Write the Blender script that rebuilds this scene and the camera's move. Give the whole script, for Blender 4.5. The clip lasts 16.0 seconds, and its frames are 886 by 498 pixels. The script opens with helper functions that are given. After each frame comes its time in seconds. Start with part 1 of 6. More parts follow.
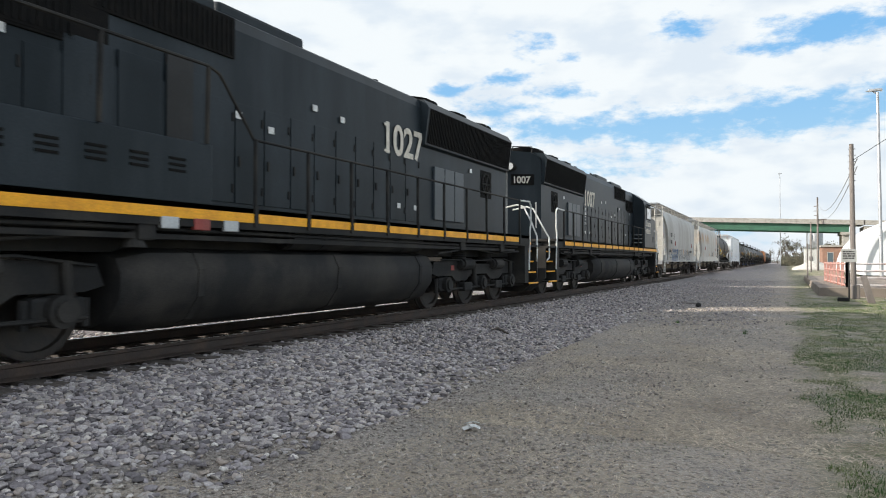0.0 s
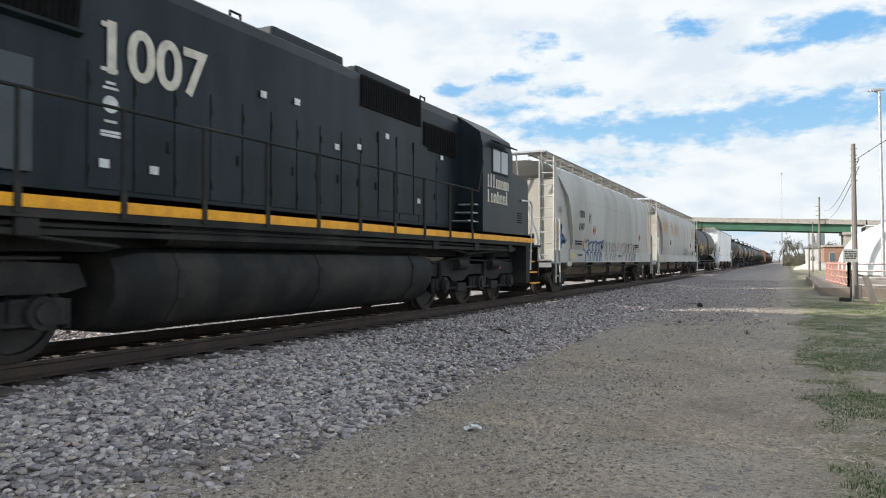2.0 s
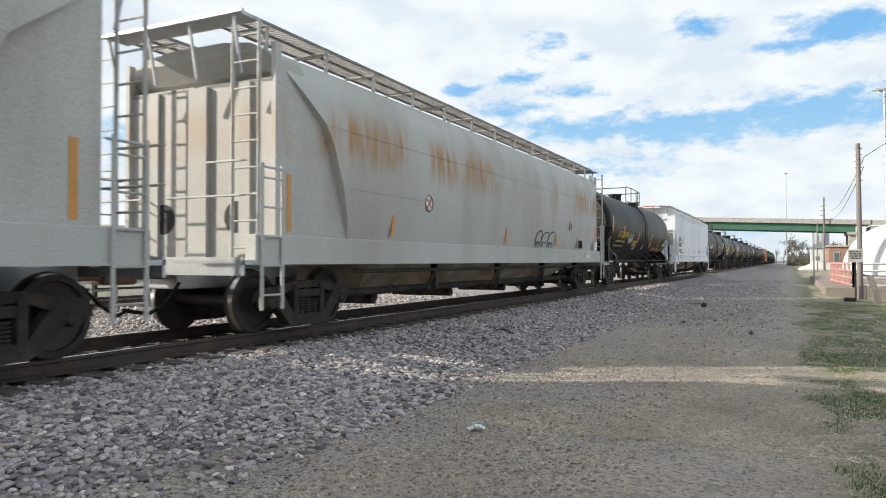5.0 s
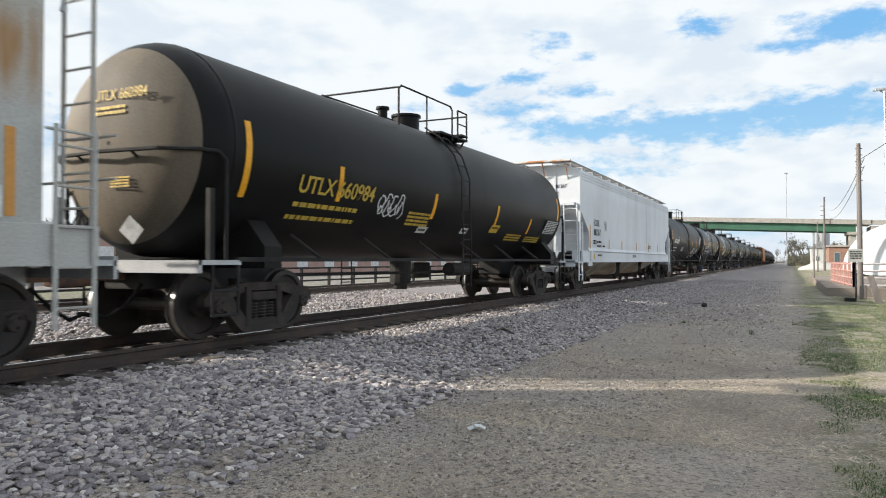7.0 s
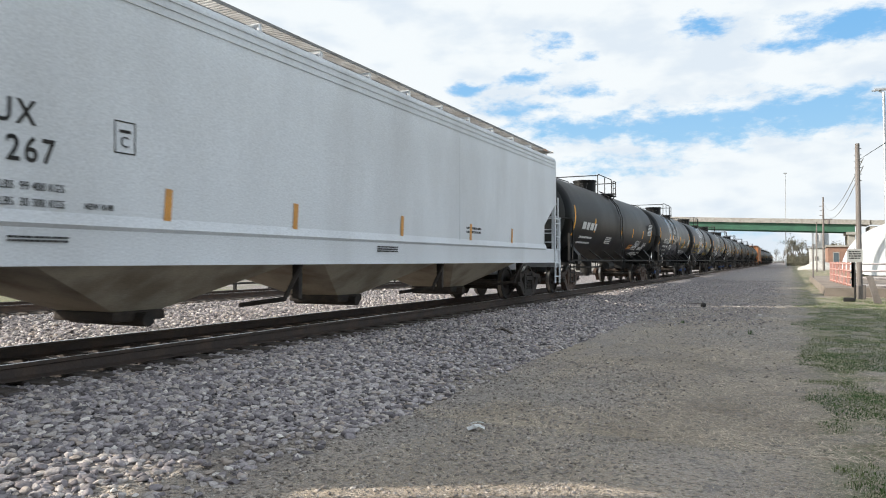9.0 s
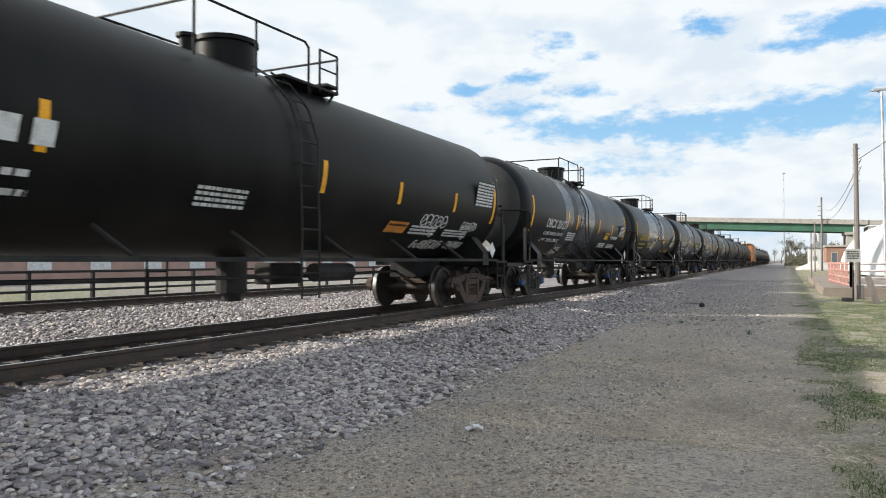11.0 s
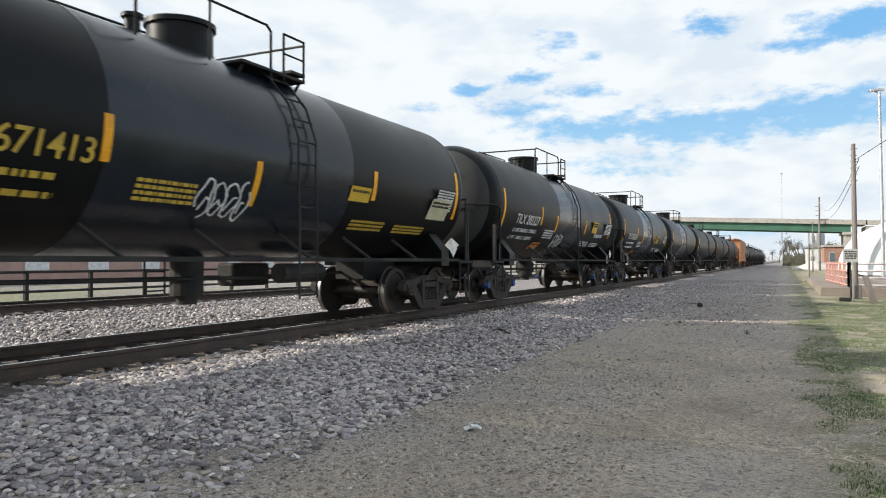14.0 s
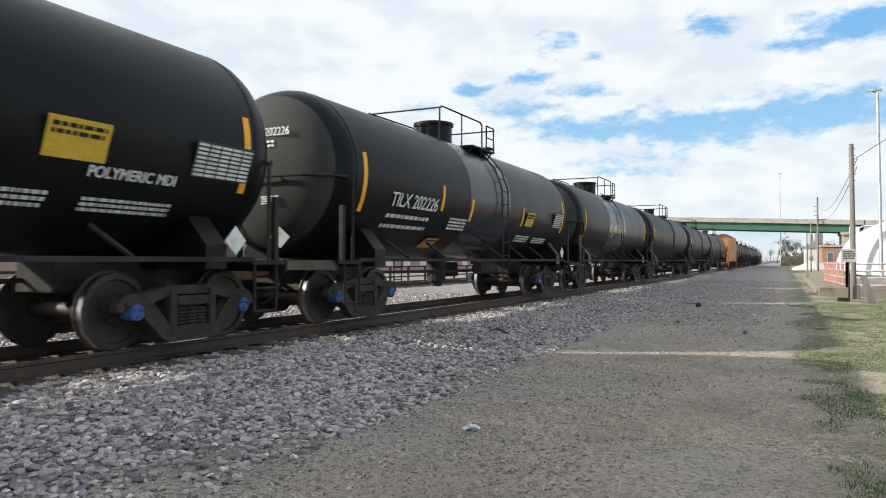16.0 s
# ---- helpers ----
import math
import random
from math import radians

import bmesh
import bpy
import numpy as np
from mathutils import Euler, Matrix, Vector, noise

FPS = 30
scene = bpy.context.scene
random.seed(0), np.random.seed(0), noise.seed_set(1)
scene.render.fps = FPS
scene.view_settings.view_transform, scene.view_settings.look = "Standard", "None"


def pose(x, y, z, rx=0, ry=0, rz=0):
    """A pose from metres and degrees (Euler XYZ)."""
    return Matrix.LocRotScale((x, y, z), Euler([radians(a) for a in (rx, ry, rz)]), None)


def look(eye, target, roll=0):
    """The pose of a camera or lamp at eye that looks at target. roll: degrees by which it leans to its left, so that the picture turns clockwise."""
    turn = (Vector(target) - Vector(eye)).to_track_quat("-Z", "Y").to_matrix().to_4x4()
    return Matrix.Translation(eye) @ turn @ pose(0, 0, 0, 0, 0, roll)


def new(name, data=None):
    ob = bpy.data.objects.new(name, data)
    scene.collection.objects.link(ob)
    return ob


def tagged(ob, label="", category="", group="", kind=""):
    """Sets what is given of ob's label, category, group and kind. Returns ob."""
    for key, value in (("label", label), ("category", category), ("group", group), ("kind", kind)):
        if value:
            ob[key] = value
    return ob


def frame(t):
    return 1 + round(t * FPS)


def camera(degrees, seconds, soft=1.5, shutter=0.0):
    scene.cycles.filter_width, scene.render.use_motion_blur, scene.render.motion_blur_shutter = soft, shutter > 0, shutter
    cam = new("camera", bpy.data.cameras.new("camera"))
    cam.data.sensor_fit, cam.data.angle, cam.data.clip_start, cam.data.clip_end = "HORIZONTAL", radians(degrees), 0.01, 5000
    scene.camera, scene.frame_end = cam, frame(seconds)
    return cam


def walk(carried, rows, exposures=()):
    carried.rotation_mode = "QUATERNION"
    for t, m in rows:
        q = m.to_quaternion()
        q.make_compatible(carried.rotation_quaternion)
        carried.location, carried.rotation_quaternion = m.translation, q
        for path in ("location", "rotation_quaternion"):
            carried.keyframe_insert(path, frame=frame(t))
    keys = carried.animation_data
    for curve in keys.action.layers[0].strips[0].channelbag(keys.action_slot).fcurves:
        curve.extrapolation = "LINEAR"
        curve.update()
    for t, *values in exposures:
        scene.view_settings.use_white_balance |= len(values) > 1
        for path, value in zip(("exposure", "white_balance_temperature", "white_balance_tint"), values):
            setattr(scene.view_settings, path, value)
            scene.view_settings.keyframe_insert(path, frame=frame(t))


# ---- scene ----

# The camera is held by hand beside the line: it stands still but swings a little sideways.
LENS = 63.9
EYE = (0.0, 0.0, 1.47)
TRACK_X = -7.87          # middle of the nearer track
RAIL_Z = 0.42            # top of its rails over the yard
SPEED = 10.72            # the train, metres a second
SECONDS = 16.0
SWING = ((0, 25.70), (0.5, 25.64), (1, 25.64), (1.5, 25.70), (2, 25.81), (2.5, 25.87), (3, 25.98), (3.5, 25.99), (4, 26.04),
         (5, 26.10), (6.5, 26.12), (7.5, 26.11), (8, 26.06), (9, 26.06), (10, 26.01), (11.5, 25.92), (12, 25.89), (13, 25.86),
         (14, 25.81), (15, 25.75), (15.5, 25.70), (16, 25.70))
PITCH = 0.96
EXPOSURE = 0.75
CLOUD_LIGHT = 0.71
SKY_GLOW = 0.565            # of the sky ahead
cam = camera(LENS, SECONDS, soft=1.0, shutter=0.12)
walk(cam, [(t, pose(*EYE, 90 + PITCH, 0, a)) for t, a in SWING], exposures=[(0, EXPOSURE), (16, EXPOSURE)])

# ---- light ----
SUN_WAY = Vector((1.0, 0.50, -0.53)).normalized()     # the way the sunlight travels
world = bpy.data.worlds.new("sky")
scene.world = world
world.use_nodes = True
wn = world.node_tree.nodes
sky = wn.new("ShaderNodeTexSky")
sky.sky_type, sky.sun_disc = "NISHITA", False
sky.sun_elevation = math.asin(-SUN_WAY.z)
sky.sun_rotation = math.atan2(-SUN_WAY.x, -SUN_WAY.y)
sky.air_density, sky.dust_density, sky.ozone_density = 1.0, 1.0, 1.5
wl = world.node_tree.links.new
wn["Background"].inputs[1].default_value = 0.12
wl(sky.outputs[0], wn["Background"].inputs[0])
# broken white cloud over the whole sky
veil, wco, wns, wmr, wmx = (wn.new("ShaderNode" + k) for k in ("Background", "TexCoord", "TexNoise", "MapRange", "MixShader"))
veil.inputs[0].default_value, veil.inputs[1].default_value = (0.85, 0.93, 1.0, 1), CLOUD_LIGHT
wns.inputs["Scale"].default_value, wns.inputs["Detail"].default_value = 3.0, 6
wmr.inputs[1].default_value, wmr.inputs[2].default_value, wmr.inputs[3].default_value, wmr.inputs[4].default_value = 0.35, 0.6, 0.25, 1.0
wl(wco.outputs["Generated"], wns.inputs[0])
wl(wns.outputs[0], wmr.inputs[0])
wl(wmr.outputs[0], wmx.inputs[0])
wl(wn["Background"].outputs[0], wmx.inputs[1])
wl(veil.outputs[0], wmx.inputs[2])
wl(wmx.outputs[0], wn["World Output"].inputs[0])
sun = new("sun", bpy.data.lights.new("sun", "SUN"))
sun.data.energy, sun.data.angle, sun.data.color = 4.1, radians(0.6), (1.0, 0.93, 0.82)
sun.matrix_world = look((0, 0, 60), Vector((0, 0, 60)) + SUN_WAY)

# ---- materials ----
MATS = {}


def mat(name, col, col2=None, rough=0.6, metal=0.0, scale=2.5, fine=45.0, bump=0.15, streak=1.0, low=0.42, high=0.68, spread=0.0, gloss=0.5):
    """A painted, rusty, earthy or woody surface: two colours in patches, a finer grain, and relief."""
    if name in MATS:
        return MATS[name]
    m = MATS[name] = bpy.data.materials.new(name)
    m.use_nodes = True
    nt, n = m.node_tree, m.node_tree.nodes
    b = n["Principled BSDF"]
    co = n.new("ShaderNodeTexCoord")
    mp = n.new("ShaderNodeMapping")
    mp.inputs["Scale"].default_value = (1, 1, streak)
    nt.links.new(co.outputs["Object"], mp.inputs[0])
    big, small = n.new("ShaderNodeTexNoise"), n.new("ShaderNodeTexNoise")
    big.inputs["Scale"].default_value, big.inputs["Detail"].default_value = scale, 6
    small.inputs["Scale"].default_value, small.inputs["Detail"].default_value = fine, 4
    nt.links.new(mp.outputs[0], big.inputs[0])
    nt.links.new(co.outputs["Object"], small.inputs[0])
    ramp = n.new("ShaderNodeMapRange")
    ramp.inputs[1].default_value, ramp.inputs[2].default_value = low, high
    nt.links.new(big.outputs[0], ramp.inputs[0])
    mix = n.new("ShaderNodeMix")
    mix.data_type = "RGBA"
    mix.inputs[6].default_value = (*col, 1)
    mix.inputs[7].default_value = (*(col2 or [c * 0.7 for c in col]), 1)
    nt.links.new(ramp.outputs[0], mix.inputs[0])
    hue = n.new("ShaderNodeHueSaturation")
    val = n.new("ShaderNodeMapRange")
    val.inputs[1].default_value, val.inputs[2].default_value, val.inputs[3].default_value, val.inputs[4].default_value = 0.3, 0.7, 0.85, 1.15
    nt.links.new(small.outputs[0], val.inputs[0])
    source = val.outputs[0]
    if spread:
        info, add = n.new("ShaderNodeNewGeometry"), n.new("ShaderNodeMath")
        add.operation = "MULTIPLY_ADD"
        add.inputs[1].default_value = spread
        nt.links.new(info.outputs["Random Per Island"], add.inputs[0])
        low_v = n.new("ShaderNodeMath")
        low_v.operation = "SUBTRACT"
        low_v.inputs[1].default_value = spread / 2
        nt.links.new(val.outputs[0], low_v.inputs[0])
        nt.links.new(low_v.outputs[0], add.inputs[2])
        source = add.outputs[0]
    nt.links.new(source, hue.inputs["Value"])
    nt.links.new(mix.outputs[2], hue.inputs["Color"])
    nt.links.new(hue.outputs[0], b.inputs["Base Color"])
    rr = n.new("ShaderNodeMapRange")
    rr.inputs[3].default_value, rr.inputs[4].default_value = max(0.03, rough - 0.1), min(1, rough + 0.12)
    nt.links.new(big.outputs[0], rr.inputs[0])
    nt.links.new(rr.outputs[0], b.inputs["Roughness"])
    b.inputs["Metallic"].default_value = metal
    b.inputs["Specular IOR Level"].default_value = gloss
    if bump:
        bp = n.new("ShaderNodeBump")
        bp.inputs["Strength"].default_value, bp.inputs["Distance"].default_value = bump, 0.02
        nt.links.new(small.outputs[0], bp.inputs["Height"])
        nt.links.new(bp.outputs[0], b.inputs["Normal"])
    return m


LOCO_BLACK = mat("loco_black_paint", (0.010, 0.0155, 0.0195), (0.028, 0.036, 0.043), 0.40, scale=1.2, streak=0.25, bump=0.05, gloss=0.17)
LOCO_GRILLE = mat("loco_grille", (0.006, 0.006, 0.006), (0.012, 0.011, 0.01), 0.75, scale=6, bump=0.3, gloss=0.1)
LOCO_GREY = mat("loco_dusty_black", (0.021, 0.021, 0.021), (0.05, 0.046, 0.041), 0.7, scale=1.6, bump=0.2, gloss=0.15)
YELLOW = mat("safety_yellow", (0.88, 0.40, 0.004), (0.72, 0.31, 0.008), 0.5, scale=5, bump=0.05)
WHITE = mat("white_paint", (0.72, 0.72, 0.7), (0.5, 0.5, 0.48), 0.5, scale=6, bump=0.05)
LETTER_YELLOW = mat("yellow_lettering", (0.62, 0.42, 0.05), (0.45, 0.31, 0.06), 0.6, scale=6, bump=0.05)
HOPPER_GREY = mat("hopper_grey", (0.44, 0.43, 0.40), (0.34, 0.32, 0.285), 0.6, scale=0.9, streak=0.3, bump=0.06)


def rust_streaks(m, z_mid, z_half, seed):
    """Adds brown runs below a seam to a painted side: wide spots along the car, broken into narrow runs."""
    nt, n = m.node_tree, m.node_tree.nodes
    lk = nt.links.new
    b = n["Principled BSDF"]
    src = b.inputs["Base Color"].links[0].from_socket
    co, spot_map, run_map, spots, runs, sep, dz, band, sr, rr, m1, m2, mix = (n.new("ShaderNode" + k) for k in ("TexCoord", "Mapping", "Mapping", "TexNoise", "TexNoise", "SeparateXYZ", "Math", "MapRange", "MapRange", "MapRange", "Math", "Math", "Mix"))
    spot_map.inputs["Scale"].default_value, spot_map.inputs["Location"].default_value = (0.0, 0.75, 0.25), (seed, 0, 0)
    run_map.inputs["Scale"].default_value = (0.0, 7.0, 0.7)
    for mp, t, d in ((spot_map, spots, 3), (run_map, runs, 5)):
        lk(co.outputs["Object"], mp.inputs[0])
        lk(mp.outputs[0], t.inputs[0])
        t.inputs["Scale"].default_value, t.inputs["Detail"].default_value = 1.0, d
    lk(co.outputs["Object"], sep.inputs[0])
    dz.operation = "SUBTRACT"
    dz.inputs[1].default_value = z_mid
    lk(sep.outputs[2], dz.inputs[0])
    ab = n.new("ShaderNodeMath")
    ab.operation = "ABSOLUTE"
    lk(dz.outputs[0], ab.inputs[0])
    for node, src_, vals in ((band, ab.outputs[0], (z_half, z_half * 0.3, 0.0, 1.0)), (sr, spots.outputs[0], (0.47, 0.57, 0.0, 1.0)), (rr, runs.outputs[0], (0.36, 0.6, 0.2, 1.0))):
        for k, v in enumerate(vals):
            node.inputs[k + 1].default_value = v
        lk(src_, node.inputs[0])
    m1.operation = m2.operation = "MULTIPLY"
    lk(band.outputs[0], m1.inputs[0])
    lk(sr.outputs[0], m1.inputs[1])
    lk(m1.outputs[0], m2.inputs[0])
    lk(rr.outputs[0], m2.inputs[1])
    mix.data_type = "RGBA"
    lk(m2.outputs[0], mix.inputs[0])
    lk(src, mix.inputs[6])
    mix.inputs[7].default_value = (0.36, 0.20, 0.08, 1)
    lk(mix.outputs[2], b.inputs["Base Color"])


HOPPER_RUSTY = mat("hopper_grey_rusty", (0.45, 0.44, 0.41), (0.37, 0.35, 0.315), 0.62, scale=0.9, streak=0.3, bump=0.06)
rust_streaks(HOPPER_RUSTY, 3.0, 0.55, 2.3)
HOPPER_WHITE = mat("hopper_white", (0.66, 0.68, 0.70), (0.56, 0.57, 0.58), 0.5, scale=0.8, streak=0.3, bump=0.04)
HOPPER_ORANGE = mat("hopper_orange", (0.42, 0.17, 0.06), (0.32, 0.12, 0.05), 0.6, scale=1, streak=0.3)
TANK_BLACK = mat("tank_black_satin", (0.0058, 0.0061, 0.0064), (0.0105, 0.0108, 0.011), 0.36, scale=0.7, streak=0.6, bump=0.04, gloss=0.14)
TANK_DULL = mat("tank_black_dusty", (0.0065, 0.0066, 0.0064), (0.015, 0.0147, 0.0135), 0.42, scale=0.9, streak=0.5, bump=0.05, gloss=0.13)
TANK_PATCH = mat("tank_fresh_black", (0.009, 0.013, 0.019), (0.018, 0.023, 0.030), 0.22, scale=0.8, bump=0.02, gloss=0.32)
TANK_HEAD = mat("tank_head_dusty", (0.050, 0.050, 0.047), (0.030, 0.030, 0.029), 0.75, scale=0.9, streak=0.5, bump=0.05, gloss=0.12)
TANK_END = mat("tank_end_sandy", (0.16, 0.13, 0.095), (0.06, 0.055, 0.05), 0.65, scale=0.7, streak=0.4, bump=0.05, gloss=0.2)
STEEL = mat("truck_cast_steel", (0.036, 0.032, 0.029), (0.07, 0.055, 0.045), 0.75, scale=5, bump=0.35, gloss=0.2)
RUST = mat("rusty_steel", (0.12, 0.055, 0.03), (0.05, 0.035, 0.028), 0.8, scale=5, bump=0.3)
RUST_DARK = mat("dark_rusty_steel", (0.075, 0.045, 0.03), (0.04, 0.03, 0.025), 0.8, scale=5, bump=0.3)
WHEEL = mat("wheel_steel", (0.03, 0.027, 0.025), (0.055, 0.042, 0.034), 0.6, metal=0.3, scale=5, bump=0.2)
TREAD = mat("wheel_tread", (0.45, 0.44, 0.42), (0.35, 0.33, 0.3), 0.3, metal=1.0, bump=0.0)
RAIL = mat("rail_side", (0.045, 0.032, 0.026), (0.075, 0.05, 0.036), 0.75, scale=4, bump=0.3)
RAIL_TOP = mat("rail_running_face", (0.4, 0.39, 0.38), (0.3, 0.28, 0.26), 0.28, metal=1.0, scale=8, bump=0.0)
TIE = mat("sleeper_wood", (0.06, 0.048, 0.04), (0.12, 0.1, 0.085), 0.9, scale=3, bump=0.5)


def island_mat(name, stops, rough, fine=60, bump=0.4):
    """Loose pieces: each takes one of the given colours, with a fine grain over it."""
    m = MATS[name] = bpy.data.materials.new(name)
    m.use_nodes = True
    nt, n = m.node_tree, m.node_tree.nodes
    b = n["Principled BSDF"]
    geo, ramp, co, small, val, hue, bp = (n.new("ShaderNode" + k) for k in ("NewGeometry", "ValToRGB", "TexCoord", "TexNoise", "MapRange", "HueSaturation", "Bump"))
    ramp.color_ramp.interpolation = "LINEAR"
    els = ramp.color_ramp.elements
    for k, (at, col) in enumerate(stops):
        e = els[k] if k < 2 else els.new(at)
        e.position, e.color = at, (*col, 1)
    nt.links.new(geo.outputs["Random Per Island"], ramp.inputs[0])
    small.inputs["Scale"].default_value, small.inputs["Detail"].default_value = fine, 4
    nt.links.new(co.outputs["Object"], small.inputs[0])
    for k, v in enumerate((0.3, 0.7, 0.75, 1.25)):
        val.inputs[k + 1].default_value = v
    nt.links.new(small.outputs[0], val.inputs[0])
    nt.links.new(val.outputs[0], hue.inputs["Value"])
    nt.links.new(ramp.outputs[0], hue.inputs["Color"])
    nt.links.new(hue.outputs[0], b.inputs["Base Color"])
    b.inputs["Roughness"].default_value = rough
    bp.inputs["Strength"].default_value, bp.inputs["Distance"].default_value = bump, 0.01
    nt.links.new(small.outputs[0], bp.inputs["Height"])
    nt.links.new(bp.outputs[0], b.inputs["Normal"])
    return m


STONE = island_mat("ballast_stone", ((0.0, (0.10, 0.09, 0.092)), (1.0, (0.68, 0.63, 0.58)), (0.2, (0.21, 0.185, 0.186)), (0.45, (0.31, 0.277, 0.28)), (0.62, (0.38, 0.34, 0.305)), (0.8, (0.45, 0.41, 0.40)), (0.92, (0.37, 0.305, 0.255))), 0.85)
CONCRETE = mat("concrete", (0.38, 0.36, 0.33), (0.28, 0.26, 0.23), 0.85, scale=1.5, bump=0.3)
BRIDGE_GREEN = mat("bridge_green", (0.045, 0.14, 0.085), (0.035, 0.10, 0.065), 0.6, scale=0.4, bump=0.05)
POLE_WOOD = mat("pole_wood", (0.20, 0.175, 0.16), (0.13, 0.112, 0.10), 0.85, scale=3, streak=0.1, bump=0.4)
GALV = mat("galvanised_steel", (0.45, 0.46, 0.47), (0.36, 0.37, 0.38), 0.45, metal=0.6, scale=3, bump=0.05)
PINK = mat("faded_red_rail", (0.50, 0.25, 0.21), (0.46, 0.31, 0.27), 0.7, scale=3, bump=0.1)
FABRIC = mat("white_fabric_roof", (0.78, 0.79, 0.8), (0.68, 0.69, 0.7), 0.6, scale=0.5, bump=0.03)
BRICK = mat("far_brick", (0.30, 0.17, 0.12), (0.24, 0.14, 0.11), 0.85, scale=2, bump=0.2)
# Near-black colour that stands in for the shade inside openings.
DARK = mat("opening_shade", (0.02, 0.02, 0.02), (0.03, 0.03, 0.03), 0.8)
LEAF = mat("bare_scrub", (0.09, 0.085, 0.06), (0.13, 0.12, 0.08), 0.9, scale=1, spread=0.5)
BARK = mat("bark", (0.1, 0.08, 0.065), (0.06, 0.05, 0.04), 0.9)
GRASS = mat("grass_blades", (0.045, 0.10, 0.018), (0.11, 0.145, 0.04), 0.85, scale=1.4, spread=0.7)
STRAW = mat("dry_grass", (0.50, 0.415, 0.315), (0.34, 0.275, 0.205), 0.9, scale=0.9, spread=0.85)
BLUE = mat("blue_cap", (0.02, 0.08, 0.26), (0.03, 0.06, 0.16), 0.5, scale=8)


# ---- shaping helpers ----
def box(bm, x0, x1, y0, y1, z0, z1, bevel=0.0):
    r = bmesh.ops.create_cube(bm, size=1, matrix=Matrix.Translation(((x0 + x1) / 2, (y0 + y1) / 2, (z0 + z1) / 2))
                              @ Matrix.Diagonal((abs(x1 - x0), abs(y1 - y0), abs(z1 - z0), 1)))
    if bevel:
        edges = {e for v in r["verts"] for e in v.link_edges}
        bmesh.ops.bevel(bm, geom=list(edges), offset=bevel, segments=2, affect="EDGES", profile=0.6)
    return r["verts"]


def rod(bm, a, b, r, seg=8, r2=None):
    a, b = Vector(a), Vector(b)
    d = b - a
    m = Matrix.Translation((a + b) / 2) @ d.to_track_quat("Z", "Y").to_matrix().to_4x4()
    bmesh.ops.create_cone(bm, cap_ends=True, segments=seg, radius1=r, radius2=r if r2 is None else r2, depth=d.length, matrix=m)


def pipe(bm, pts, r, seg=6):
    for a, b in zip(pts, pts[1:]):
        rod(bm, a, b, r, seg)
    for p in pts[1:-1]:
        bmesh.ops.create_icosphere(bm, subdivisions=1, radius=r * 1.05, matrix=Matrix.Translation(p))


def prism(bm, outline, y0, y1, axis="y"):
    """A straight bar with the given outline: (x, z) drawn along y, or (y, z) drawn along x."""
    def at(p, d):
        return (p[0], d, p[1]) if axis == "y" else (d, p[0], p[1])
    a = [bm.verts.new(at(p, y0)) for p in outline]
    b = [bm.verts.new(at(p, y1)) for p in outline]
    n = len(outline)
    for i in range(n):
        bm.faces.new((a[i], a[(i + 1) % n], b[(i + 1) % n], b[i]))
    bm.faces.new(a[::-1])
    bm.faces.new(b)


def loft(bm, rings, close_ends=True):
    loops = [[bm.verts.new(p) for p in ring] for ring in rings]
    n = len(loops[0])
    for a, b in zip(loops, loops[1:]):
        for i in range(n):
            bm.faces.new((a[i], a[(i + 1) % n], b[(i + 1) % n], b[i]))
    if close_ends:
        bm.faces.new(loops[0][::-1])
        bm.faces.new(loops[-1])


def part(name, bm, material, parent=None, label="", smooth=False):
    bmesh.ops.recalc_face_normals(bm, faces=bm.faces)
    me = bpy.data.meshes.new(name)
    bm.to_mesh(me)
    bm.free()
    me.materials.append(material)
    if smooth:
        me.polygons.foreach_set("use_smooth", [True] * len(me.polygons))
        me.set_sharp_from_angle(angle=radians(35))
    ob = new(name, me)
    ob.parent = parent
    if label:
        tagged(ob, label)
    return ob


def raw(name, verts, faces, material, parent=None):
    me = bpy.data.meshes.new(name)
    me.from_pydata(verts, [], faces)
    me.materials.append(material)
    ob = new(name, me)
    ob.parent = parent
    return ob


def empty(name, label, category, group=""):
    ob = new(name)
    ob.empty_display_size = 0.3
    return tagged(ob, label, category, group)


def words(name, text, size, material, parent, m, label="", wide=1.0, align="LEFT", bold=0.0, spaced=1.0):
    cu = bpy.data.curves.new(name, "FONT")
    cu.body, cu.size, cu.align_x, cu.extrude, cu.offset = text, size, align, 0.002, bold
    cu.space_character = spaced
    cu.materials.append(material)
    ob = new(name, cu)
    ob.parent = parent
    ob.matrix_local = m @ Matrix.Diagonal((wide, 1, 1, 1))
    if label:
        tagged(ob, label)
    return ob


def quad(bm, m, w, h, d=0.004):
    bmesh.ops.create_cube(bm, size=1, matrix=m @ Matrix.Translation((w / 2, h / 2, 0)) @ Matrix.Diagonal((w, h, d, 1)))


# ---- ground ----
def height(x, y):
    """The yard, with the stone bed of the two tracks."""
    z = 0.0
    for mid, half, rise in ((TRACK_X, 1.75, 0.2), (-17.3, 1.8, 0.2)):
        d = abs(x - mid)
        k = min(1.0, max(0.0, (half + 2.3 - d) / 2.3))
        z = max(z, rise * k * k * (3 - 2 * k))
    if -17.3 < x < TRACK_X:
        z = max(z, 0.12)
    z += 0.02 * noise.noise((x * 0.35, y * 0.35, 0)) * (1 if x > -5 else 0.3)
    if y > 180:
        z *= max(0, 1 - (y - 180) / 200)
    return z


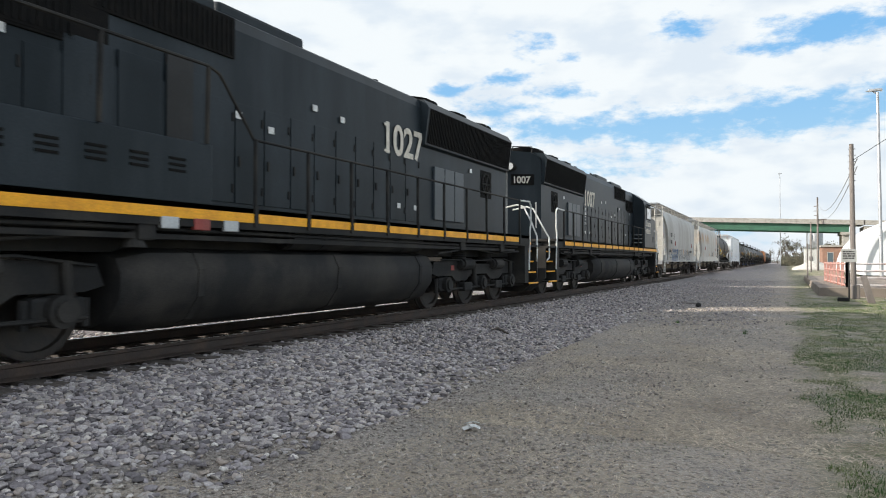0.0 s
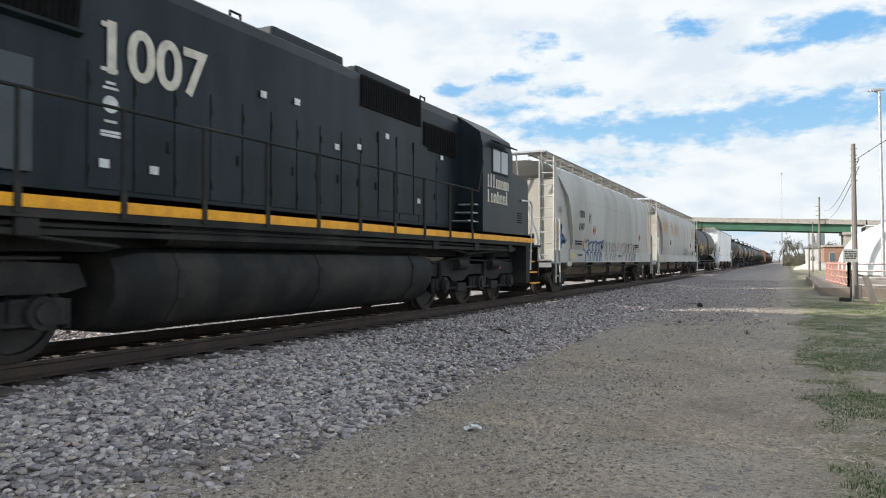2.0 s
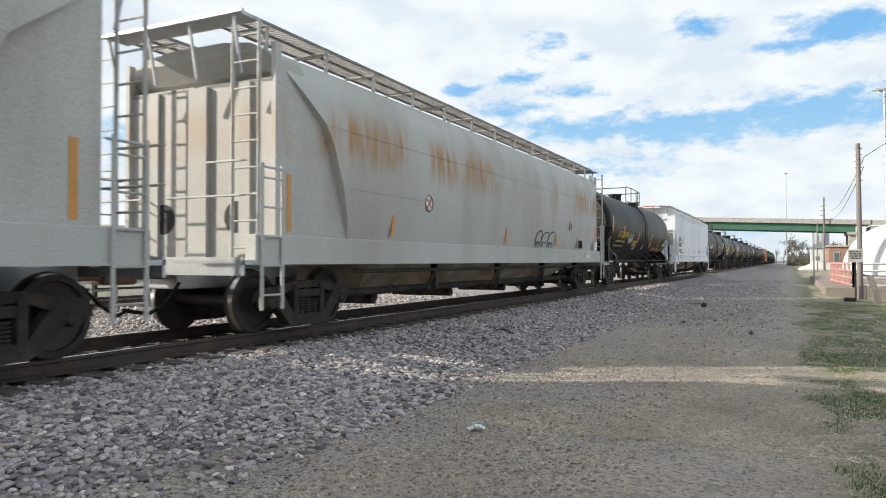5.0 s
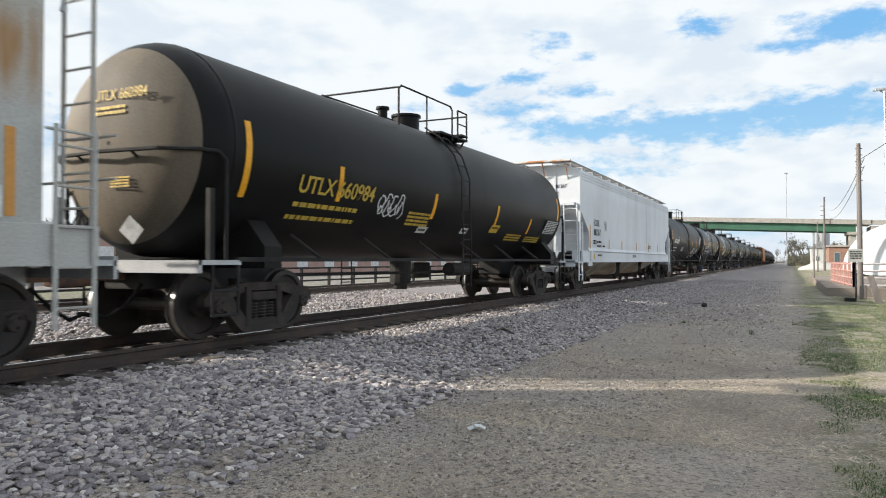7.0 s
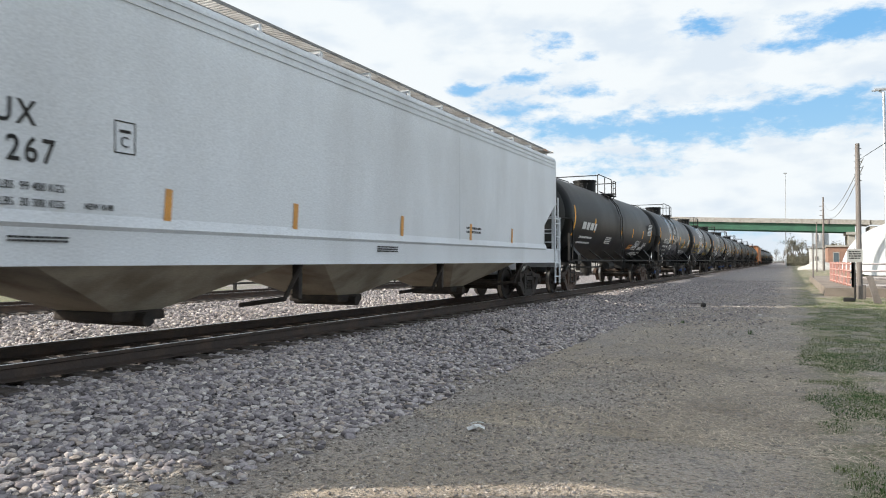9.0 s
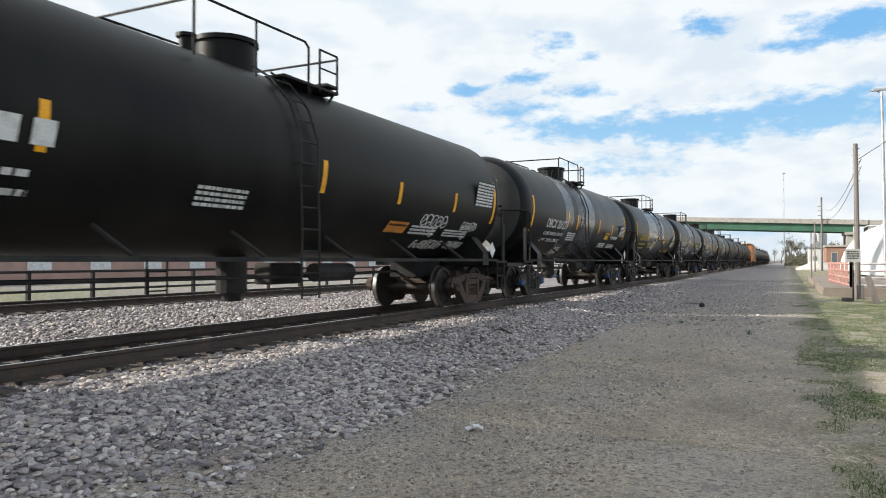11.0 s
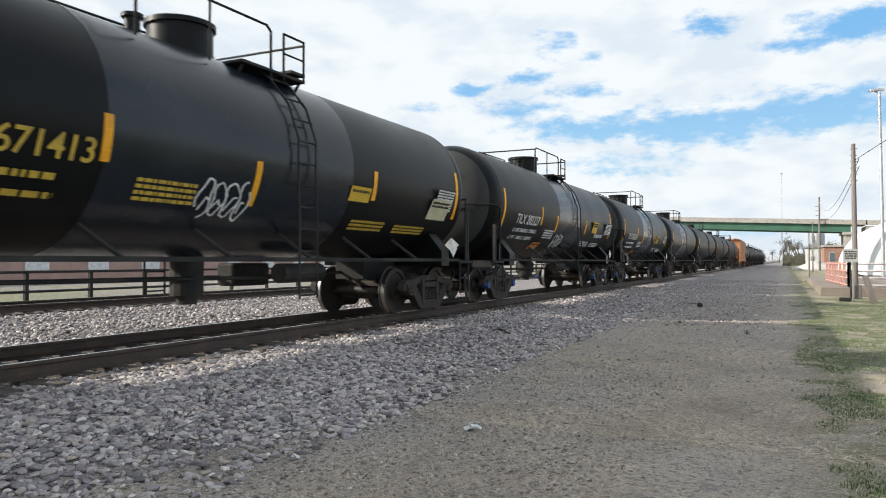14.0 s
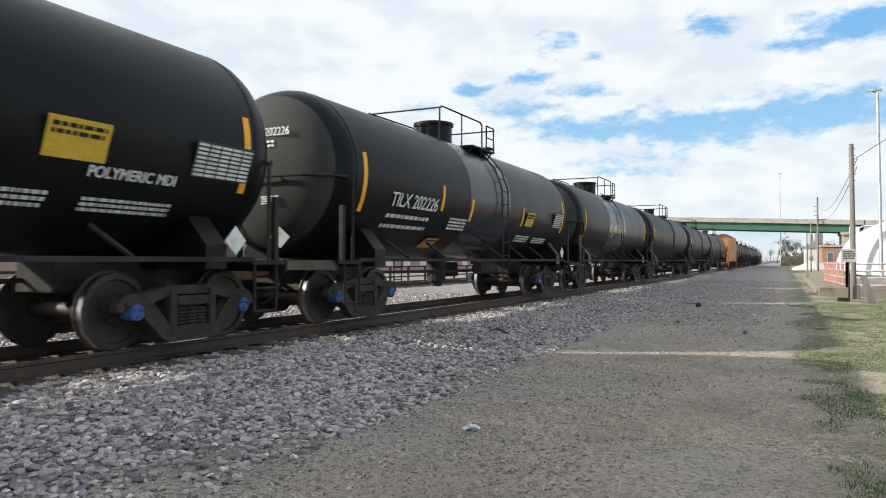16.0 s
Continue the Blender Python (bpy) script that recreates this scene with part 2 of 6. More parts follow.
def ground():
    xs = [-1500, -600, -250, -120, -60, -40, -30, -25] + [-22 + 0.35 * i for i in range(78)] + [6, 8, 12, 20, 35, 60, 120, 300, 700, 1500]
    ys = [-300, -120, -60, -30, -15, -8] + [-4 + 0.5 * i for i in range(70)] + [32, 35, 39, 44, 50, 57, 65, 75, 88, 105, 130, 160, 200, 260, 340, 450, 650, 1000, 1800, 3500]
    verts = [(x, y, height(x, y)) for y in ys for x in xs]
    n = len(xs)
    faces = [(j * n + i, j * n + i + 1, (j + 1) * n + i + 1, (j + 1) * n + i) for j in range(len(ys) - 1) for i in range(n - 1)]
    m = bpy.data.materials.new("yard_ground")
    m.use_nodes = True
    nt, nd = m.node_tree, m.node_tree.nodes
    lk = nt.links.new
    b = nd["Principled BSDF"]
    co, sep = nd.new("ShaderNodeTexCoord"), nd.new("ShaderNodeSeparateXYZ")
    lk(co.outputs["Object"], sep.inputs[0])

    def nz(scale, detail=5):
        t = nd.new("ShaderNodeTexNoise")
        t.inputs["Scale"].default_value, t.inputs["Detail"].default_value = scale, detail
        lk(co.outputs["Object"], t.inputs[0])
        return t.outputs[0]

    def fit(src, a, c, lo=0.0, hi=1.0):
        t = nd.new("ShaderNodeMapRange")
        for i, v in enumerate((a, c, lo, hi)):
            t.inputs[i + 1].default_value = v
        lk(src, t.inputs[0])
        return t.outputs[0]

    def mth(op, p, q):
        t = nd.new("ShaderNodeMath")
        t.operation = op
        for i, v in enumerate((p, q)):
            if isinstance(v, (int, float)):
                t.inputs[i].default_value = v
            else:
                lk(v, t.inputs[i])
        return t.outputs[0]

    def mix(fac, p, q):
        t = nd.new("ShaderNodeMix")
        t.data_type = "RGBA"
        lk(fac, t.inputs[0])
        for i, v in ((6, p), (7, q)):
            if isinstance(v, tuple):
                t.inputs[i].default_value = (*v, 1)
            else:
                lk(v, t.inputs[i])
        return t.outputs[2]

    pebble = nd.new("ShaderNodeTexVoronoi")
    pebble.inputs["Scale"].default_value = 26
    lk(co.outputs["Object"], pebble.inputs[0])
    wob = mth("MULTIPLY", mth("SUBTRACT", nz(0.55), 0.5), 3.2)
    xw = mth("ADD", sep.outputs[0], wob)
    # Dark tones put the shade in the gaps between stones into the colour.
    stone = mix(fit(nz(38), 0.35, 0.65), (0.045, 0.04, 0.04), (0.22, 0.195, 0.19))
    # From y 12 to 30 the bed turns to paler stone tones.
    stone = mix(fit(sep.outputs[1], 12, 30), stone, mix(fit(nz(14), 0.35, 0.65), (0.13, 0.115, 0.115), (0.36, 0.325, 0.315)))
    dirt = mix(fit(nz(1.1), 0.35, 0.65), (0.30, 0.245, 0.205), (0.37, 0.29, 0.21))
    dirt = mix(fit(nz(0.45), 0.45, 0.62), dirt, (0.265, 0.233, 0.21))
    dirt = mix(fit(nz(45, 3), 0.42, 0.72), dirt, (0.42, 0.38, 0.335))
    dirt = mix(fit(nz(95, 3), 0.52, 0.74), dirt, (0.155, 0.135, 0.115))
    dirt = mix(fit(nz(5), 0.56, 0.68), dirt, (0.20, 0.18, 0.165))
    dirt = mix(fit(nz(130, 2), 0.56, 0.7), dirt, (0.58, 0.53, 0.44))
    dirt = mix(fit(nz(22, 3), 0.52, 0.68), dirt, (0.13, 0.113, 0.09))
    turf = mix(fit(nz(7), 0.38, 0.6), (0.085, 0.115, 0.038), (0.25, 0.225, 0.125))
    xg = mth("ADD", sep.outputs[0], mth("MULTIPLY", wob, 0.3))
    grassy = mth("MULTIPLY", fit(xg, 0.0, 0.6), fit(nz(1.3), 0.38, 0.55))
    ground_col = mix(grassy, dirt, turf)
    far_side = fit(xw, -21.5, -23.0)
    ground_col = mix(far_side, ground_col, turf)
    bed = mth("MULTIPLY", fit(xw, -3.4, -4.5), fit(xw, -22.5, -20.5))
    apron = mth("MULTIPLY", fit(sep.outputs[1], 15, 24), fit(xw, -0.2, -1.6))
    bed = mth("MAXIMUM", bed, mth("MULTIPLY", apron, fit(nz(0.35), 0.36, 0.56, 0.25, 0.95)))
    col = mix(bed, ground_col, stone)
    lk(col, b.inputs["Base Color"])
    b.inputs["Roughness"].default_value = 0.92
    hgt = mth("ADD", mth("MULTIPLY", nz(60, 3), 0.5), mth("MULTIPLY", pebble.outputs["Distance"], -0.8))
    bp = nd.new("ShaderNodeBump")
    bp.inputs["Strength"].default_value, bp.inputs["Distance"].default_value = 0.95, 0.03
    lk(hgt, bp.inputs["Height"])
    lk(bp.outputs[0], b.inputs["Normal"])
    ob = raw("ground", verts, faces, m)
    ob.data.polygons.foreach_set("use_smooth", [True] * len(ob.data.polygons))
    return tagged(ob, "yard of tan dirt, dry grass and grey ballast", "ground", kind="structure")


ground()


def rail_track(mid, top, y0, y1, label, tie_span):
    track = tagged(empty("rail_track", label, "railway track"), kind="structure")
    shape = ((-0.07, -0.172), (0.07, -0.172), (0.07, -0.16), (0.012, -0.135), (0.010, -0.05), (0.036, -0.036), (0.036, -0.006),
             (0.028, 0.0), (-0.028, 0.0), (-0.036, -0.006), (-0.036, -0.036), (-0.010, -0.05), (-0.012, -0.135), (-0.07, -0.16))
    for s in (-1, 1):
        bm = bmesh.new()
        prism(bm, [(mid + s * 0.753 + p[0], top + p[1]) for p in shape], y0, y1)
        rail = part("rail", bm, RAIL, track)
        bm = bmesh.new()
        box(bm, mid + s * 0.753 - 0.026, mid + s * 0.753 + 0.026, y0, y1, top - 0.003, top + 0.0015)
        part("running_face", bm, RAIL_TOP, rail, "worn bright rail head")
    bm = bmesh.new()
    box(bm, -1.3, 1.3, -0.115, 0.115, -0.17, 0, 0.012)
    first = part("tie", bm, TIE, track)
    y = tie_span[0]
    first.location = (mid, y, top - 0.176)
    i = 0
    rng = random.Random(4)
    while y < tie_span[1]:
        y += 0.53
        i += 1
        ob = new("tie", first.data)
        ob.parent = track
        ob.location = (mid + rng.uniform(-0.04, 0.04), y + rng.uniform(-0.02, 0.02), top - 0.176)
        ob.rotation_euler = (0, 0, rng.uniform(-0.02, 0.02))
    return track


rail_track(TRACK_X, RAIL_Z, -40, 900, "dark rusty rails on wooden sleepers in grey ballast", (0, 60))
rail_track(-17.3, RAIL_Z, -40, 900, "brown siding rails on wooden sleepers in pale ballast", (0, 70))


# ---- train ----
GAUGE = 0.753
CARS = []       # (thing, first place along the line)
WHEELS = []     # (wheelset, radius, place along its car)


def lathe(bm, prof, y, z, seg=28, closed=True):
    """A turned solid about an axle along x: prof holds (x, r)."""
    rings = [[(x, y + r * math.cos(2 * math.pi * k / seg), z + r * math.sin(2 * math.pi * k / seg)) for k in range(seg)] for x, r in prof]
    loft(bm, rings, closed)


MESHES = {}


def shared(key, name, build, material, parent, where, label="", smooth=False, turn=0.0):
    """A part whose mesh is made once and used again by every part of the same key."""
    if key not in MESHES:
        bm = bmesh.new()
        build(bm)
        ob = part(name, bm, material, parent, label, smooth)
        MESHES[key] = ob.data
    else:
        ob = new(name, MESHES[key])
        ob.parent = parent
        if label:
            tagged(ob, label)
    ob.location = where
    ob.rotation_euler = (0, 0, turn)
    return ob


def wheelset(car, y, radius, cap=None, turning=False):
    def wheels(bm):
        rod(bm, (-1.0, 0, 0), (1.0, 0, 0), 0.085, 12)
        for s in (-1, 1):
            lathe(bm, [(s * 0.675, radius * 0.80), (s * 0.675, radius * 0.99), (s * 0.68, radius * 1.055), (s * 0.70, radius * 1.06), (s * 0.712, radius * 1.005),
                       (s * 0.715, radius), (s * 0.81, radius * 0.99), (s * 0.815, radius * 0.96), (s * 0.815, radius * 0.83), (s * 0.775, radius * 0.80), (s * 0.75, radius * 0.36),
                       (s * 0.82, radius * 0.32), (s * 0.82, radius * 0.2)], 0, 0)

    def rim(s):
        return lambda bm: lathe(bm, [(s * 0.716, radius * 1.002), (s * 0.735, radius * 1.003), (s * 0.80, radius * 0.997)], 0, 0, 28, False)

    def end(s):
        def build(bm):
            lathe(bm, [(s * 0.99, 0.10), (s * 1.14, 0.10), (s * 1.15, 0.095), (s * 1.17, 0.095)], 0, 0, 16)
            for k in range(3):
                a = 2 * math.pi * k / 3
                rod(bm, (s * 1.16, 0.055 * math.cos(a), 0.055 * math.sin(a)), (s * 1.19, 0.055 * math.cos(a), 0.055 * math.sin(a)), 0.018, 6)
        return build
    w = shared(("wheel", radius), "wheelset", wheels, WHEEL, car, (0, y, radius), smooth=True)
    for s in (-1, 1):
        shared(("tread", radius, s), "tread", rim(s), TREAD, w, (0, 0, 0), "bright worn wheel tread", True)
        shared(("cap", s, (cap or STEEL).name), "bearing_cap", end(s), cap or STEEL, w, (0, 0, 0), "painted blue bearing cap" if cap else "", True)
    if turning:
        WHEELS.append((w, radius, y))
    return w


def truck(car, y, cap=None, turning=False, colour=None):
    """A two-axle freight truck with cast side frames and coil springs."""
    c = colour or STEEL
    k0 = c.name

    def bolster(bm):
        box(bm, -1.05, 1.05, -0.16, 0.16, 0.38, 0.62, 0.03)
        rod(bm, (0, 0, 0.6), (0, 0, 0.86), 0.2, 14)
        for s in (-1, 1):
            box(bm, s * 0.55, s * 0.75, -0.09, 0.09, 0.6, 0.8)
        box(bm, -0.9, 0.9, -0.62, -0.52, 0.26, 0.36)
        box(bm, -0.9, 0.9, 0.52, 0.62, 0.26, 0.36)

    def side(s):
        def build(bm):
            x0, x1 = s * 0.98, s * 1.12
            top = [(-1.12, 0.46), (-1.12, 0.56), (-1.02, 0.66), (-0.72, 0.68), (-0.36, 0.75), (0.36, 0.75), (0.72, 0.68), (1.02, 0.66), (1.12, 0.56), (1.12, 0.46),
                   (1.04, 0.46), (0.98, 0.55), (0.80, 0.55), (0.66, 0.54), (0.34, 0.64), (-0.34, 0.64), (-0.66, 0.54), (-0.80, 0.55), (-0.98, 0.55), (-1.04, 0.46)]
            prism(bm, top, x0, x1, "x")
            low = [(-0.80, 0.57), (-0.64, 0.57), (-0.36, 0.24), (0.36, 0.24), (0.64, 0.57), (0.80, 0.57), (0.80, 0.42), (0.48, 0.11), (0.38, 0.07), (-0.38, 0.07), (-0.48, 0.11), (-0.80, 0.42)]
            prism(bm, low, x0 - s * 0.005, x1 + s * 0.02, "x")
            for k in (-1, 1):
                box(bm, x0, x1 + s * 0.03, k * 0.27, k * 0.38, 0.15, 0.70, 0.015)
                box(bm, x0 - s * 0.02, x1 + s * 0.03, k * 0.889 - 0.13, k * 0.889 + 0.13, 0.52, 0.58, 0.02)
        return build

    def springs(s):
        def build(bm):
            for k in (-0.17, 0, 0.17):
                for i in range(6):
                    lathe_z(bm, s * 1.05, k, 0.24 + i * 0.042, 0.075, 0.019)
        return build

    def end(s):
        return lambda bm: box(bm, s * 0.99, s * 1.15, -0.26, 0.26, 0.50, 0.62, 0.02)
    bol = shared(("bolster", k0), "bolster", bolster, c, car, (0, y, 0))
    for s in (-1, 1):
        shared(("side_frame", k0, s), "side_frame", side(s), c, car, (0, y, 0))
        shared(("springs", k0, s), "spring_nest", springs(s), c, bol, (0, 0, 0), smooth=True)
        shared(("bolster_end", k0, s), "bolster_end", end(s), c, bol, (0, 0, 0))
    for k in (-0.889, 0.889):
        wheelset(car, y + k, 0.457, cap, turning)


def lathe_z(bm, x, y, z, r, t):
    """One turn of a coil, flat."""
    rings = [[(x + (r + t * math.cos(b)) * math.cos(a), y + (r + t * math.cos(b)) * math.sin(a), z + t * math.sin(b)) for b in [math.pi * 2 * q / 6 for q in range(6)]]
             for a in [math.pi * 2 * p / 12 for p in range(13)]]
    loft(bm, rings, False)


def place(car, q):
    CARS.append((car, q))
    car.matrix_basis = pose(TRACK_X, q, RAIL_Z)
    return car


def coupler(car, y, way, material=None):
    bm = bmesh.new()
    box(bm, -0.07, 0.07, y, y + way * 0.55, 0.80, 0.95, 0.02)
    box(bm, -0.17, 0.13, y + way * 0.5, y + way * 0.8, 0.74, 1.02, 0.04)
    part("coupler", bm, material or RUST, car)
    bm = bmesh.new()
    pipe(bm, [(0.35, y, 0.75), (0.38, y + way * 0.25, 0.5), (0.34, y + way * 0.5, 0.36), (0.2, y + way * 0.8, 0.42)], 0.025)
    part("air_hose", bm, LOCO_GRILLE, car)


def side_m(x, y, z):
    """A plane on a flat side that faces the yard: reads along the train."""
    return Matrix(((0, 0, 1, x), (1, 0, 0, y), (0, 1, 0, z), (0, 0, 0, 1)))


def end_m(x, y, z):
    """A plane on an end that faces along the line."""
    return Matrix(((1, 0, 0, x), (0, 0, -1, y), (0, 1, 0, z), (0, 0, 0, 1)))


def bars(name, car, material, spots, label=""):
    """Small unreadable writing: rows of short bars. spots: (plane, width, rows, height of a row)."""
    rng = random.Random(len(spots) * 7 + 3)
    bm = bmesh.new()
    for m, w, rows, h in spots:
        for r in range(rows):
            x = 0.0
            while x < w:
                d = min(w - x, rng.uniform(0.5, 2.6) * h)
                quad(bm, m @ Matrix.Translation((x, -r * h * 1.7, 0)), d, h)
                x += d + h * 0.5
    return part(name, bm, material, car, label)


def scrawl(name, car, material, plane, strokes, r, label):
    """A sprayed tag: flat strokes; each is a list of points on the plane."""
    bm = bmesh.new()
    for pts in strokes:
        for (a, b), (c, d) in zip(pts, pts[1:]):
            u, v = plane(a, b), plane(c, d)
            mid, way = (u.translation + v.translation) / 2, v.translation - u.translation
            n = u.to_3x3().col[2]
            up = n.cross(way).normalized()
            q = Matrix((way.normalized(), up, n)).transposed().to_4x4()
            bmesh.ops.create_cube(bm, size=1, matrix=Matrix.Translation(mid + n * 0.003) @ q @ Matrix.Diagonal((way.length + r * 0.8, r, 0.003, 1)))
    return part(name, bm, material, car, label)


def loops(n, x0, z0, w, h, seed, wild=0.35):
    """The strokes of a round-lettered tag: n tall loops side by side."""
    rng = random.Random(seed)
    out = []
    for i in range(n):
        cx, cz = x0 + w * (i + 0.5) / n, z0 + h / 2
        a, b, turn = w / n * rng.uniform(0.4, 0.62), h * rng.uniform(0.38, 0.55), rng.uniform(0, 6)
        span = rng.uniform(4.2, 6.8)
        out.append([(cx + a * math.cos(turn + span * k / 14) * (1 + wild * math.sin(3 * k / 14 * span)), cz + b * math.sin(turn + span * k / 14)) for k in range(15)])
        out.append([(cx - a * rng.uniform(0.2, 0.9), cz - b * 0.6), (cx + a * rng.uniform(-0.2, 0.3), cz + b * rng.uniform(-0.3, 0.4)), (cx + a * rng.uniform(0.3, 0.9), cz + b * rng.uniform(-0.5, 0.6))])
    return out


def ladder(name, car, material, a, b, width_dir, rungs, r=0.018, label=""):
    """Two rails from a to b and round rungs between them."""
    a, b, w = Vector(a), Vector(b), Vector(width_dir)
    bm = bmesh.new()
    for o in (0, 1):
        rod(bm, a + w * o, b + w * o, r * 1.5, 6)
    lad = part(name, bm, material, car, label)
    for i in range(rungs):
        p = a.lerp(b, (i + 0.5) / rungs)
        shared(("rung", tuple(width_dir), material.name), "rung", lambda bm: rod(bm, (0, 0, 0), w, r * 0.8, 6), material, lad, p)
    return lad


# ---- tank cars ----
def tank_car(q, length, mark, number, shell_mat, letter, label, *, r=1.465, zc=2.565, man="wide", patch=None, cap=None, turning=True, sandy=False,
             detail=2, ladder_at=None, strips=(), signs=(), end_text=True, mark_at=2.5, tag=None, weights=(), cargo="", man_shift=0.3, truck_mat=None, chart=(2.45, 2.08, 0.8, 0.48), tag_r=None, truck_at=2.05):
    car = empty("tank_car", label, "tank car", "tank cars of the train")
    y0, y1, head = 1.25, length - 1.25, 0.72
    seg = 48 if detail > 1 else 24

    def ring(y, k, rr=None):
        k *= rr or r
        return [(k * math.cos(2 * math.pi * a / seg), y, zc + k * math.sin(2 * math.pi * a / seg)) for a in range(seg)]
    heads = [(math.sin(t * math.pi / 2 / 8), math.cos(t * math.pi / 2 / 8)) for t in range(9)]
    bm = bmesh.new()
    rings = [ring(y0 - head * (c ** 1.0), max(0.02, s ** 0.62)) for s, c in heads]
    rings += [ring(y1 + head * c, max(0.02, s ** 0.62)) for s, c in heads[::-1]]
    loft(bm, rings)
    shell = part("shell", bm, shell_mat, car, smooth=True)
    bm = bmesh.new()
    loft(bm, [ring(y0 - head * c - 0.006, max(0.02, s ** 0.62) * 0.995) for s, c in heads], False)
    part("tank_head", bm, TANK_END if sandy else TANK_HEAD, shell, "sandy dust-coated tank head" if sandy else "dusty black tank head", smooth=True)
    # ring seams and painted bands
    for ys, wd, m, nm, up in ((y0 + 0.02, 0.05, shell_mat, "weld_band", 0.006), (y1 - 0.02, 0.05, shell_mat, "weld_band", 0.006)) + tuple((p, w, TANK_PATCH, "painted_band", 0.004) for p, w in (patch or ())):
        bm = bmesh.new()
        loft(bm, [ring(ys - wd / 2, 1, r + up), ring(ys + wd / 2, 1, r + up)], False)
        part(nm, bm, m, shell, "glossier fresh black band" if nm == "painted_band" else "", smooth=True)

    def on(y, z, out=0.004):
        ph = math.asin(max(-0.98, min(0.98, (z - zc) / r)))
        c, s = math.cos(ph), math.sin(ph)
        rr = r + out + (0.004 if patch else 0)
        return Matrix(((0, -s, c, rr * c), (1, 0, 0, y), (0, c, s, zc + rr * s), (0, 0, 0, 1)))

    def curved_strip(y, z, w, h, material, nm, lab):
        bm = bmesh.new()
        n = max(2, int(h / 0.12))
        rows = []
        for i in range(n + 1):
            m = on(y, z + h * i / n, 0.006)
            rows.append([m @ Vector((0, 0, 0)), m @ Vector((w, 0, 0)), m @ Vector((w, 0, -0.012)), m @ Vector((0, 0, -0.012))])
        loft(bm, rows)
        part(nm, bm, material, car, lab)
    mid = length / 2
    for ys, zs, hs in ((1.45, 1.9, 1.0), *strips, (length - 1.5, 1.95, 1.0)):
        curved_strip(ys, zs, 0.11, hs, YELLOW, "reflector_strip", "yellow reflective strip")
    # underframe: stub sills, bolsters, side rail, end platforms
    for e, way in ((0.0, 1), (length, -1)):
        bm = bmesh.new()
        box(bm, -0.33, 0.33, e + way * 0.75, e + way * 3.4, 0.68, 1.08, 0.02)
        part("stub_sill", bm, LOCO_GREY, car)
        bm = bmesh.new()
        box(bm, -1.48, 1.48, e + way * 0.62, e + way * 1.35, 1.0, 1.06)
        box(bm, -1.48, 1.48, e + way * 0.62, e + way * 0.66, 0.9, 1.06)
        part("end_platform", bm, GALV if sandy else LOCO_GREY, car)
        bm = bmesh.new()
        prism(bm, [(-1.46, 0.95), (1.46, 0.95), (1.46, 1.25), (1.15, 1.62), (0.6, 1.2), (-0.6, 1.2), (-1.15, 1.62), (-1.46, 1.25)], e + way * 2.0 - 0.18, e + way * 2.0 + 0.18)
        part("saddle", bm, shell_mat, car)
        for s in (-1, 1):
            bm = bmesh.new()
            pipe(bm, [(s * 1.5, e + way * 1.05, 1.06), (s * 1.5, e + way * 1.05, 2.32), (s * 1.46, e + way * 0.95, 2.42), (s * 1.3, e + way * 0.78, 2.44), (s * 0.9, e + way * 0.5, 2.44), (0, e + way * 0.4, 2.44)], 0.026)
            rod(bm, (s * 0.5, e + way * 0.44, 2.44), (s * 0.5, e + way * 0.62, 2.3), 0.02, 5)
            part("end_handrail", bm, LOCO_GREY, car)
            bm = bmesh.new()
            rod(bm, (s * 1.47, e + way * 0.85, 1.0), (s * 1.47, e + way * 0.85, 0.36), 0.022, 6)
            rod(bm, (s * 1.47, e + way * 1.3, 1.0), (s * 1.47, e + way * 1.3, 0.36), 0.022, 6)
            rod(bm, (s * 1.47, e + way * 0.85, 0.37), (s * 1.47, e + way * 1.3, 0.37), 0.02, 6)
            rod(bm, (s * 1.47, e + way * 0.85, 0.68), (s * 1.47, e + way * 1.3, 0.68), 0.02, 6)
            part("sill_step", bm, LOCO_GREY, car)
            bm = bmesh.new()
            box(bm, s * 1.40, s * 1.47, e + way * 0.80, e + way * 0.88, 1.0, 1.95)
            part("grab_post", bm, LOCO_GREY, car)
        coupler(car, e + way * 0.75, -way)
    for s in (-1, 1):
        bm = bmesh.new()
        box(bm, s * 1.40, s * 1.48, 1.3, length - 1.3, 1.04, 1.10)
        part("side_rail", bm, LOCO_GREY, car)
        for k in range(6):
            yk = 3.2 + (length - 6.4) * k / 5
            shared(("rail_brace", s), "rail_brace", lambda bm: rod(bm, (s * 1.44, 0, 1.06), (s * 1.0, -0.25, 1.45), 0.03, 5), LOCO_GREY, car, (0, yk, 0))
    bm = bmesh.new()
    rod(bm, (0, mid - 0.25, 0.55), (0, mid - 0.25, 1.2), 0.24, 14)
    rod(bm, (0, mid - 0.25, 0.42), (0, mid - 0.25, 0.55), 0.15, 12)
    box(bm, -0.9, -0.5, mid + 1.3, mid + 2.2, 0.62, 1.02, 0.05)
    rod(bm, (0.5, mid + 1.2, 0.85), (0.5, mid + 2.3, 0.85), 0.16, 12)
    pipe(bm, [(0.2, 3.4, 0.82), (0.2, mid + 1.2, 0.78), (-0.2, length - 3.4, 0.82)], 0.03)
    part("outlet_and_brake_gear", bm, LOCO_GREY, car)
    # brake wheel at the leading end
    bm = bmesh.new()
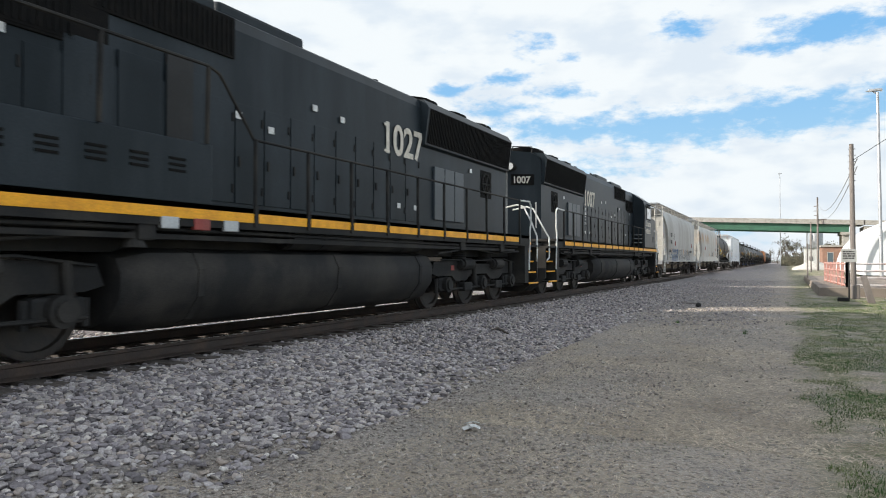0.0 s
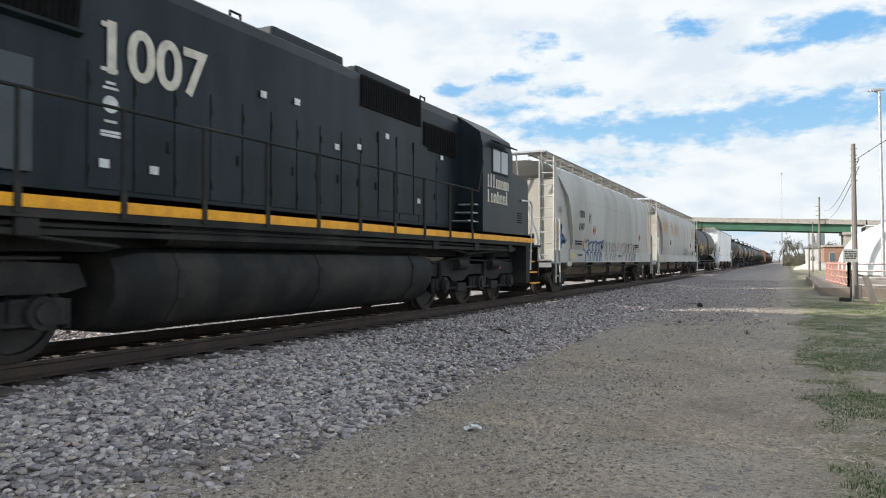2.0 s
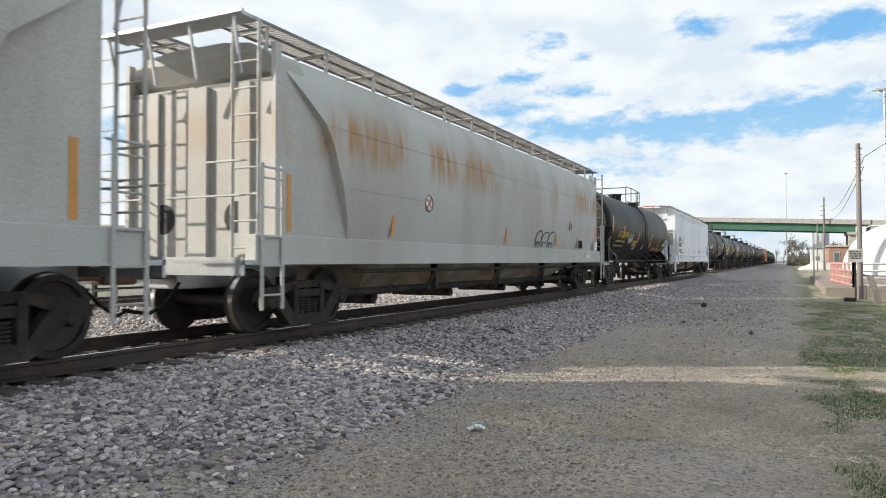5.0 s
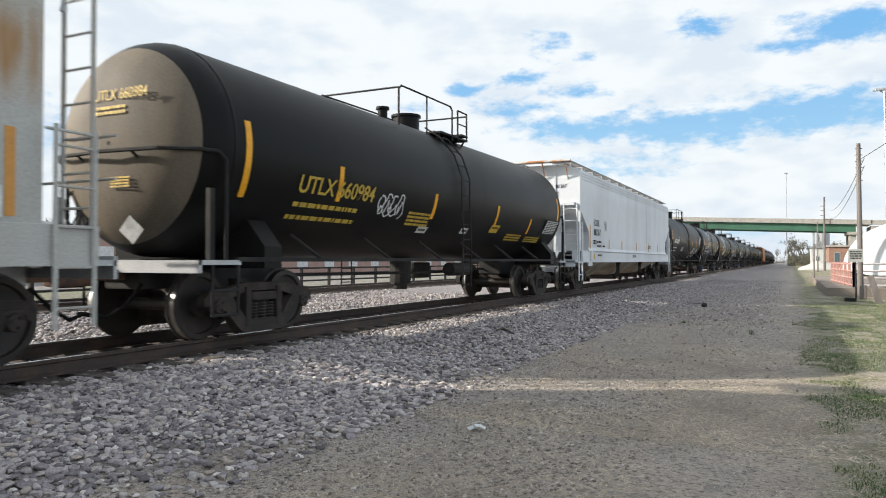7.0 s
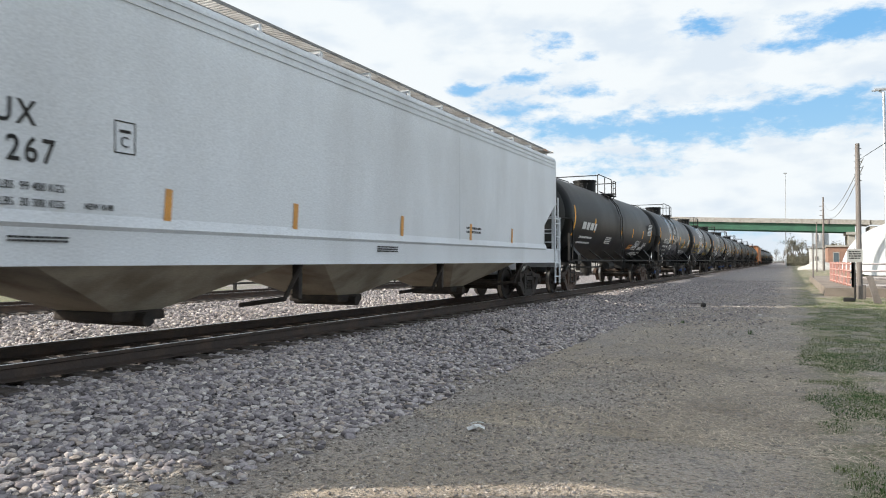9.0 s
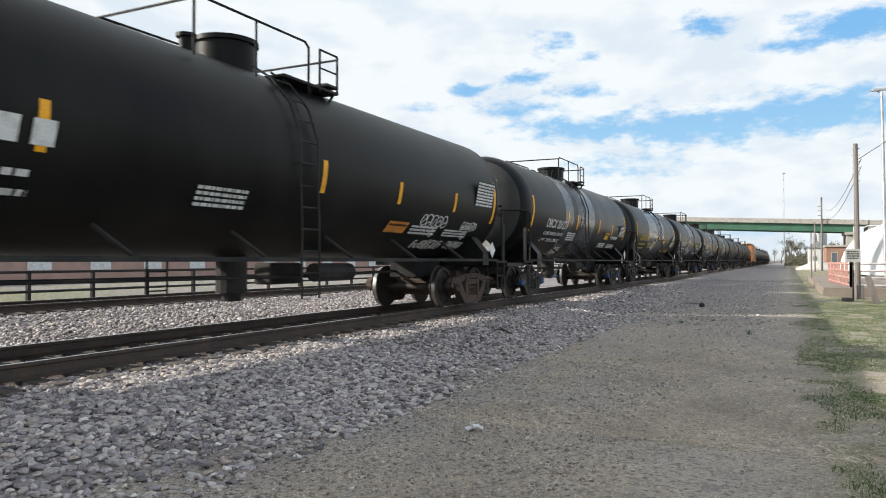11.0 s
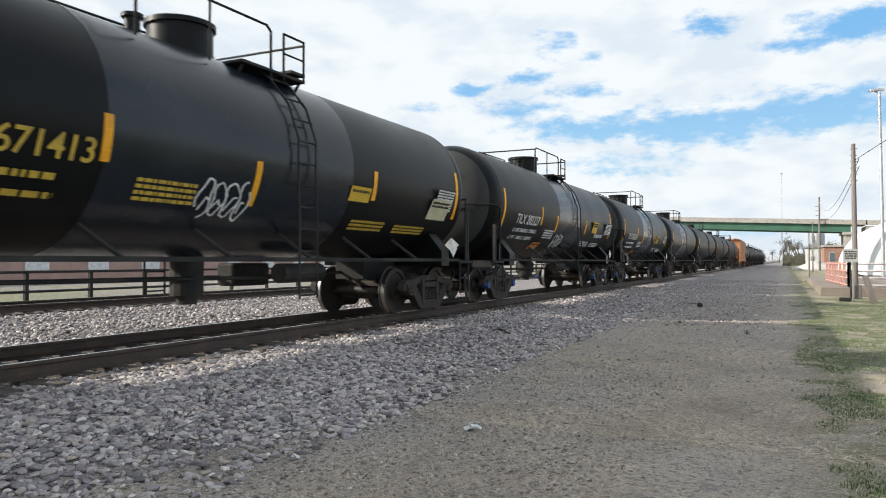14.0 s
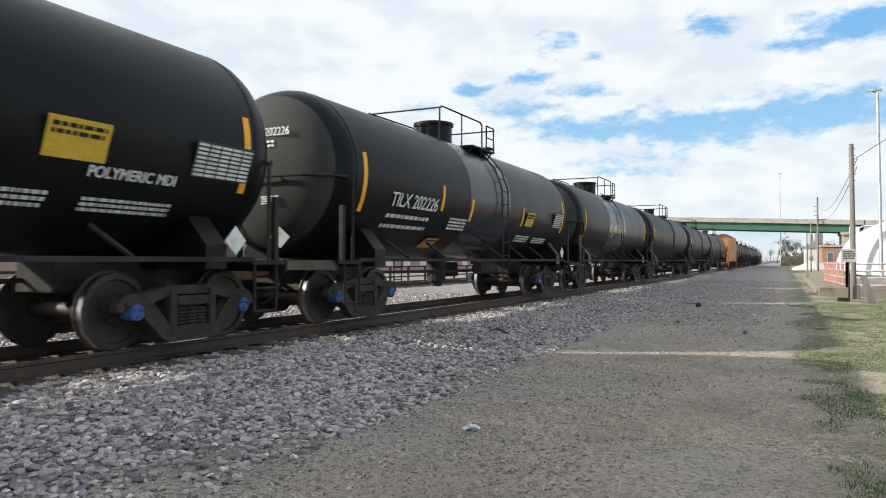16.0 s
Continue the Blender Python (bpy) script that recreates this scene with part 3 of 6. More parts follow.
    for k in range(12):
        a, b = 2 * math.pi * k / 12, 2 * math.pi * (k + 1) / 12
        rod(bm, (-0.75 + 0.27 * math.cos(a), 0.66, 1.75 + 0.27 * math.sin(a)), (-0.75 + 0.27 * math.cos(b), 0.66, 1.75 + 0.27 * math.sin(b)), 0.018, 5)
        if k % 2 == 0:
            rod(bm, (-0.75, 0.69, 1.75), (-0.75 + 0.27 * math.cos(a), 0.66, 1.75 + 0.27 * math.sin(a)), 0.012, 5)
    box(bm, -0.86, -0.64, 0.7, 0.86, 1.05, 1.9)
    part("brake_wheel", bm, LOCO_GREY, car)
    # manway, walkway and rails on top
    top = zc + r
    bm = bmesh.new()
    mid += man_shift
    if man == "wide":
        rod(bm, (0, mid - 0.7, top - 0.12), (0, mid - 0.7, top + 0.36), 0.46, 28)
        rod(bm, (0, mid - 0.7, top + 0.36), (0, mid - 0.7, top + 0.43), 0.5, 28)
    else:
        rod(bm, (0, mid - 0.3, top - 0.12), (0, mid - 0.3, top + 0.28), 0.3, 24)
        rod(bm, (0, mid - 0.3, top + 0.28), (0, mid - 0.3, top + 0.33), 0.34, 24)
    part("manway", bm, shell_mat, car, smooth=True)
    bm = bmesh.new()
    rod(bm, (0.25, mid - 1.75, top - 0.1), (0.25, mid - 1.75, top + 0.17), 0.1, 14)
    rod(bm, (0.25, mid - 1.75, top + 0.17), (0.25, mid - 1.75, top + 0.22), 0.14, 14)
    part("relief_valve", bm, shell_mat, car, smooth=True)
    mid = length / 2
    bm = bmesh.new()
    for s in (-1, 1):
        box(bm, s * 0.55, s * 0.98, mid - 0.2, mid + 1.25, top - 0.16, top - 0.12)
        for yk in (mid - 0.1, mid + 0.6, mid + 1.2):
            rod(bm, (s * 0.9, yk, top - 0.16), (s * 0.8, yk, top - 0.3), 0.025, 5)
    box(bm, -0.98, 0.98, mid + 0.9, mid + 1.25, top - 0.06, top - 0.02)
    part("top_walkway", bm, LOCO_GREY, car)
    for s in (-1, 1):
        bm = bmesh.new()
        pipe(bm, [(s * 0.95, mid - 2.0, top - 0.3), (s * 0.95, mid - 2.0, top + 0.42), (s * 0.95, mid - 1.9, top + 0.5), (s * 0.95, mid + 0.35, top + 0.52), (s * 0.95, mid + 0.45, top + 0.45), (s * 0.95, mid + 0.45, top - 0.25)], 0.02)
        pipe(bm, [(s * 0.95, mid + 0.75, top - 0.2), (s * 0.95, mid + 0.75, top + 0.5), (s * 0.95, mid + 1.25, top + 0.5), (s * 0.95, mid + 1.25, top - 0.15)], 0.02)
        rod(bm, (s * 0.95, mid - 0.8, top - 0.3), (s * 0.95, mid - 0.8, top + 0.5), 0.018, 5)
        rod(bm, (s * 0.95, mid + 0.75, top + 0.2), (s * 0.95, mid + 1.25, top + 0.2), 0.016, 5)
        part("safety_railing", bm, LOCO_GREY, car)
    for yk in (mid - 2.0, mid + 1.25):
        bm = bmesh.new()
        rod(bm, (-0.95, yk, top + 0.45), (0.95, yk, top + 0.45), 0.02, 6)
        part("end_railing", bm, LOCO_GREY, car)
    la = ladder_at or mid
    for s in (-1, 1):
        bm = bmesh.new()
        arc = [math.radians(a) for a in (-30, -10, 10, 30, 50, 66)]
        for o in (-0.21, 0.21):
            pipe(bm, [(s * 1.56, la + o, 0.5), (s * 1.56, la + o, 1.7)] + [(s * (r + 0.09) * math.cos(a), la + o, zc + (r + 0.09) * math.sin(a)) for a in arc[1:]], 0.018, 5)
        lad = part("side_ladder", bm, LOCO_GREY, car)
        for k in range(11):
            z = 0.55 + 0.32 * k
            x = 1.56 if z < 1.9 else (r + 0.09) * math.cos(min(1.3, math.asin(min(0.95, max(-1, (z - zc) / (r + 0.09))))))
            shared("tank_rung", "rung", lambda bm: rod(bm, (0, -0.21, 0), (0, 0.21, 0), 0.014, 5), LOCO_GREY, lad, (s * x, la, z))
    # lettering on the yard side
    if detail > 1:
        if mark:
            words("reporting_mark", mark + " " + number, 0.38, letter, car, on(mark_at, 2.07, 0.008), wide=0.95, bold=0.004)
        else:
            bars("reporting_mark", car, letter, [(on(mark_at, 2.16, 0.006), 1.9, 1, 0.26)])
        if weights:
            for k, line in enumerate(weights):
                words("weight_line", line, 0.16, letter, car, on(mark_at - 0.06 * k, 1.85 - 0.19 * k, 0.006), wide=0.95, bold=0.002)
        else:
            bars("weight_lettering", car, letter, [(on(mark_at, 1.86, 0.006), 1.7, 1, 0.075), (on(mark_at - 0.05, 1.68, 0.006), 1.8, 1, 0.075)])
        if cargo:
            words("cargo_name", cargo, 0.18, letter, car, on(length - 3.75, 1.94, 0.007), wide=0.9, bold=0.004)
        bars("small_lettering", car, letter, [(on(mid - 2.3, 1.95, 0.006), 0.9, 4, 0.045),
                                               (on(length - 5.2, 1.72, 0.006), 1.1, 3, 0.045), (on(length - 3.7, 1.70, 0.006), 1.2, 3, 0.04)])
        bm = bmesh.new()
        ch_y, ch_z, ch_w, ch_h = chart
        quad(bm, on(length - ch_y, ch_z, 0.006), ch_w, ch_h)
        panel = part("data_panel", bm, mat("data_panel", (0.03, 0.03, 0.03), (0.05, 0.05, 0.05), 0.7), car, "stencilled panel of small white figures")
        bm = bmesh.new()
        for rr_ in range(8):
            for cc in range(5):
                quad(bm, on(length - ch_y, ch_z, 0.006) @ Matrix.Translation((ch_w * (0.025 + 0.194 * cc), ch_h * (0.04 + rr_ * 0.117), 0.005)), ch_w * 0.165, ch_h * 0.07)
        part("figure_table", bm, WHITE, panel)
        if signs:
            for (ys, zs, w, h, m, lab) in signs:
                bm = bmesh.new()
                quad(bm, on(ys, zs, 0.008), w, h)
                sg = part("sign_panel", bm, m, car, lab)
                bars("small_print", sg, LOCO_GREY, [(on(ys, zs, 0.008) @ Matrix.Translation((0.05, h - 0.1, 0.005)), w - 0.1, max(1, int(h / 0.12) - 1), 0.045)])
        if end_text:
            words("end_mark", (mark + " " + number) if mark else "", 0.2, letter, car, end_m(-0.3, y0 - head - 0.0, 3.12) @ pose(0, 0, 0, -5), wide=0.85, bold=0.0)
            bars("end_data", car, letter, [(end_m(-0.25, y0 - head - 0.008, 3.0) @ pose(0, 0, 0, -4), 0.55, 2, 0.04), (end_m(0.05, y0 - head - 0.014, 2.1), 0.34, 4, 0.022)])
        for xs, zs in ((0.42, 1.26),):
            bm = bmesh.new()
            quad(bm, end_m(xs, y0 - head + 0.03, zs) @ pose(0, 0, 0, 14, 0, 45), 0.26, 0.26)
            pl = part("placard", bm, WHITE, car, "white diamond hazard placard")
            bars("placard_marks", pl, LOCO_GREY, [(end_m(xs - 0.1, y0 - head + 0.02, zs + 0.2) @ pose(0, 0, 0, 14), 0.2, 2, 0.05)])
        bm = bmesh.new()
        quad(bm, side_m(1.5, length - 1.7, 1.12) @ pose(0, 0, 0, 0, 0, 45), 0.27, 0.27)
        part("side_placard", bm, WHITE, car, "white diamond hazard placard")
    if tag:
        scrawl("graffiti_tag", car, WHITE, lambda a, b: on(a, b, 0.006), tag, tag_r or 0.028, "scrawled white spray-paint tag")
    for y in (truck_at, length - truck_at):
        truck(car, y, cap, turning, truck_mat)
    place(car, q)
    return car


GRATING = mat("dull_grating", (0.24, 0.235, 0.225), (0.18, 0.165, 0.15), 0.6, metal=0.3, scale=3)
SIGN_Y = mat("yellow_sign", (0.66, 0.42, 0.03), (0.55, 0.35, 0.04), 0.5, scale=6, bump=0.02)
SIGN_O = mat("orange_sign", (0.62, 0.24, 0.03), (0.5, 0.2, 0.04), 0.5, scale=6, bump=0.02)
SIGN_C = mat("cream_sign", (0.6, 0.56, 0.36), (0.5, 0.45, 0.3), 0.6, scale=6, bump=0.02)


# ---- covered hoppers ----
def covered_hopper(q, length, paint, label, *, style="curved", mark="", number="", letter=None, tags=None, turning=True, detail=2, papers=()):
    car = empty("covered_hopper", label, "hopper car", "covered hoppers of the train")
    letter = letter or LOCO_GREY
    curved = style == "curved"
    prof = ((1.40, 1.50), (1.7, 1.57), (2.2, 1.615), (2.8, 1.62), (3.1, 1.605), (3.5, 1.55), (3.75, 1.48), (4.02, 1.28), (4.15, 1.0), (4.21, 0.5)) if curved else \
           ((1.40, 1.60), (2.05, 1.605), (2.78, 1.605), (3.3, 1.605), (4.0, 1.605), (4.1, 1.56), (4.2, 1.3), (4.26, 0.9), (4.28, 0.5))

    def lead(z):
        """Where the body's end sheet stands at that height."""
        if curved:
            return float(np.interp(z, (1.4, 1.63, 2.2, 2.8, 3.1, 3.5, 3.75, 4.02), (3.12, 3.06, 2.86, 2.60, 2.43, 1.90, 1.58, 1.40)))
        return float(np.interp(z, (1.4, 2.05, 2.78, 4.3), (2.38, 2.32, 1.18, 1.18)))
    bm = bmesh.new()
    outline = [(x, z) for z, x in prof] + [(-x, z) for z, x in prof[::-1]]
    loft(bm, [[(x, lead(z), z) for x, z in outline], [(x, length - lead(z), z) for x, z in outline]], False)
    for (za, xa), (zb, xb) in zip(prof, prof[1:]):
        for ends in (lead, lambda z: length - lead(z)):
            bm.faces.new([bm.verts.new(p) for p in ((xa, ends(za), za), (xb, ends(zb), zb), (-xb, ends(zb), zb), (-xa, ends(za), za))])
    body = part("body", bm, paint, car, smooth=True)
    # hull seams
    bm = bmesh.new()
    for s in (-1, 1):
        for z, x in (prof[2], prof[4]) if curved else ():
            box(bm, s * (x - 0.01), s * (x + 0.005), lead(z) + 0.03, length - lead(z) - 0.03, z - 0.008, z + 0.008)
        if not curved:
            for z in (3.8, 3.9, 4.0):
                box(bm, s * 1.6, s * 1.62, 1.35, length - 1.35, z - 0.018, z + 0.018)
            box(bm, s * 1.595, s * 1.608, length * 0.62, length * 0.62 + 0.02, 1.42, 3.7)
    part("seam", bm, paint, body)
    for s in (-1, 1):
        bm = bmesh.new()
        box(bm, s * 1.42, s * 1.60, 0.85, length - 0.85, 1.02, 1.40, 0.012)
        if not curved:
            prism(bm, [(s * 1.60, 1.36), (s * 1.64, 1.40), (s * 1.60, 1.52)], 2.2, length - 2.2)
        box(bm, s * 1.44, s * 1.62, 0.85, length - 0.85, 1.00, 1.03)
        part("side_sill", bm, paint, car)
    # ends
    for e, way in ((0.0, 1), (length, -1)):
        bm = bmesh.new()
        if curved:
            for s in (-1, 1):
                prism(bm, [(e + way * 1.45, 1.4), (e + way * 3.3, 1.4), (e + way * 2.7, 3.0), (e + way * 1.9, 3.9), (e + way * 1.45, 3.85)], s * 1.44, s * 1.48, "x")
            box(bm, -1.44, 1.44, e + way * 1.45, e + way * 1.5, 1.05, 3.62)
            box(bm, -1.44, 1.44, e + way * 1.45, e + way * 1.75, 3.58, 3.64)
            box(bm, -0.2, 0.2, e + way * 1.38, e + way * 1.46, 1.05, 3.6)
            box(bm, -1.0, -0.8, e + way * 1.40, e + way * 1.46, 1.05, 3.6)
            box(bm, 0.8, 1.0, e + way * 1.40, e + way * 1.46, 1.05, 3.6)
        else:
            box(bm, -1.44, 1.44, e + way * 1.02, e + way * 1.3, 2.9, 3.0)
            for x in (-0.75, 0.75):
                box(bm, x - 0.03, x + 0.03, e + way * 1.15, e + way * 1.31, 2.9, 4.1)
                prism(bm, [(e + way * 1.25, 2.9), (e + way * 1.33, 2.9), (e + way * 2.5, 1.35), (e + way * 1.1, 1.35)], x - 0.03, x + 0.03, "x")
        part("end_wall", bm, paint, car)
        if curved:
            for x in (-0.72, 0.72):
                # No hole is cut: a dark disc carries its inner shade.
                bm = bmesh.new()
                yy = e + way * 1.446
                rod(bm, (x, yy, 1.68), (x, yy + way * 0.004, 1.68), 0.23, 28)
                part("hole_shade", bm, DARK, car, "round lightening hole, its inner shade drawn as a dark disc")
        bm = bmesh.new()
        box(bm, -1.58, 1.58, e + way * 0.62, e + way * 1.0, 1.0, 1.06)
        box(bm, -1.58, 1.58, e + way * 0.62, e + way * 0.66, 0.86, 1.1)
        box(bm, -0.3, 0.3, e + way * 0.75, e + way * 3.4, 0.66, 1.0, 0.02)
        part("end_platform", bm, paint if not curved else GALV, car)
        for s in (-1, 1):
            bm = bmesh.new()
            box(bm, s * (1.40 if curved else 1.50), s * (1.478 if curved else 1.60), e + way * (1.38 if curved else 1.2), e + way * (1.5 if curved else 1.3), 0.98, 4.1 if curved else 4.0)
            part("corner_post", bm, paint, car)
            ladder("side_ladder", car, paint, (s * 1.63, e + way * 0.93, 0.4), (s * 1.63, e + way * 0.93, 2.35), (0, way * 0.42, 0), 5)
            ladder("end_ladder", car, paint, (s * 1.58, e + way * 0.92, 1.05), (s * 1.58, e + way * 0.92, 4.25 if curved else 2.95), (-s * 0.45, 0, 0), 9 if curved else 5)
            bm = bmesh.new()
            pipe(bm, [(s * 1.62, e + way * 0.9, 2.3), (s * 1.62, e + way * 1.45, 2.3)], 0.016)
            pipe(bm, [(s * 1.6, e + way * 0.66, 1.9), (s * 0.2, e + way * 0.66, 1.9)], 0.016)
            pipe(bm, [(s * 1.6, e + way * 0.66, 2.35), (s * 0.9, e + way * 0.66, 2.35)], 0.016)
            part("grab_iron", bm, paint, car)
        coupler(car, e + way * 0.75, -way)
    # roof walk
    for s in (-1, 1):
        bm = bmesh.new()
        yb0, yb1 = 1.0, length - 1.0
        n = int((yb1 - yb0) / 0.075) if detail > 1 else 0
        for k in range(n):
            yk = yb0 + (yb1 - yb0) * k / n
            box(bm, s * 0.55, s * 1.24, yk, yk + 0.03, 4.40, 4.42)
        if not n:
            box(bm, s * 0.55, s * 1.24, yb0, yb1, 4.40, 4.42)
        for x in (0.55, 0.9, 1.24):
            box(bm, s * (x - 0.012), s * (x + 0.012), yb0, yb1, 4.39, 4.43)
        board = part("running_board", bm, GRATING, car, "galvanised open grating roof walk")
        def bracket(bm):
            box(bm, s * 0.55, s * 1.2, 0, 0.06, 4.34, 4.39)
            box(bm, s * 1.16, s * 1.2, 0, 0.06, 4.0, 4.34)
        for k in range(int((length - 3) / 1.45) + 1):
            shared(("bracket", s, paint.name), "bracket", bracket, paint, board, (0, 1.5 + k * 1.45, 0))
    bm = bmesh.new()
    box(bm, -0.42, 0.42, 2.0, length - 2.0, 4.2, 4.33, 0.03)
    part("hatch_cover", bm, paint, car)
    for e, way in ((0.0, 1), (length, -1)):
        bm = bmesh.new()
        box(bm, -1.3, 1.3, e + way * 0.8, e + way * 1.25, 4.40, 4.36)
        for x in (-1.2, -0.4, 0.4, 1.2):
            rod(bm, (x, e + way * 0.85, 4.33), (x, e + way * (1.0 if curved else 1.3), 3.6), 0.025, 5)
        pipe(bm, [(1.4, e + way * 0.8, 4.36), (-1.4, e + way * 0.8, 4.36)], 0.03)
        part("end_roof_walk", bm, GALV if curved else mat("rust_stained_paint", (0.56, 0.52, 0.48), (0.42, 0.19, 0.08), 0.7, scale=2.2, low=0.46, high=0.6), car, "" if curved else "pale roof walk stained with orange rust")
    # discharge hoppers
    n = 4 if curved else 3
    for k in range(n):
        pitch = (length - 7.0) / n
        m = 3.5 + pitch * (k + 0.5)
        a, b = m - pitch * (0.36 if curved else 0.44), m + pitch * (0.36 if curved else 0.44)
        bm = bmesh.new()
        loft(bm, [[(-1.42, a, 1.06), (1.42, a, 1.06), (1.42, b, 1.06), (-1.42, b, 1.06)], [(-0.5, m - 0.35, 0.42), (0.5, m - 0.35, 0.42), (0.5, m + 0.35, 0.42), (-0.5, m + 0.35, 0.42)]])
        hop = part("discharge_hopper", bm, mat("hopper_chute", (0.42, 0.37, 0.29), (0.24, 0.195, 0.145), 0.8, scale=1.5, bump=0.2), car, "dusty rust-stained outlet hopper")
        bm = bmesh.new()
        box(bm, -0.55, 0.55, m - 0.4, m + 0.4, 0.30, 0.43, 0.03)
        rod(bm, (-0.7, m, 0.32), (0.7, m, 0.32), 0.09, 12)
        part("outlet_gate", bm, STEEL, hop)
        bm = bmesh.new()
        pipe(bm, [(1.46, b, 1.02), (1.3, b - 0.2, 0.5), (0.6, b - 0.35, 0.4)], 0.035)
        box(bm, 1.3, 1.42, b - 0.02, b + 0.06, 0.5, 1.03)
        part("side_brace", bm, STEEL, car)
    if curved:
        bm = bmesh.new()
        pipe(bm, [(1.45, 3.4, 0.88), (1.45, length - 3.4, 0.88)], 0.035)
        rod(bm, (0.9, 3.5, 0.5), (0.9, length - 3.5, 0.5), 0.07, 10)
        part("train_line_pipe", bm, STEEL, car)
    # lettering and stains
    X = 1.632 if curved else 1.612
    if detail > 1:
        for k, (yk, lean) in enumerate(((1.62, 0), (4.35, -12), (9.9, -12), (length - 6.75, -12), (length - 4.45, -12), (length - 1.75, 0)) if curved else ((2.42, 0), (5.26, -4), (7.54, -4), (10.6, -4), (13.65, -4), (16.2, -4))):
            tall = lean == 0
            bm = bmesh.new()
            quad(bm, side_m(1.486 if curved and tall else X - (0.045 if curved else 0), yk, 1.46 if tall else 1.5) @ pose(0, 0, 0, 0, 0, lean), 0.1, 0.82 if tall else 0.36)
            part("reflector_strip", bm, mat("orange_strip", (0.62, 0.28, 0.05), (0.5, 0.24, 0.06), 0.5), car, "orange reflective strip")
    if detail > 1 and mark:
        words("reporting_mark", mark, 0.32, letter, car, side_m(X, 3.66 if curved else 2.97, 2.53 if curved else 2.30), wide=0.72 if curved else 0.80, bold=0.004, spaced=1.3)
        words("car_number", number, 0.33, letter, car, side_m(X, 3.6 if curved else 2.97, 2.1 if curved else 1.96), wide=0.72 if curved else 0.84, bold=0.004, spaced=1.22)
        bars("weight_lettering", car, letter, [(side_m(X - 0.04, 3.25, 1.68) if curved else side_m(X, 2.9, 1.74), 0.9 if curved else 0.45, 2, 0.05), (side_m(X - 0.01, 13.5, 1.74), 0.8, 2, 0.05), (side_m(X - 0.025 if curved else X + 0.004, 3.5, 1.26), 0.6, 2, 0.02), (side_m(X - 0.025 if curved else X + 0.004, 9.8, 1.28), 0.7, 3, 0.022)])
        bm = bmesh.new()
        m = side_m(X, 4.98 if curved else 4.61, 2.38 if curved else 2.17)
        for a, b, w, h in ((0, 0, 0.26, 0.012), (0, 0.33, 0.26, 0.012), (0, 0, 0.012, 0.34), (0.25, 0, 0.012, 0.34), (0.06, 0.22, 0.14, 0.03)):
            quad(bm, m @ Matrix.Translation((a, b, 0)), w, h)
        part("plate_box", bm, letter, car)
        words("plate_letter", "C", 0.16, letter, car, side_m(X, 5.05 if curved else 4.68, 2.45 if curved else 2.24))
        if not curved:
            for k, line in enumerate(("LBS  99 400 KGS", "LBS  30 300 KGS")):
                words("weight_line", line, 0.11, letter, car, side_m(X, 3.42, 1.70 - 0.15 * k), wide=0.75, spaced=1.1)
            words("build_date", "NEW 10-98", 0.09, letter, car, side_m(X, 4.27, 1.56), wide=0.75)
        ye = 1.37 if curved else 1.17
        words("end_mark", mark + " " + number, 0.17, letter, car, end_m(-0.2 if curved else 0.3, ye, 2.72 if curved else 3.5), wide=0.85)
        bars("end_lettering", car, letter, [(end_m(0.0 if curved else 0.45, ye, 2.55 if curved else 3.34), 0.42, 6, 0.03)])
        bm = bmesh.new()
        quad(bm, side_m(1.604, 2.95, 1.12), 0.2, 0.18)
        part("yellow_plate", bm, SIGN_Y, car)
        bm = bmesh.new()
        box(bm, 1.598, 1.66, 2.44, 2.74, 1.08, 1.42, 0.015)
        part("placard_holder", bm, paint, car)
        bm = bmesh.new()
        box(bm, 1.58, 1.64, 2.2, 2.65, 0.88, 1.02, 0.01)
        part("sill_plate", bm, paint, car)
    if curved and detail > 1:
        for yc, zc, rr in ((5.76, 2.16, 0.15), (length - (4.3 if tags and len(tags) > 2 else 5.3), 2.15, 0.13)):
            bm = bmesh.new()
            rod(bm, (1.612, yc, zc), (1.617, yc, zc), rr, 24)
            disc = part("round_emblem", bm, WHITE, car, "round white emblem ringed in red")
            bm = bmesh.new()
            for k in range(24):
                a, b = 2 * math.pi * k / 24, 2 * math.pi * (k + 1) / 24
                rod(bm, (1.62, yc + rr * math.cos(a), zc + rr * math.sin(a)), (1.62, yc + rr * math.cos(b), zc + rr * math.sin(b)), 0.012, 4)
            rod(bm, (1.62, yc - rr * 0.6, zc - rr * 0.6), (1.62, yc + rr * 0.6, zc + rr * 0.6), 0.012, 4)
            rod(bm, (1.62, yc + rr * 0.5, zc - rr * 0.5), (1.62, yc - rr * 0.5, zc + rr * 0.5), 0.01, 4)
            part("emblem_ring", bm, mat("emblem_red", (0.35, 0.05, 0.04), (0.25, 0.06, 0.05), 0.6), disc)
    for nm, material, strokes, r, lab in tags or ():
        scrawl(nm, car, material, (lambda a, b: side_m((1.485 if a < 3.0 else 1.60 if b > 1.7 else 1.565) if b > 1.42 else 1.603, a, b)) if curved else (lambda a, b: side_m(1.608, a, b)), strokes, r, lab)
    if papers:
        for yk, zk, w, h, m in papers:
            bm = bmesh.new()
            quad(bm, side_m(1.612 if zk > 1.42 else 1.606, yk, zk), w, h)
            part("pasted_notice", bm, m, car)
    for y in (2.62, length - 2.3):
        truck(car, y, None, turning, RUST if detail < 2 else None)
    place(car, q)
    return car


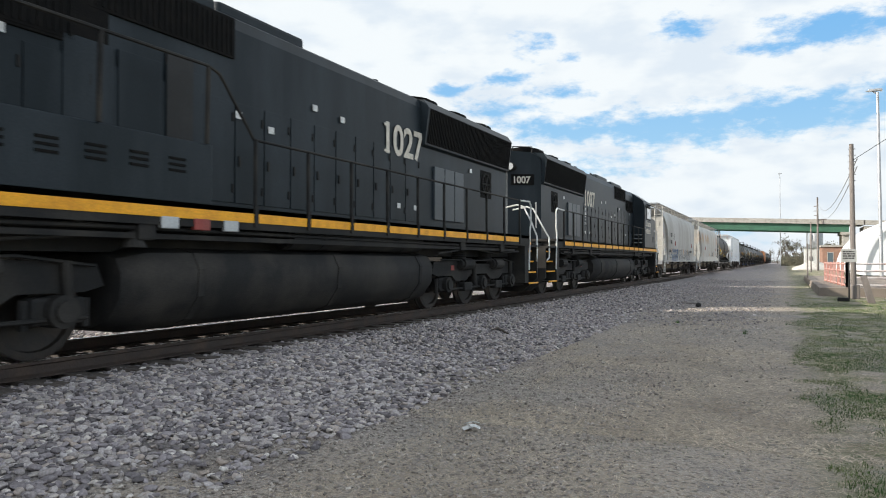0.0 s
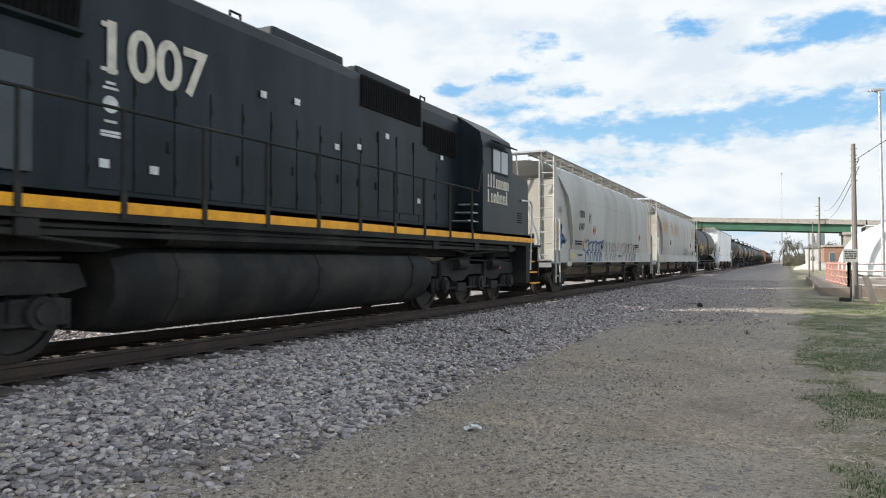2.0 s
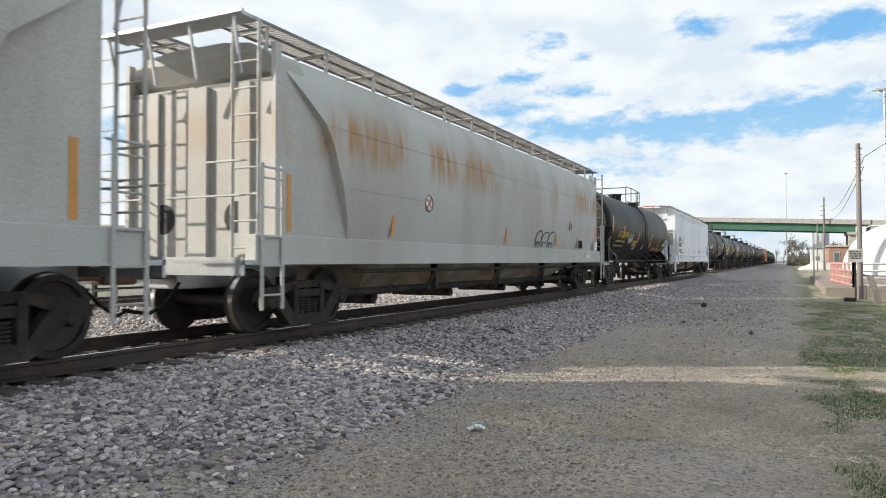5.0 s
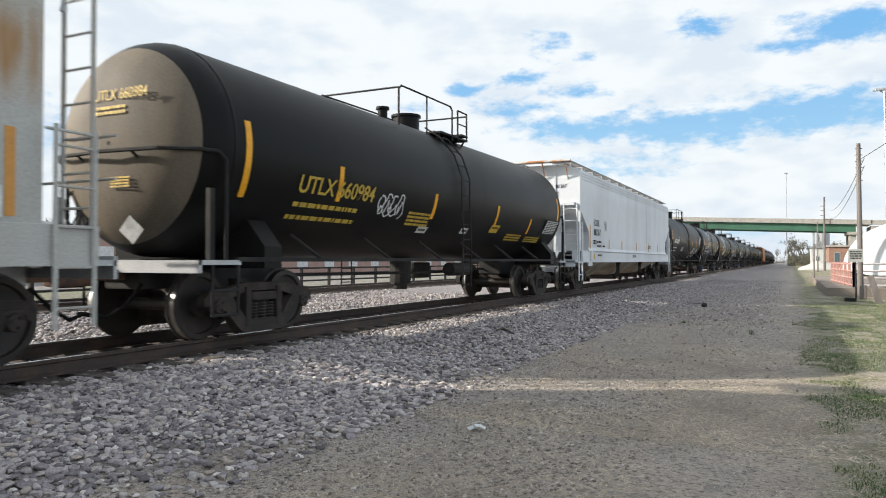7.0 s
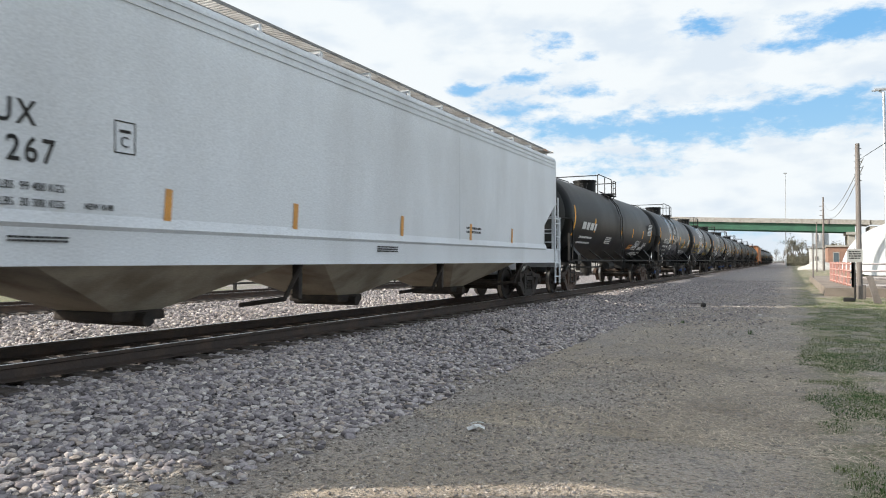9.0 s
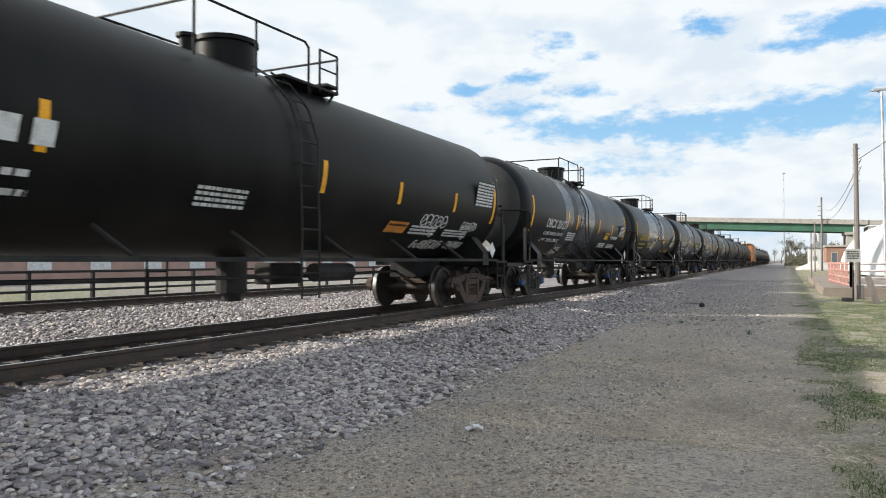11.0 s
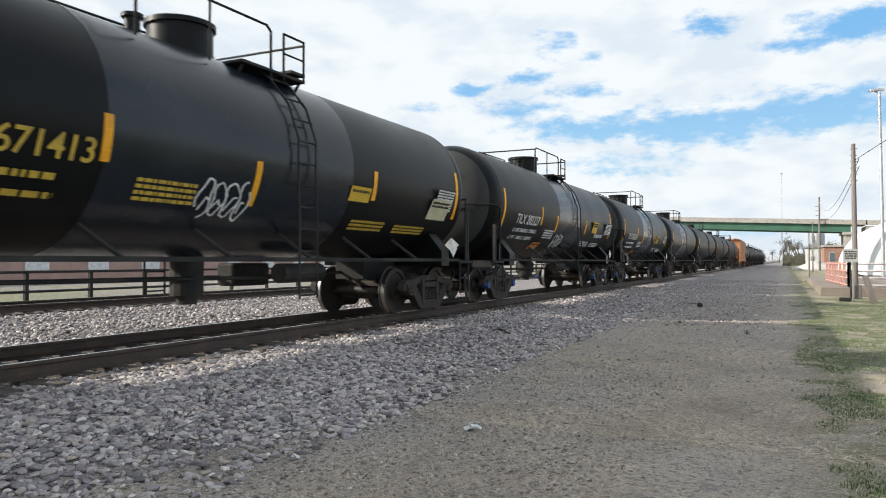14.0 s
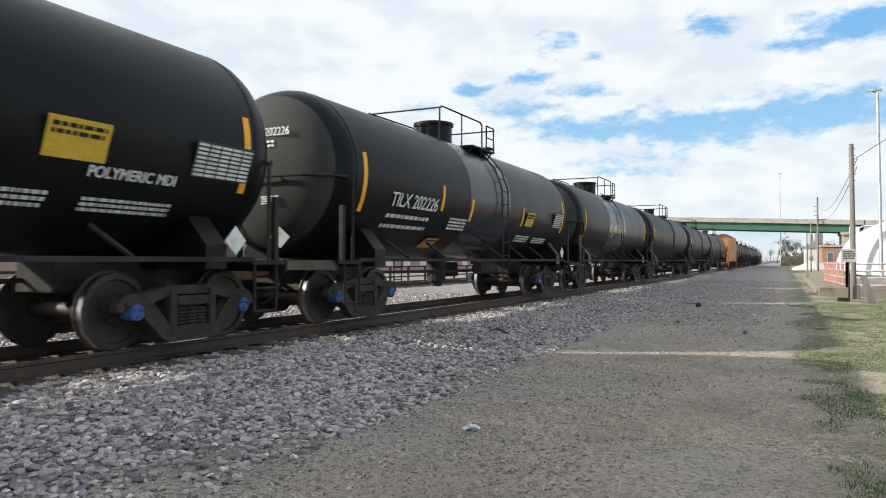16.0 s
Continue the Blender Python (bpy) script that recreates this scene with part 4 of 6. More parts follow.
# ---- locomotives ----
def loco_truck(car, y, turning):
    """A three-axle truck with a deep side frame, journals, dampers and brake cylinders."""
    def frame_mesh(s):
        def build(bm):
            x0, x1 = s * 0.98, s * 1.16
            prism(bm, [(-2.55, 0.78), (-2.45, 1.02), (-1.4, 1.06), (-0.8, 0.98), (0.8, 0.98), (1.4, 1.06), (2.45, 1.02), (2.55, 0.78), (2.3, 0.72), (1.55, 0.72), (1.35, 0.6), (0.75, 0.6), (0.5, 0.74),
                       (-0.5, 0.74), (-0.75, 0.6), (-1.35, 0.6), (-1.55, 0.72), (-2.3, 0.72)], x0, x1, "x")
            for k in (-1.98, 0.0, 1.98):
                box(bm, x0, x1 + s * 0.05, k - 0.30, k + 0.30, 0.40, 0.68, 0.04)
                rod(bm, (s * 1.0, k, 0.533), (s * 1.3, k, 0.533), 0.17, 18)
                rod(bm, (s * 1.3, k, 0.533), (s * 1.34, k, 0.533), 0.11, 14)
                for o in (-0.34, 0.34):
                    rod(bm, (s * 1.14, k + o, 0.36), (s * 1.14, k + o, 0.66), 0.05, 8)
            for k in (-1.0, 0.95):
                rod(bm, (s * 1.2, k - 0.32, 0.98), (s * 1.2, k + 0.2, 0.98), 0.14, 14)
                rod(bm, (s * 1.2, k + 0.2, 0.98), (s * 1.2, k + 0.3, 0.98), 0.1, 14)
                box(bm, s * 1.1, s * 1.28, k - 0.3, k + 0.16, 0.36, 0.56, 0.03)
            for k in (-2.1, 0.35):
                rod(bm, (s * 1.2, k, 0.5), (s * 1.2, k + 0.05, 1.05), 0.055, 10)
            rod(bm, (s * 1.22, -2.3, 0.46), (s * 1.22, 2.3, 0.42), 0.025, 6)
            pipe(bm, [(s * 1.2, -2.4, 1.0), (s * 1.24, -1.5, 1.1), (s * 1.24, 0.2, 1.06), (s * 1.2, 2.2, 1.08)], 0.018)
        return build

    def springs(bm):
        for s in (-1, 1):
            for k in (-0.6, 1.0):
                for i in range(5):
                    lathe_z(bm, s * 1.02, k, 1.06 + i * 0.05, 0.2, 0.028)

    def cross(bm):
        box(bm, -1.0, 1.0, -1.2, -0.8, 0.55, 0.9)
        box(bm, -1.0, 1.0, 0.8, 1.2, 0.55, 0.9)
        box(bm, -0.45, 0.45, -2.4, 2.4, 0.4, 0.85)
    base = shared("loco_cross", "truck_frame", cross, LOCO_GREY, car, (0, y, 0))
    for s in (-1, 1):
        shared(("loco_side", s), "truck_side_frame", frame_mesh(s), LOCO_GREY, car, (0, y, 0))
        bm = bmesh.new()
        box(bm, s * 1.163, s * 1.17, 1.45, 1.6, 0.84, 0.95)
        tagp = part("red_tag", bm, mat("red_tag", (0.3, 0.05, 0.04), (0.25, 0.06, 0.05), 0.6), base, "small red tag")
    shared("loco_springs", "spring_nest", springs, LOCO_GREY, base, (0, 0, 0), smooth=True)
    for k in (-1.98, 0.0, 1.98):
        wheelset(car, y + k, 0.533, None, turning)


def locomotive(q, number, label, reverse, cabinet):
    """Six-axle diesel: local y runs from the long-hood end (0) to the nose (21.2)."""
    car = empty("locomotive", label, "locomotive", "locomotives of the train")
    LN = 21.2
    # frame and deck
    bm = bmesh.new()
    box(bm, -1.0, 1.0, 1.2, 20.0, 1.15, 1.52)
    box(bm, -1.52, 1.52, 1.25, 20.4, 1.66, 1.74)
    for s in (-1, 1):
        box(bm, s * 1.44, s * 1.52, 1.3, 20.4, 1.46, 1.74)
    for k in range(14):
        box(bm, -1.46, 1.46, 1.6 + k * 1.35, 1.7 + k * 1.35, 1.45, 1.66)
    part("deck", bm, LOCO_GREY, car)
    for s in (-1, 1):
        bm = bmesh.new()
        box(bm, s * 1.518, s * 1.53, 2.2, 20.4, 1.55, 1.675, 0.004)
        part("sill_stripe", bm, YELLOW, car, "yellow sill stripe")
        bm = bmesh.new()
        box(bm, s * 1.25, s * 1.46, 2.3, 19.0, 1.3, 1.36)
        pipe(bm, [(s * 1.4, 2.0, 1.42), (s * 1.42, 6.5, 1.40), (s * 1.42, 15.0, 1.42), (s * 1.4, 19.2, 1.38)], 0.03)
        pipe(bm, [(s * 1.44, 2.0, 1.30), (s * 1.3, 3.4, 1.24), (s * 1.44, 5.2, 1.34), (s * 1.4, 6.8, 1.2)], 0.025)
        pipe(bm, [(s * 1.44, 14.8, 1.34), (s * 1.3, 16.4, 1.22), (s * 1.44, 18.8, 1.33)], 0.025)
        for k in (3.2, 5.6, 14.2, 16.3, 18.5):
            box(bm, s * 1.35, s * 1.5, k, k + 0.24, 1.28, 1.48, 0.02)
        part("underframe_piping", bm, LOCO_GREY, car)
    # long hood
    hood = [(0.93, 1.74), (0.93, 4.18), (0.86, 4.36), (0.62, 4.49), (0.0, 4.54)]
    hood = hood + [(-x, z) for x, z in hood[-2::-1]]
    bm = bmesh.new()
    loft(bm, [[(x, 1.05 + 0.53 * abs(x) / 0.93, z) for x, z in hood], [(x, 6.66, z) for x, z in hood]], False)
    half = [(x, z) for x, z in hood if x >= 0] + [(0.0, 1.74)]
    for side in (1, -1):
        bm.faces.new([bm.verts.new((side * x, 1.05 + 0.53 * x / 0.93, z)) for x, z in half])
    prism(bm, [(x, z + 0.12 if z > 2 else z) for x, z in hood], 6.661, 16.7)
    hoodp = part("long_hood", bm, LOCO_BLACK, car, "dark weathered black long hood")
    bm = bmesh.new()
    rad = [(0.93, 3.48), (1.02, 3.52), (1.12, 4.30), (1.0, 4.47), (0.5, 4.53), (-0.5, 4.53), (-1.0, 4.47), (-1.12, 4.30), (-1.02, 3.52), (-0.93, 3.48)]
    prism(bm, rad, 1.6, 6.66)
    rp = part("radiator_section", bm, LOCO_BLACK, car)
    for s in (-1, 1):
        bm = bmesh.new()
        for k in range(64):
            y = 1.68 + k * 0.0765
            prism(bm, [(s * 1.02, 3.56), (s * 1.045, 3.56), (s * 1.135, 4.28), (s * 1.11, 4.28)], y, y + 0.03)
        prism(bm, [(s * 1.0, 3.56), (s * 1.032, 3.56), (s * 1.122, 4.28), (s * 1.09, 4.28)], 1.64, 6.58)
        part("radiator_grille", bm, LOCO_GRILLE, rp, "black louvred radiator grille")
    for k in range(3):
        bm = bmesh.new()
        c = 2.35 + k * 1.65
        rod(bm, (0, c, 4.5), (0, c, 4.66), 0.74, 32)
        rod(bm, (0, c, 4.66), (0, c, 4.72), 0.62, 24)
        part("roof_fan", bm, LOCO_GRILLE, car)
    # hood doors, handles, hinges
    rng = random.Random(int(number))
    for s in (-1, 1):
        y = 6.75
        while y < 16.2:
            w = 0.62 if y < 12.4 else 0.82
            bm = bmesh.new()
            box(bm, s * 0.925, s * 0.945, y + 0.015, y + w - 0.015, 1.86, 3.28, 0.006)
            d = part("hood_door", bm, LOCO_BLACK, hoodp)
            bm = bmesh.new()
            box(bm, s * 0.945, s * 0.965, y + w - 0.11, y + w - 0.07, 2.38, 2.52)
            part("door_handle", bm, LOCO_GREY, d)
            for z in (2.0, 3.0):
                shared(("hinge", s), "hinge", lambda bm: box(bm, s * 0.945, s * 0.96, 0.03, 0.06, 0, 0.12), LOCO_GREY, d, (0, y, z))
            y += w
        for y in (4.55, 5.08, 5.6):
            bm = bmesh.new()
            box(bm, s * 0.925, s * 0.985, y, y + 0.5, 1.95, 3.12, 0.012)
            part("filter_door", bm, mat("blue_black_door", (0.035, 0.045, 0.055), (0.05, 0.06, 0.068), 0.4, scale=1.5, bump=0.05), hoodp, "bluish black flat door")
        # A flat black plate carries the shade of the blower's recess.
        bm = bmesh.new()
        box(bm, s * 0.90, s * 0.934, 2.66, 3.4, 2.66, 3.36)
        part("recess_shade", bm, LOCO_GRILLE, hoodp)
        bm = bmesh.new()
        for k in range(16):
            a, b = 2 * math.pi * k / 16, 2 * math.pi * (k + 1) / 16
            rod(bm, (s * 0.945, 3.05 + 0.26 * math.cos(a), 3.02 + 0.26 * math.sin(a)), (s * 0.945, 3.05 + 0.26 * math.cos(b), 3.02 + 0.26 * math.sin(b)), 0.025, 5)
        for a in range(6):
            rod(bm, (s * 0.945, 3.05, 3.02), (s * 0.945, 3.05 + 0.24 * math.cos(a * 1.05), 3.02 + 0.24 * math.sin(a * 1.05)), 0.022, 5)
        part("blower_fan", bm, LOCO_GREY, hoodp)
        for y0, y1, z0, z1 in ((12.35, 14.68, 3.87, 4.44), (14.83, 16.4, 3.43, 4.02)):
            bm = bmesh.new()
            box(bm, s * 0.92, s * 0.96, y0, y1, z0, z1, 0.01)
            for k in range(int((y1 - y0) / 0.09)):
                box(bm, s * 0.955, s * 0.972, y0 + 0.05 + k * 0.09, y0 + 0.08 + k * 0.09, z0 + 0.04, z1 - 0.04)
            part("air_intake", bm, LOCO_GRILLE, hoodp, "black intake grille")
        for y, z in ((4.0, 3.2), (6.9, 2.1), (7.6, 2.1), (9.6, 3.45), (10.4, 3.5), (11.5, 2.95), (12.2, 3.05), (13.2, 3.4), (14.5, 2.25), (15.6, 3.3)):
            bm = bmesh.new()
            quad(bm, (side_m(0.962, y, z) if s > 0 else side_m(0.95, y, z) @ Matrix.Translation((0, 0, -1.91))), 0.13, 0.1)
            part("sticker", bm, WHITE, hoodp, "small white notice")
        for y in (12.95, 13.65, 14.35):
            bm = bmesh.new()
            box(bm, s * 0.925, s * 0.96, y, y + 0.62, 2.0, 3.5, 0.01)
            part("electrical_cabinet_door", bm, LOCO_BLACK, hoodp)
    if cabinet:
        for s in (-1, 1):
            bm = bmesh.new()
            box(bm, s * 0.93, s * 1.42, 13.25, 16.6, 1.70, 2.5, 0.02)
            cab_box = part("low_cabinet", bm, LOCO_BLACK, car, "low black equipment cabinet on the walkway")
            bm = bmesh.new()
            for k in range(5):
                for j in range(3):
                    box(bm, s * 1.418, s * 1.432, 13.7 + k * 0.55, 13.95 + k * 0.55, 2.1 + j * 0.07, 2.13 + j * 0.07)
            part("louvre", bm, LOCO_GRILLE, cab_box)
            # The doorway's inner shade is a dark panel set on the hood.
            bm = bmesh.new()
            box(bm, s * 0.92, s * 0.966, 13.13, 13.56, 2.4, 3.67)
            part("doorway_shade", bm, DARK, hoodp, "open doorway, its inner shade drawn as a dark panel")
            bm = bmesh.new()
            box(bm, s * 0.92, s * 0.955, 14.4, 16.2, 3.4, 4.1, 0.01)
            part("screen_grille", bm, LOCO_GRILLE, hoodp)
    if cabinet:
        for s in (-1, 1):
            bm = bmesh.new()
            pipe(bm, [(s * 1.5, 12.57, 2.66), (s * 1.48, 13.2, 3.4), (s * 1.45, 13.36, 3.47), (s * 1.45, 16.7, 3.47)], 0.022)
            for y in (13.36, 14.9, 16.2):
                rod(bm, (s * 1.43, y, 2.5), (s * 1.45, y, 3.46), 0.03, 6)
            part("upper_handrail", bm, LOCO_GREY, car)
            bm = bmesh.new()
            rod(bm, (s * 1.36, 14.4, 1.2), (s * 1.36, 14.4, 1.42), 0.15, 14, 0.07)
            part("bell", bm, LOCO_GREY, car)
            for y, m in ((13.9, GALV), (12.9, GALV), (13.4, mat("red_tag", (0.3, 0.05, 0.04), (0.25, 0.06, 0.05), 0.6))):
                bm = bmesh.new()
                box(bm, s * 1.48, s * 1.535, y, y + 0.26, 1.42, 1.56, 0.01)
                part("sill_fitting", bm, m, car)
    bm = bmesh.new()
    box(bm, -0.6, 0.6, 10.3, 12.3, 4.5, 4.78, 0.05)
    box(bm, -0.35, 0.35, 10.9, 11.9, 4.78, 4.86, 0.03)
    box(bm, -0.75, 0.75, 12.5, 14.6, 4.5, 4.68, 0.05)
    rod(bm, (0.3, 8.6, 4.4), (0.3, 8.6, 4.76), 0.09, 10)
    rod(bm, (-0.3, 7.6, 4.4), (-0.3, 7.6, 4.74), 0.12, 10)
    for y in (7.0, 9.4, 13.0, 15.4):
        pipe(bm, [(0.55, y, 4.5), (0.55, y, 4.72), (0.55, y + 0.22, 4.72), (0.55, y + 0.22, 4.5)], 0.02)
    part("exhaust_housing", bm, LOCO_BLACK, car)
    # cab and nose
    cab = [(1.5, 1.74), (1.5, 3.75), (1.42, 4.1), (0.75, 4.56), (0.0, 4.62)]
    cab = cab + [(-x, z) for x, z in cab[-2::-1]]
    bm = bmesh.new()
    prism(bm, cab, 16.75, 18.75)
    cabp = part("cab", bm, LOCO_BLACK, car)
    for s in (-1, 1):
        bm = bmesh.new()
        box(bm, s * 1.49, s * 1.515, 17.3, 18.4, 3.16, 3.82, 0.012)
        w = part("cab_window", bm, LOCO_GREY, cabp)
        for y0, y1 in ((17.36, 17.83), (17.89, 18.34)):
            bm = bmesh.new()
            box(bm, s * 1.51, s * 1.522, y0, y1, 3.22, 3.76)
            part("pane", bm, GLASS, w, "dark reflecting window glass")
        bm = bmesh.new()
        prism(bm, [(s * 1.5, 3.92), (s * 1.74, 3.84), (s * 1.75, 3.87), (s * 1.5, 3.97)], 17.25, 18.45)
        part("window_awning", bm, LOCO_BLACK, w)
        bm = bmesh.new()
        m0 = side_m(1.504, 17.05, 2.52) if s > 0 else side_m(-1.504, 17.05, 2.52)
        for b, heights_ in ((0.30, (0.3, 0.32, 0.32, 0.22, 0.22, 0.22, 0.22, 0.22)), (-0.06, (0.3, 0.22, 0.22, 0.28, 0.22, 0.22, 0.32))):
            pitch = 1.42 / len(heights_)
            for k, h_ in enumerate(heights_):
                quad(bm, m0 @ Matrix.Translation((k * pitch, b, 0)), 0.065, h_)
                quad(bm, m0 @ Matrix.Translation((k * pitch - 0.02, b, 0.001)), 0.11, 0.03)
                if h_ < 0.3:
                    quad(bm, m0 @ Matrix.Translation((k * pitch + 0.05, b + 0.17, 0.001)), 0.07, 0.045)
                    quad(bm, m0 @ Matrix.Translation((k * pitch + 0.105, b, 0)), 0.045, 0.19)
        part("painted_name", bm, CREAM, cabp, "cream bars where a name is painted")
        bm = bmesh.new()
        for j in range(5):
            box(bm, s * 1.478, s * 1.49, 19.15, 19.5, 2.05 + j * 0.06, 2.08 + j * 0.06)
        part("louvre", bm, LOCO_GRILLE, cabp)
        # side steps up behind the cab
        bm = bmesh.new()
        for k in range(3):
            box(bm, s * 0.98, s * 1.4, 16.15 + 0.18 * k, 16.7, 1.95 + 0.2 * k, 1.98 + 0.2 * k)
        part("cab_step", bm, GALV, cabp)
    bm = bmesh.new()
    nose = [(18.75, 1.74), (20.02, 1.74), (20.02, 3.12), (19.93, 3.26), (18.75, 3.34)]
    prism(bm, nose, -1.48, 1.48, "x")
    part("nose", bm, LOCO_BLACK, car)
    bm = bmesh.new()
    box(bm, -1.2, -0.15, 18.755, 18.775, 3.3, 3.95)
    box(bm, 0.15, 1.2, 18.755, 18.775, 3.3, 3.95)
    part("windscreen", bm, GLASS, cabp)
    # ends: pilot, steps, handrails
    for e, way in ((0.38, 1), (21.05, -1)):
        bm = bmesh.new()
        prism(bm, [(-1.45, 0.55), (-1.0, 0.16), (1.0, 0.16), (1.45, 0.55), (1.45, 1.5), (-1.45, 1.5)], e, e + way * 0.06)
        box(bm, -1.52, 1.52, e, e + way * 0.9, 1.44, 1.5)
        part("pilot", bm, LOCO_GREY, car, "dusty black pilot plate")
        for s in (-1, 1):
            bm = bmesh.new()
            box(bm, s * 1.0, s * 1.50, e + way * 0.95, e + way * 1.25, 0.45, 1.7)
            box(bm, s * 1.0, s * 1.04, e + way * 0.06, e + way * 0.96, 0.35, 1.6)
            part("step_well", bm, LOCO_GREY, car)
        bm = bmesh.new()
        box(bm, -1.0, 1.0, e - way * 0.02, e, 1.5, 1.62)
        part("end_stripe", bm, YELLOW, car, "yellow end sill stripe")
        for s in (-1, 1):
            for k, z in enumerate((0.42, 0.72, 1.02, 1.32)):
                bm = bmesh.new()
                x0 = 1.50 - 0.07 * k
                box(bm, s * 1.02, s * x0, e + way * 0.14, e + way * 0.95, z, z + 0.03)
                st = part("step", bm, LOCO_GREY, car)
                bm = bmesh.new()
                box(bm, s * x0, s * (x0 + 0.02), e + way * 0.14, e + way * 0.95, z - 0.005, z + 0.035)
                box(bm, s * 1.045, s * 1.05, e + way * 0.2, e + way * 0.55, z + 0.05, z + 0.18)
                part("step_edge", bm, YELLOW, st, "yellow step edge")
            bm = bmesh.new()
            pipe(bm, [(s * 1.5, e + way * 0.9, 0.8), (s * 1.53, e + way * 0.9, 1.9), (s * 1.53, e + way * 0.84, 2.05), (s * 1.53, e + way * 0.84, 2.58), (s * 1.53, e + way * 0.95, 2.68), (s * 1.53, e + way * 1.7, 2.66)], 0.024)
            part("white_handrail", bm, WHITE, car, "white-painted end handrail")
            bm = bmesh.new()
            pipe(bm, [(s * 1.45, e + way * 0.1, 1.05), (s * 1.5, e + way * 0.2, 1.15), (s * 1.5, e + way * 0.2, 1.75), (s * 1.3, e + way * 0.08, 2.15), (s * 1.05, e + way * 0.04, 2.62), (s * 0.85, e + way * 0.04, 2.68), (s * 0.4, e + way * 0.04, 2.6)], 0.024)
            part("white_handrail", bm, WHITE, car, "white-painted end handrail")
            bm = bmesh.new()
            pipe(bm, [(s * 0.75, e - way * 0.05, 0.9), (s * 0.75, e - way * 0.12, 1.35), (s * 0.9, e - way * 0.12, 1.45), (s * 1.0, e - way * 0.05, 1.45)], 0.018)
            part("white_handrail", bm, WHITE, car, "white-painted end handrail")
            bm = bmesh.new()
            pipe(bm, [(s * 0.8, 1.50 if way > 0 else 20.06, 2.1), (s * 0.8, 1.46 if way > 0 else 20.1, 2.12), (s * 0.8, 1.46 if way > 0 else 20.1, 2.9)], 0.018)
            part("white_handrail", bm, WHITE, car, "white-painted end handrail")
        coupler(car, e, -way, LOCO_GREY)
        for k in range(5):
            shared(("hose", way), "air_hose", lambda bm: pipe(bm, [(0, 0, 1.1), (0, -way * 0.16, 0.95), (0.04, -way * 0.2, 0.6)], 0.025), LOCO_GRILLE, car, (-0.9 + 0.45 * k, e, 0))
    # side handrails
    for s in (-1, 1):
        def stanchion(bm):
            rod(bm, (s * 1.52, 0, 1.5), (s * 1.52, 0, 2.66), 0.028, 6)
            box(bm, s * 1.515, s * 1.55, -0.035, 0.035, 1.5, 1.78)
        bm = bmesh.new()
        posts = [2.1 + 1.163 * k for k in range(10 if cabinet else 13)]
        top = [(s * 1.52, y, 2.66) for y in posts] + ([] if cabinet else [(s * 1.52, 16.43, 2.64), (s * 1.5, 16.78, 3.38)])
        pipe(bm, [(s * 1.53, 1.9, 2.66)] + top, 0.02)
        hr = part("side_handrail", bm, LOCO_GREY, car)
        for y in posts:
            shared(("stanchion", s), "stanchion", stanchion, LOCO_GREY, hr, (0, y, 0))
    # fuel tank and reservoirs
    bm = bmesh.new()
    ft = [(-0.9, 0.22), (0.9, 0.22), (1.22, 0.34), (1.42, 0.62), (1.44, 0.95), (1.34, 1.14), (1.1, 1.2), (-1.1, 1.2), (-1.34, 1.14), (-1.44, 0.95), (-1.42, 0.62), (-1.22, 0.34)]
    inner = [(x * 0.9, 0.7 + (z - 0.7) * 0.85) for x, z in ft]
    loft(bm, [[(x, y, z) for x, z in o] for y, o in ((6.85, inner), (7.15, ft), (14.2, ft), (14.5, inner))])
    fuel = part("fuel_tank", bm, LOCO_GREY, car, "large dusty black fuel tank", True)
    for y in (7.6, 10.4, 13.4):
        bm = bmesh.new()
        loft(bm, [[(x * 1.01, yy, 0.7 + (z - 0.7) * 1.01) for x, z in ft] for yy in (y, y + 0.1)])
        part("tank_strap", bm, LOCO_GREY, fuel)
    for s in (-1, 1):
        bm = bmesh.new()
        rod(bm, (s * 1.24, 7.5, 1.4), (s * 1.24, 11.6, 1.4), 0.19, 20)
        for y in (7.46, 11.6):
            rod(bm, (s * 1.24, y - 0.03, 1.4), (s * 1.24, y + 0.06, 1.4), 0.14, 16)
        for y in (8.2, 10.8):
            rod(bm, (s * 1.24, y, 1.4), (s * 1.24, y + 0.05, 1.4), 0.198, 20)
        part("air_reservoir", bm, LOCO_GREY, car, smooth=True)
    # numbers
    for s in (-1, 1):
        m = side_m(0.952, 6.85, 3.2) if not reverse else Matrix(((0, 0, -1, -0.952), (-1, 0, 0, 8.3), (0, 1, 0, 3.16), (0, 0, 0, 1)))
        if s > 0:
            words("road_number", number, 0.84, CREAM, car, m, "cream painted road number", wide=1.0, bold=0.018)
            bm = bmesh.new()
            quad(bm, m @ Matrix.Translation((0.07, 0.0, 0.001)), 0.22, 0.045)
            quad(bm, m @ Matrix.Translation((0.07, 0.50, 0.001)), 0.1, 0.06)
            part("number_serif", bm, CREAM, car)
    if not reverse:
        bm = bmesh.new()
        rod(bm, (0.948, 7.05, 2.83), (0.956, 7.05, 2.83), 0.1, 20)
        for z, w in ((3.0, 0.2), (3.06, 0.12), (2.62, 0.16), (2.5, 0.26), (2.46, 0.26)):
            box(bm, 0.948, 0.956, 7.05 - w / 2, 7.05 + w / 2, z, z + 0.03)
        part("emblem", bm, WHITE, hoodp, "small cream emblem below the number")
    # the blunt wedge of the hood's end: a number board on each slope, two headlights high on the ridge
    slope = math.degrees(math.atan2(0.53, 0.93))
